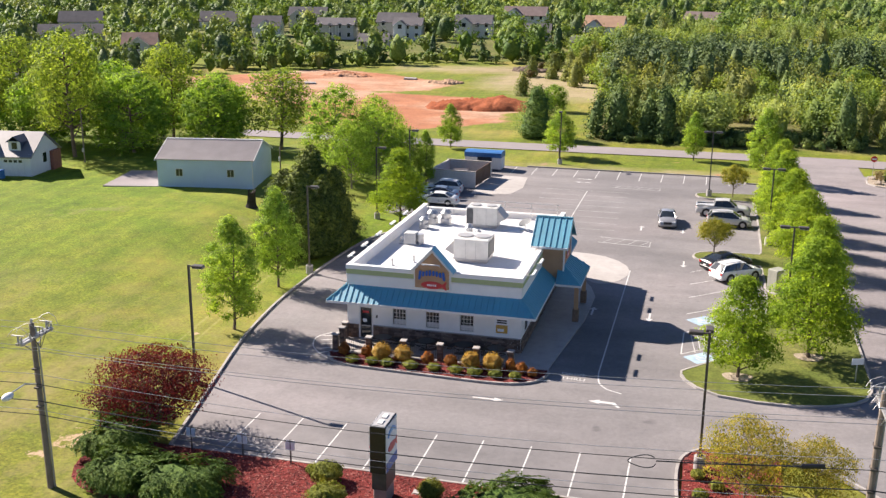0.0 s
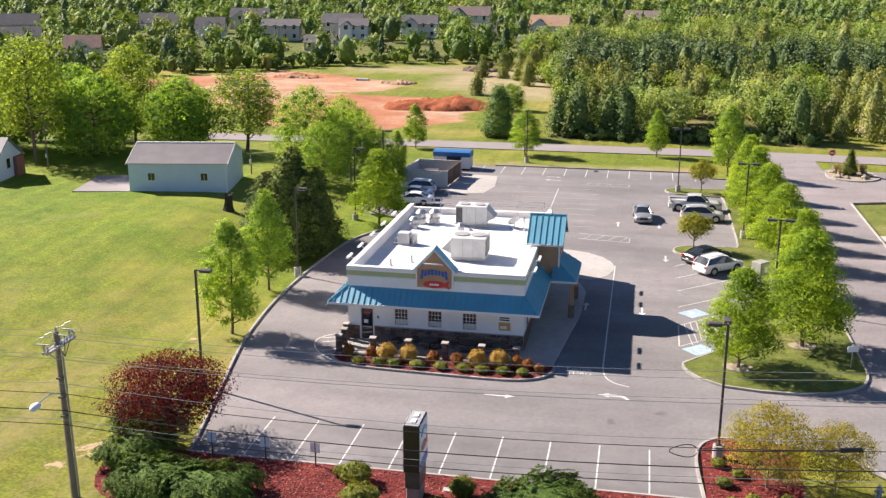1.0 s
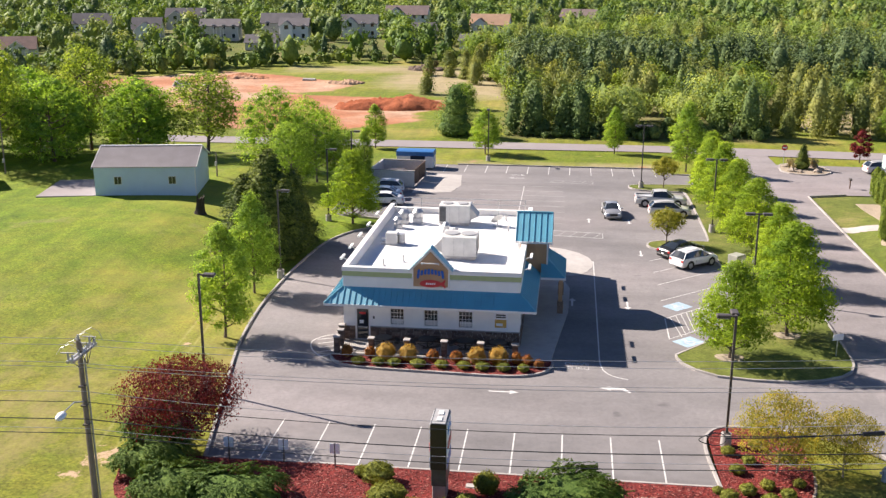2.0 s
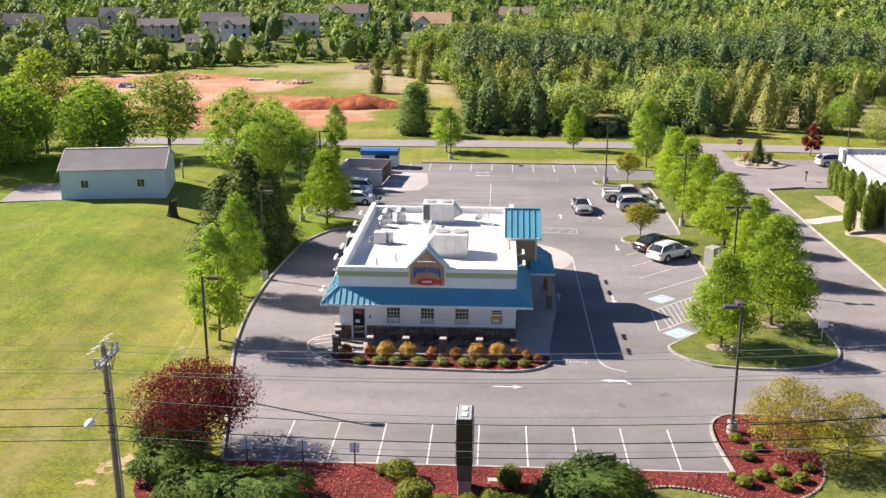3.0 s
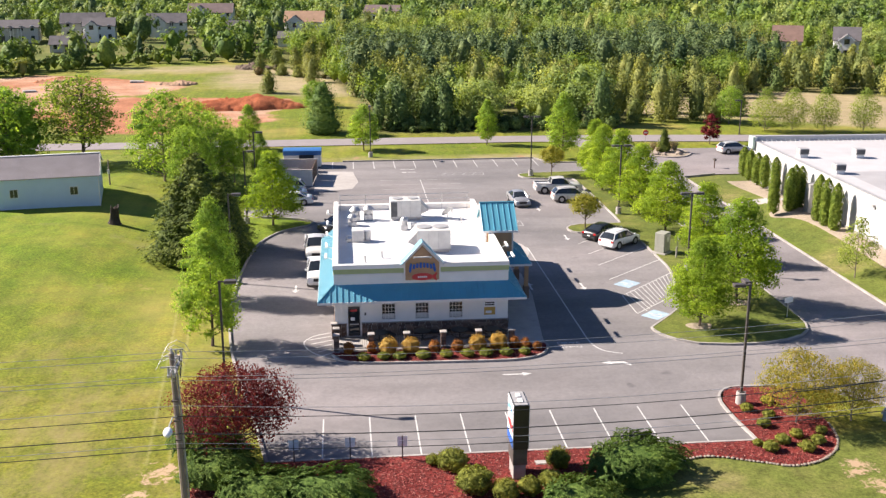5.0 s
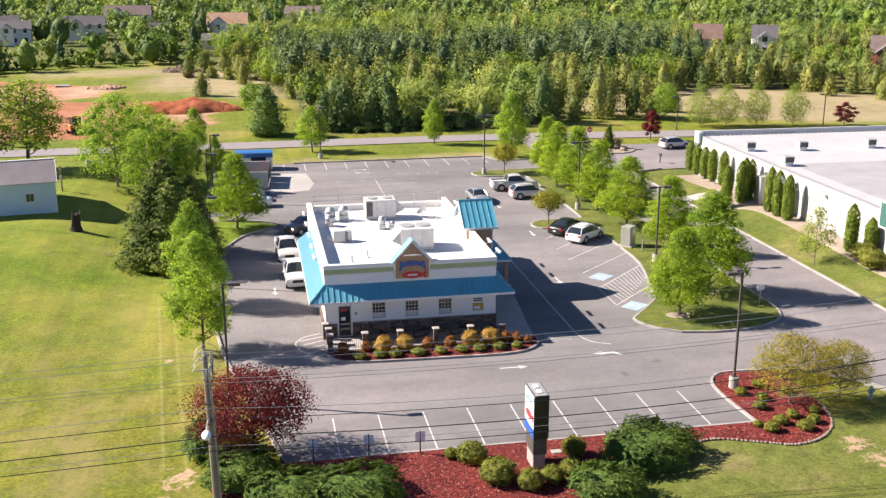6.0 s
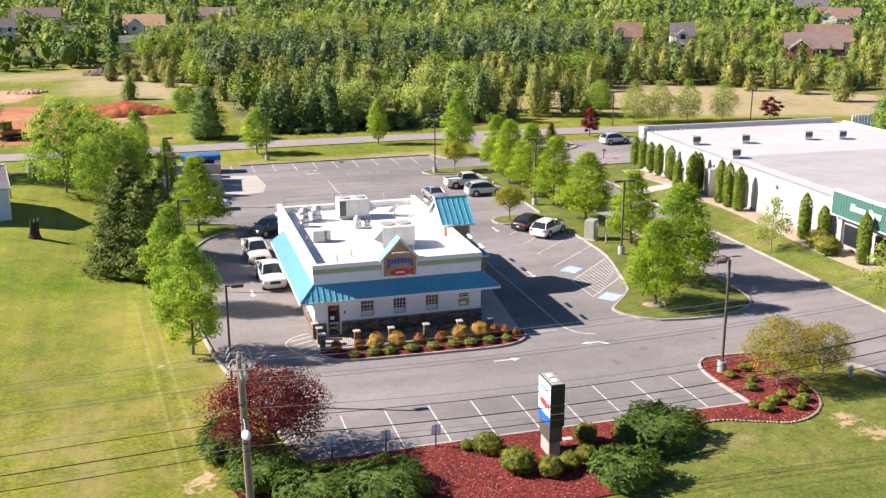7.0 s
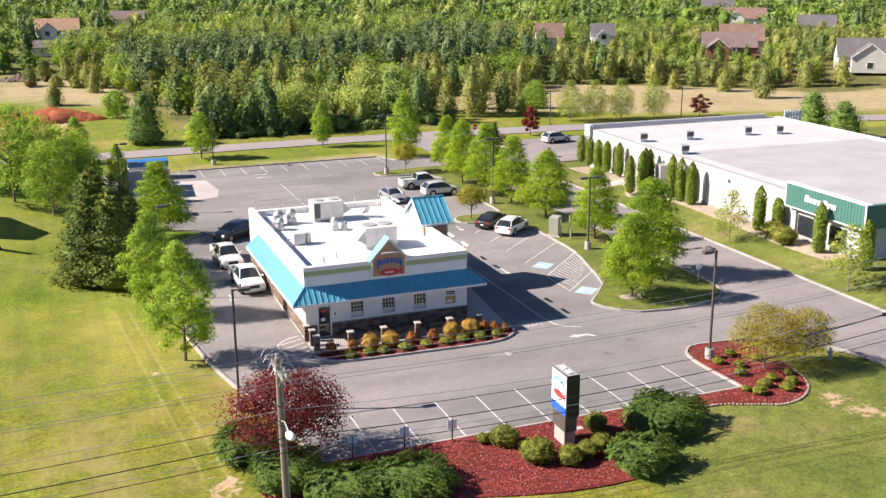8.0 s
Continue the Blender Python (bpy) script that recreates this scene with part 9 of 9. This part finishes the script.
    if kind == "suv":
        for s in (-1, 1):
            part("roof_bar", bt((r1 + 0.1, s * W * 0.6, zt + 0.05), (f1 - 0.1, s * W * 0.6, zt + 0.05), 0.025, n=6), GALV, t)
    return t


C_WHITE = car_paint("white_car_paint", (0.72, 0.72, 0.72), 0.0)
C_SILVER = car_paint("silver_car_paint", (0.58, 0.57, 0.545), 0.1)
C_GREY = car_paint("grey_car_paint", (0.34, 0.34, 0.35), 0.3)
C_STEEL = car_paint("steel_blue_car_paint", (0.30, 0.36, 0.44))
C_BLACK = car_paint("black_car_paint", (0.012, 0.013, 0.014), 0.2)
C_CHAR = car_paint("charcoal_car_paint", (0.06, 0.058, 0.056))
vehicle("pickup", "pickup_truck", -24.75, 80.5, -88, C_WHITE, "white pickup truck waiting in the drive-through lane")
vehicle("pickup", "pickup_truck", -25.15, 88.3, -87, C_SILVER, "silver-grey pickup truck in the drive-through lane")
vehicle("suv", "suv", -22.9, 97.0, -145, C_CHAR, "dark grey suv turning into the drive-through lane")
vehicle("sedan", "sedan", -28.3, 109.3, 180, C_WHITE, "white sedan parked near the bin enclosure")
vehicle("sedan", "sedan", -29.0, 112.3, 180, C_STEEL, "silver-blue sedan parked near the bin enclosure")
vehicle("suv", "suv", -29.2, 115.2, 180, C_WHITE, "white suv parked beside the bin enclosure")
vehicle("sedan", "sedan", -2.75, 107.2, -86, C_GREY, "grey sedan in the lot's driving lane")
vehicle("pickup", "pickup_truck", 2.9, 112.6, 0, C_SILVER, "silver pickup truck parked facing the grass strip")
vehicle("suv", "suv", 3.5, 107.9, 2, C_SILVER, "silver suv parked beside a pickup truck")
vehicle("sedan", "sedan", 3.2, 92.0, 40, C_BLACK, "black sedan parked slantwise beside a small tree")
vehicle("suv", "suv", 4.0, 88.7, 40, C_WHITE, "white suv parked slantwise beside a black sedan")
vehicle("suv", "suv", 33.2, 135.6, 10, C_SILVER, "silver minivan parked behind the white store")

# ---- field: spoil heaps, machine, stump, rocks ----
def mound(x, y, w, d, h, mat, label, seed, turn=0, category="mound"):
    """A tipped bank of soil: uneven crest, slumped sides with gullies, edges running out into the ground."""
    rng = np.random.default_rng(seed)
    nu, nv = 44, 26
    u, v = np.meshgrid(np.linspace(-1.1, 1.1, nu), np.linspace(-1.1, 1.1, nv))
    ph = rng.uniform(0, 6, 8)
    ang = np.arctan2(v, u)
    r = np.hypot(u, v) / (1 + 0.10 * np.sin(3 * ang + ph[0]) + 0.06 * np.sin(7 * ang + ph[1]))
    crest = 0.66 + 0.14 * np.sin(2.6 * u + ph[2]) + 0.12 * np.sin(6.3 * u + ph[3])
    z = crest * np.clip(1 - r, 0, 1) ** 0.45
    z = z * (1 + 0.16 * np.sin(14 * ang + 3 * r + ph[4]) * np.clip(r * 1.6, 0, 1)) + 0.05 * np.sin(9 * u + ph[5]) * np.sin(11 * v + ph[6]) * (r < 0.95)
    z = h * z + rng.normal(0, 0.16, z.shape) * (r < 0.96) - 0.2 * (r >= 1)
    bm = bmesh.new()
    V = [[bm.verts.new((u[j, i] * w / 2, v[j, i] * d / 2, z[j, i])) for i in range(nu)] for j in range(nv)]
    for j in range(nv - 1):
        for i in range(nu - 1):
            if min(r[j, i], r[j, i + 1], r[j + 1, i], r[j + 1, i + 1]) < 1.0:
                bm.faces.new((V[j][i], V[j][i + 1], V[j + 1][i + 1], V[j + 1][i]))
    for q in [q for q in bm.verts if not q.link_faces]:
        bm.verts.remove(q)
    ob = obj_from("clay_mound" if category == "mound" else "brushwood", bm, mat, True)
    ob.matrix_basis = pose(x, y, gz(x, y), 0, 0, turn)
    return tagged(ob, label, category, "field mounds")


SOIL_PALE = ground_mat("pale_soil", [(0.3, (0.36, 0.22, 0.14)), (0.7, (0.46, 0.32, 0.22))], (0.7, 1.15), (0.75, 1.15), s=(0.15, 0.7, 3.0), bump_d=0.25)[0]
mound(-40.8, 191.0, 23.0, 11.5, 2.6, DIRT_DARK, "long mound of dark red clay in the field", 1, 4), mound(-58.6, 227.6, 9, 5, 1.0, SOIL_PALE, "low pale soil mound in the field", 4)
mound(-44.0, 258.0, 9, 5, 2.0, BARK, "dark brush pile at the field's edge", 5, 0, "brush pile"), mound(-85.0, 236.0, 12, 6, 1.2, DIRT, "low red clay mound", 6)
t = thing("bulldozer", pose(-55.0, 165.4, 0.15, 0, 0, 30), "orange bulldozer standing on red clay", "bulldozer")
C_ORANGE = plain("machine_orange", (0.42, 0.17, 0.04), 0.5, vary=0.2)
for s in (-1, 1):
    part("track", bbox(-1.6, 1.6, min(s * 0.7, s * 1.2), max(s * 0.7, s * 1.2), 0, 0.85, bevel=0.2), RUBBER, t)
part("hull", bbox(-1.5, 1.7, -0.68, 0.68, 0.5, 1.5, bevel=0.08), C_ORANGE, t)
cabn = part("cab", bbox(-1.1, 0.3, -0.75, 0.75, 1.502, 2.75, bevel=0.06), GLASS, t)
part("cab_roof", bbox(-1.2, 0.4, -0.85, 0.85, 2.752, 2.9, bevel=0.03), C_ORANGE, cabn)
part("blade", bbox(2.0, 2.2, -1.7, 1.7, 0.05, 1.15, bevel=0.05), C_ORANGE, t)
for s in (-1, 1):
    part("push_arm", bbox(0.2, 2.0, min(s * 1.22, s * 1.36), max(s * 1.22, s * 1.36), 0.35, 0.55), C_ORANGE, t)
for x, y, a, w in ((-68.1, 232.0, 10, 3.0), (-87.3, 217.3, 25, 2.6), (-92.0, 216.4, 60, 1.8)):
    t = thing("concrete_slab", pose(x, y, gz(x, y), 4, 2, a), "pale concrete slab lying on the bare soil", "slab", "field slabs")
    part("slab", bbox(-w / 2, w / 2, -0.8, 0.8, -0.1, 0.4, bevel=0.06), KERB, t)
mound(-93.6, 217.4, 4.0, 3.2, 1.5, KERB, "heap of pale broken concrete on red clay", 8, 20)
# culvert mouth on the lawn and a cover in the mulch
t = thing("culvert", pose(-47.9, 130.4, gz(-47.9, 130.4), 0, 0, 15), "pale concrete culvert mouth with dark opening", "culvert")
part("headwall", bbox(-0.9, 0.9, -0.12, 0.12, -0.2, 0.75, bevel=0.03), CONCRETE, t)
part("wing", bbox(-1.1, -0.9, -1.3, 0.1, -0.2, 0.6, bevel=0.03), CONCRETE, t)
part("wing", bbox(0.9, 1.1, -1.3, 0.1, -0.2, 0.6, bevel=0.03), CONCRETE, t)
# black disc on the solid headwall stands in for the shade in the pipe
part("opening", bt((0, -0.16, 0.25), (0, -0.121, 0.25), 0.34, n=16), BLACK, t)
part("slab", bbox(-0.89, 0.89, 0.121, 1.6, -0.2, 0.5, bevel=0.03), FIELDSTONE, t)
t = thing("utility_cover", pose(-12.0, 45.2, 0.126), "small pale utility cover lying in mulch", "cover")
part("lid", bbox(-0.28, 0.28, -0.2, 0.2, 0, 0.05, bevel=0.01), CONCRETE, t)
part("lip", bbox(-0.32, 0.32, -0.24, 0.24, -0.05, 0.0), KERB, t)
# stump
STUMP_WOOD = plain("charred_stump", (0.055, 0.042, 0.034), 0.95, vary=0.35, scale=2.0)
bm = bmesh.new()
prev = None
for j in range(10):
    f = j / 9
    ring = []
    for i in range(20):
        a = 2 * math.pi * i / 20
        flare = 0.30 * (1 - f) ** 5
        r = 0.44 + flare - 0.07 * f + 0.05 * math.sin(3 * a + 1.5 * f) + 0.035 * math.sin(8 * a) + 0.06 * flare * math.sin(5 * a)
        ring.append(bm.verts.new((math.cos(a) * r, math.sin(a) * r * 0.86, -0.1 + 1.85 * f + f ** 3 * (0.20 * math.sin(2 * a + 0.6) + 0.10 * math.sin(5 * a)))))
    if prev:
        for i in range(20):
            bm.faces.new((prev[i], prev[(i + 1) % 20], ring[(i + 1) % 20], ring[i]))
    prev = ring
hollow = [bm.verts.new((q.co.x * 0.55, q.co.y * 0.55, 1.35)) for q in prev]
for i in range(20):
    bm.faces.new((prev[i], prev[(i + 1) % 20], hollow[(i + 1) % 20], hollow[i]))
bm.faces.new(hollow)
t = obj_from("tree_stump", bm, STUMP_WOOD)
t.matrix_basis = pose(-45.1, 96.2, gz(-45.1, 96.2), 0, 5, 0)
tagged(t, "tall dark weathered tree stump on the lawn", "stump")
rng = np.random.default_rng(9)
for i, (x, y, r) in enumerate(((21.6, 134.8, 0.5), (22.6, 134.2, 0.4), (24.8, 134.4, 0.55), (25.6, 136.0, 0.45), (25.2, 138.2, 0.5), (22.4, 139.4, 0.45), (21.4, 138.0, 0.4))):
    bm = bmesh.new()
    bmesh.ops.create_icosphere(bm, subdivisions=2, radius=r)
    for v in bm.verts:
        v.co *= 1 + 0.18 * math.sin(v.co.x * 9 + i) + 0.12 * math.sin(v.co.y * 11 + i * 2)
        v.co.z *= 0.65
    ob = obj_from("rock", bm, FIELDSTONE)
    ob.matrix_basis = pose(x, y, 0.13 + r * 0.2)
    tagged(ob, "pale landscaping rock on gravel", "rock", "island rocks")
# a rounded ring of stones along the bed by the front lawn
run, walked = [], 0.0
border = smooth_line(FRONT[2:17], 6)
for (ax, ay), (bx, by) in zip(border, border[1:]):
    step = math.hypot(bx - ax, by - ay)
    if -7.0 < ax < 5.9 and ay < 50.0:
        while walked < step:
            run.append((ax + (bx - ax) * walked / step, ay + (by - ay) * walked / step))
            walked += rng.uniform(0.17, 0.27)
        walked -= step
for i, (x, y) in enumerate(run):
    bm = bmesh.new()
    bmesh.ops.create_icosphere(bm, subdivisions=1, radius=0.075 + 0.04 * rng.uniform())
    for v in bm.verts:
        v.co.z *= 0.6
        v.co.x *= 1.3 + 0.2 * math.sin(i)
    ob = obj_from("edging_stone", bm, FIELDSTONE)
    ob.matrix_basis = pose(x, y - 0.05, 0.13, 0, 0, i * 50)
    tagged(ob, "small pale edging stone beside red mulch", "stone", "edging stones")
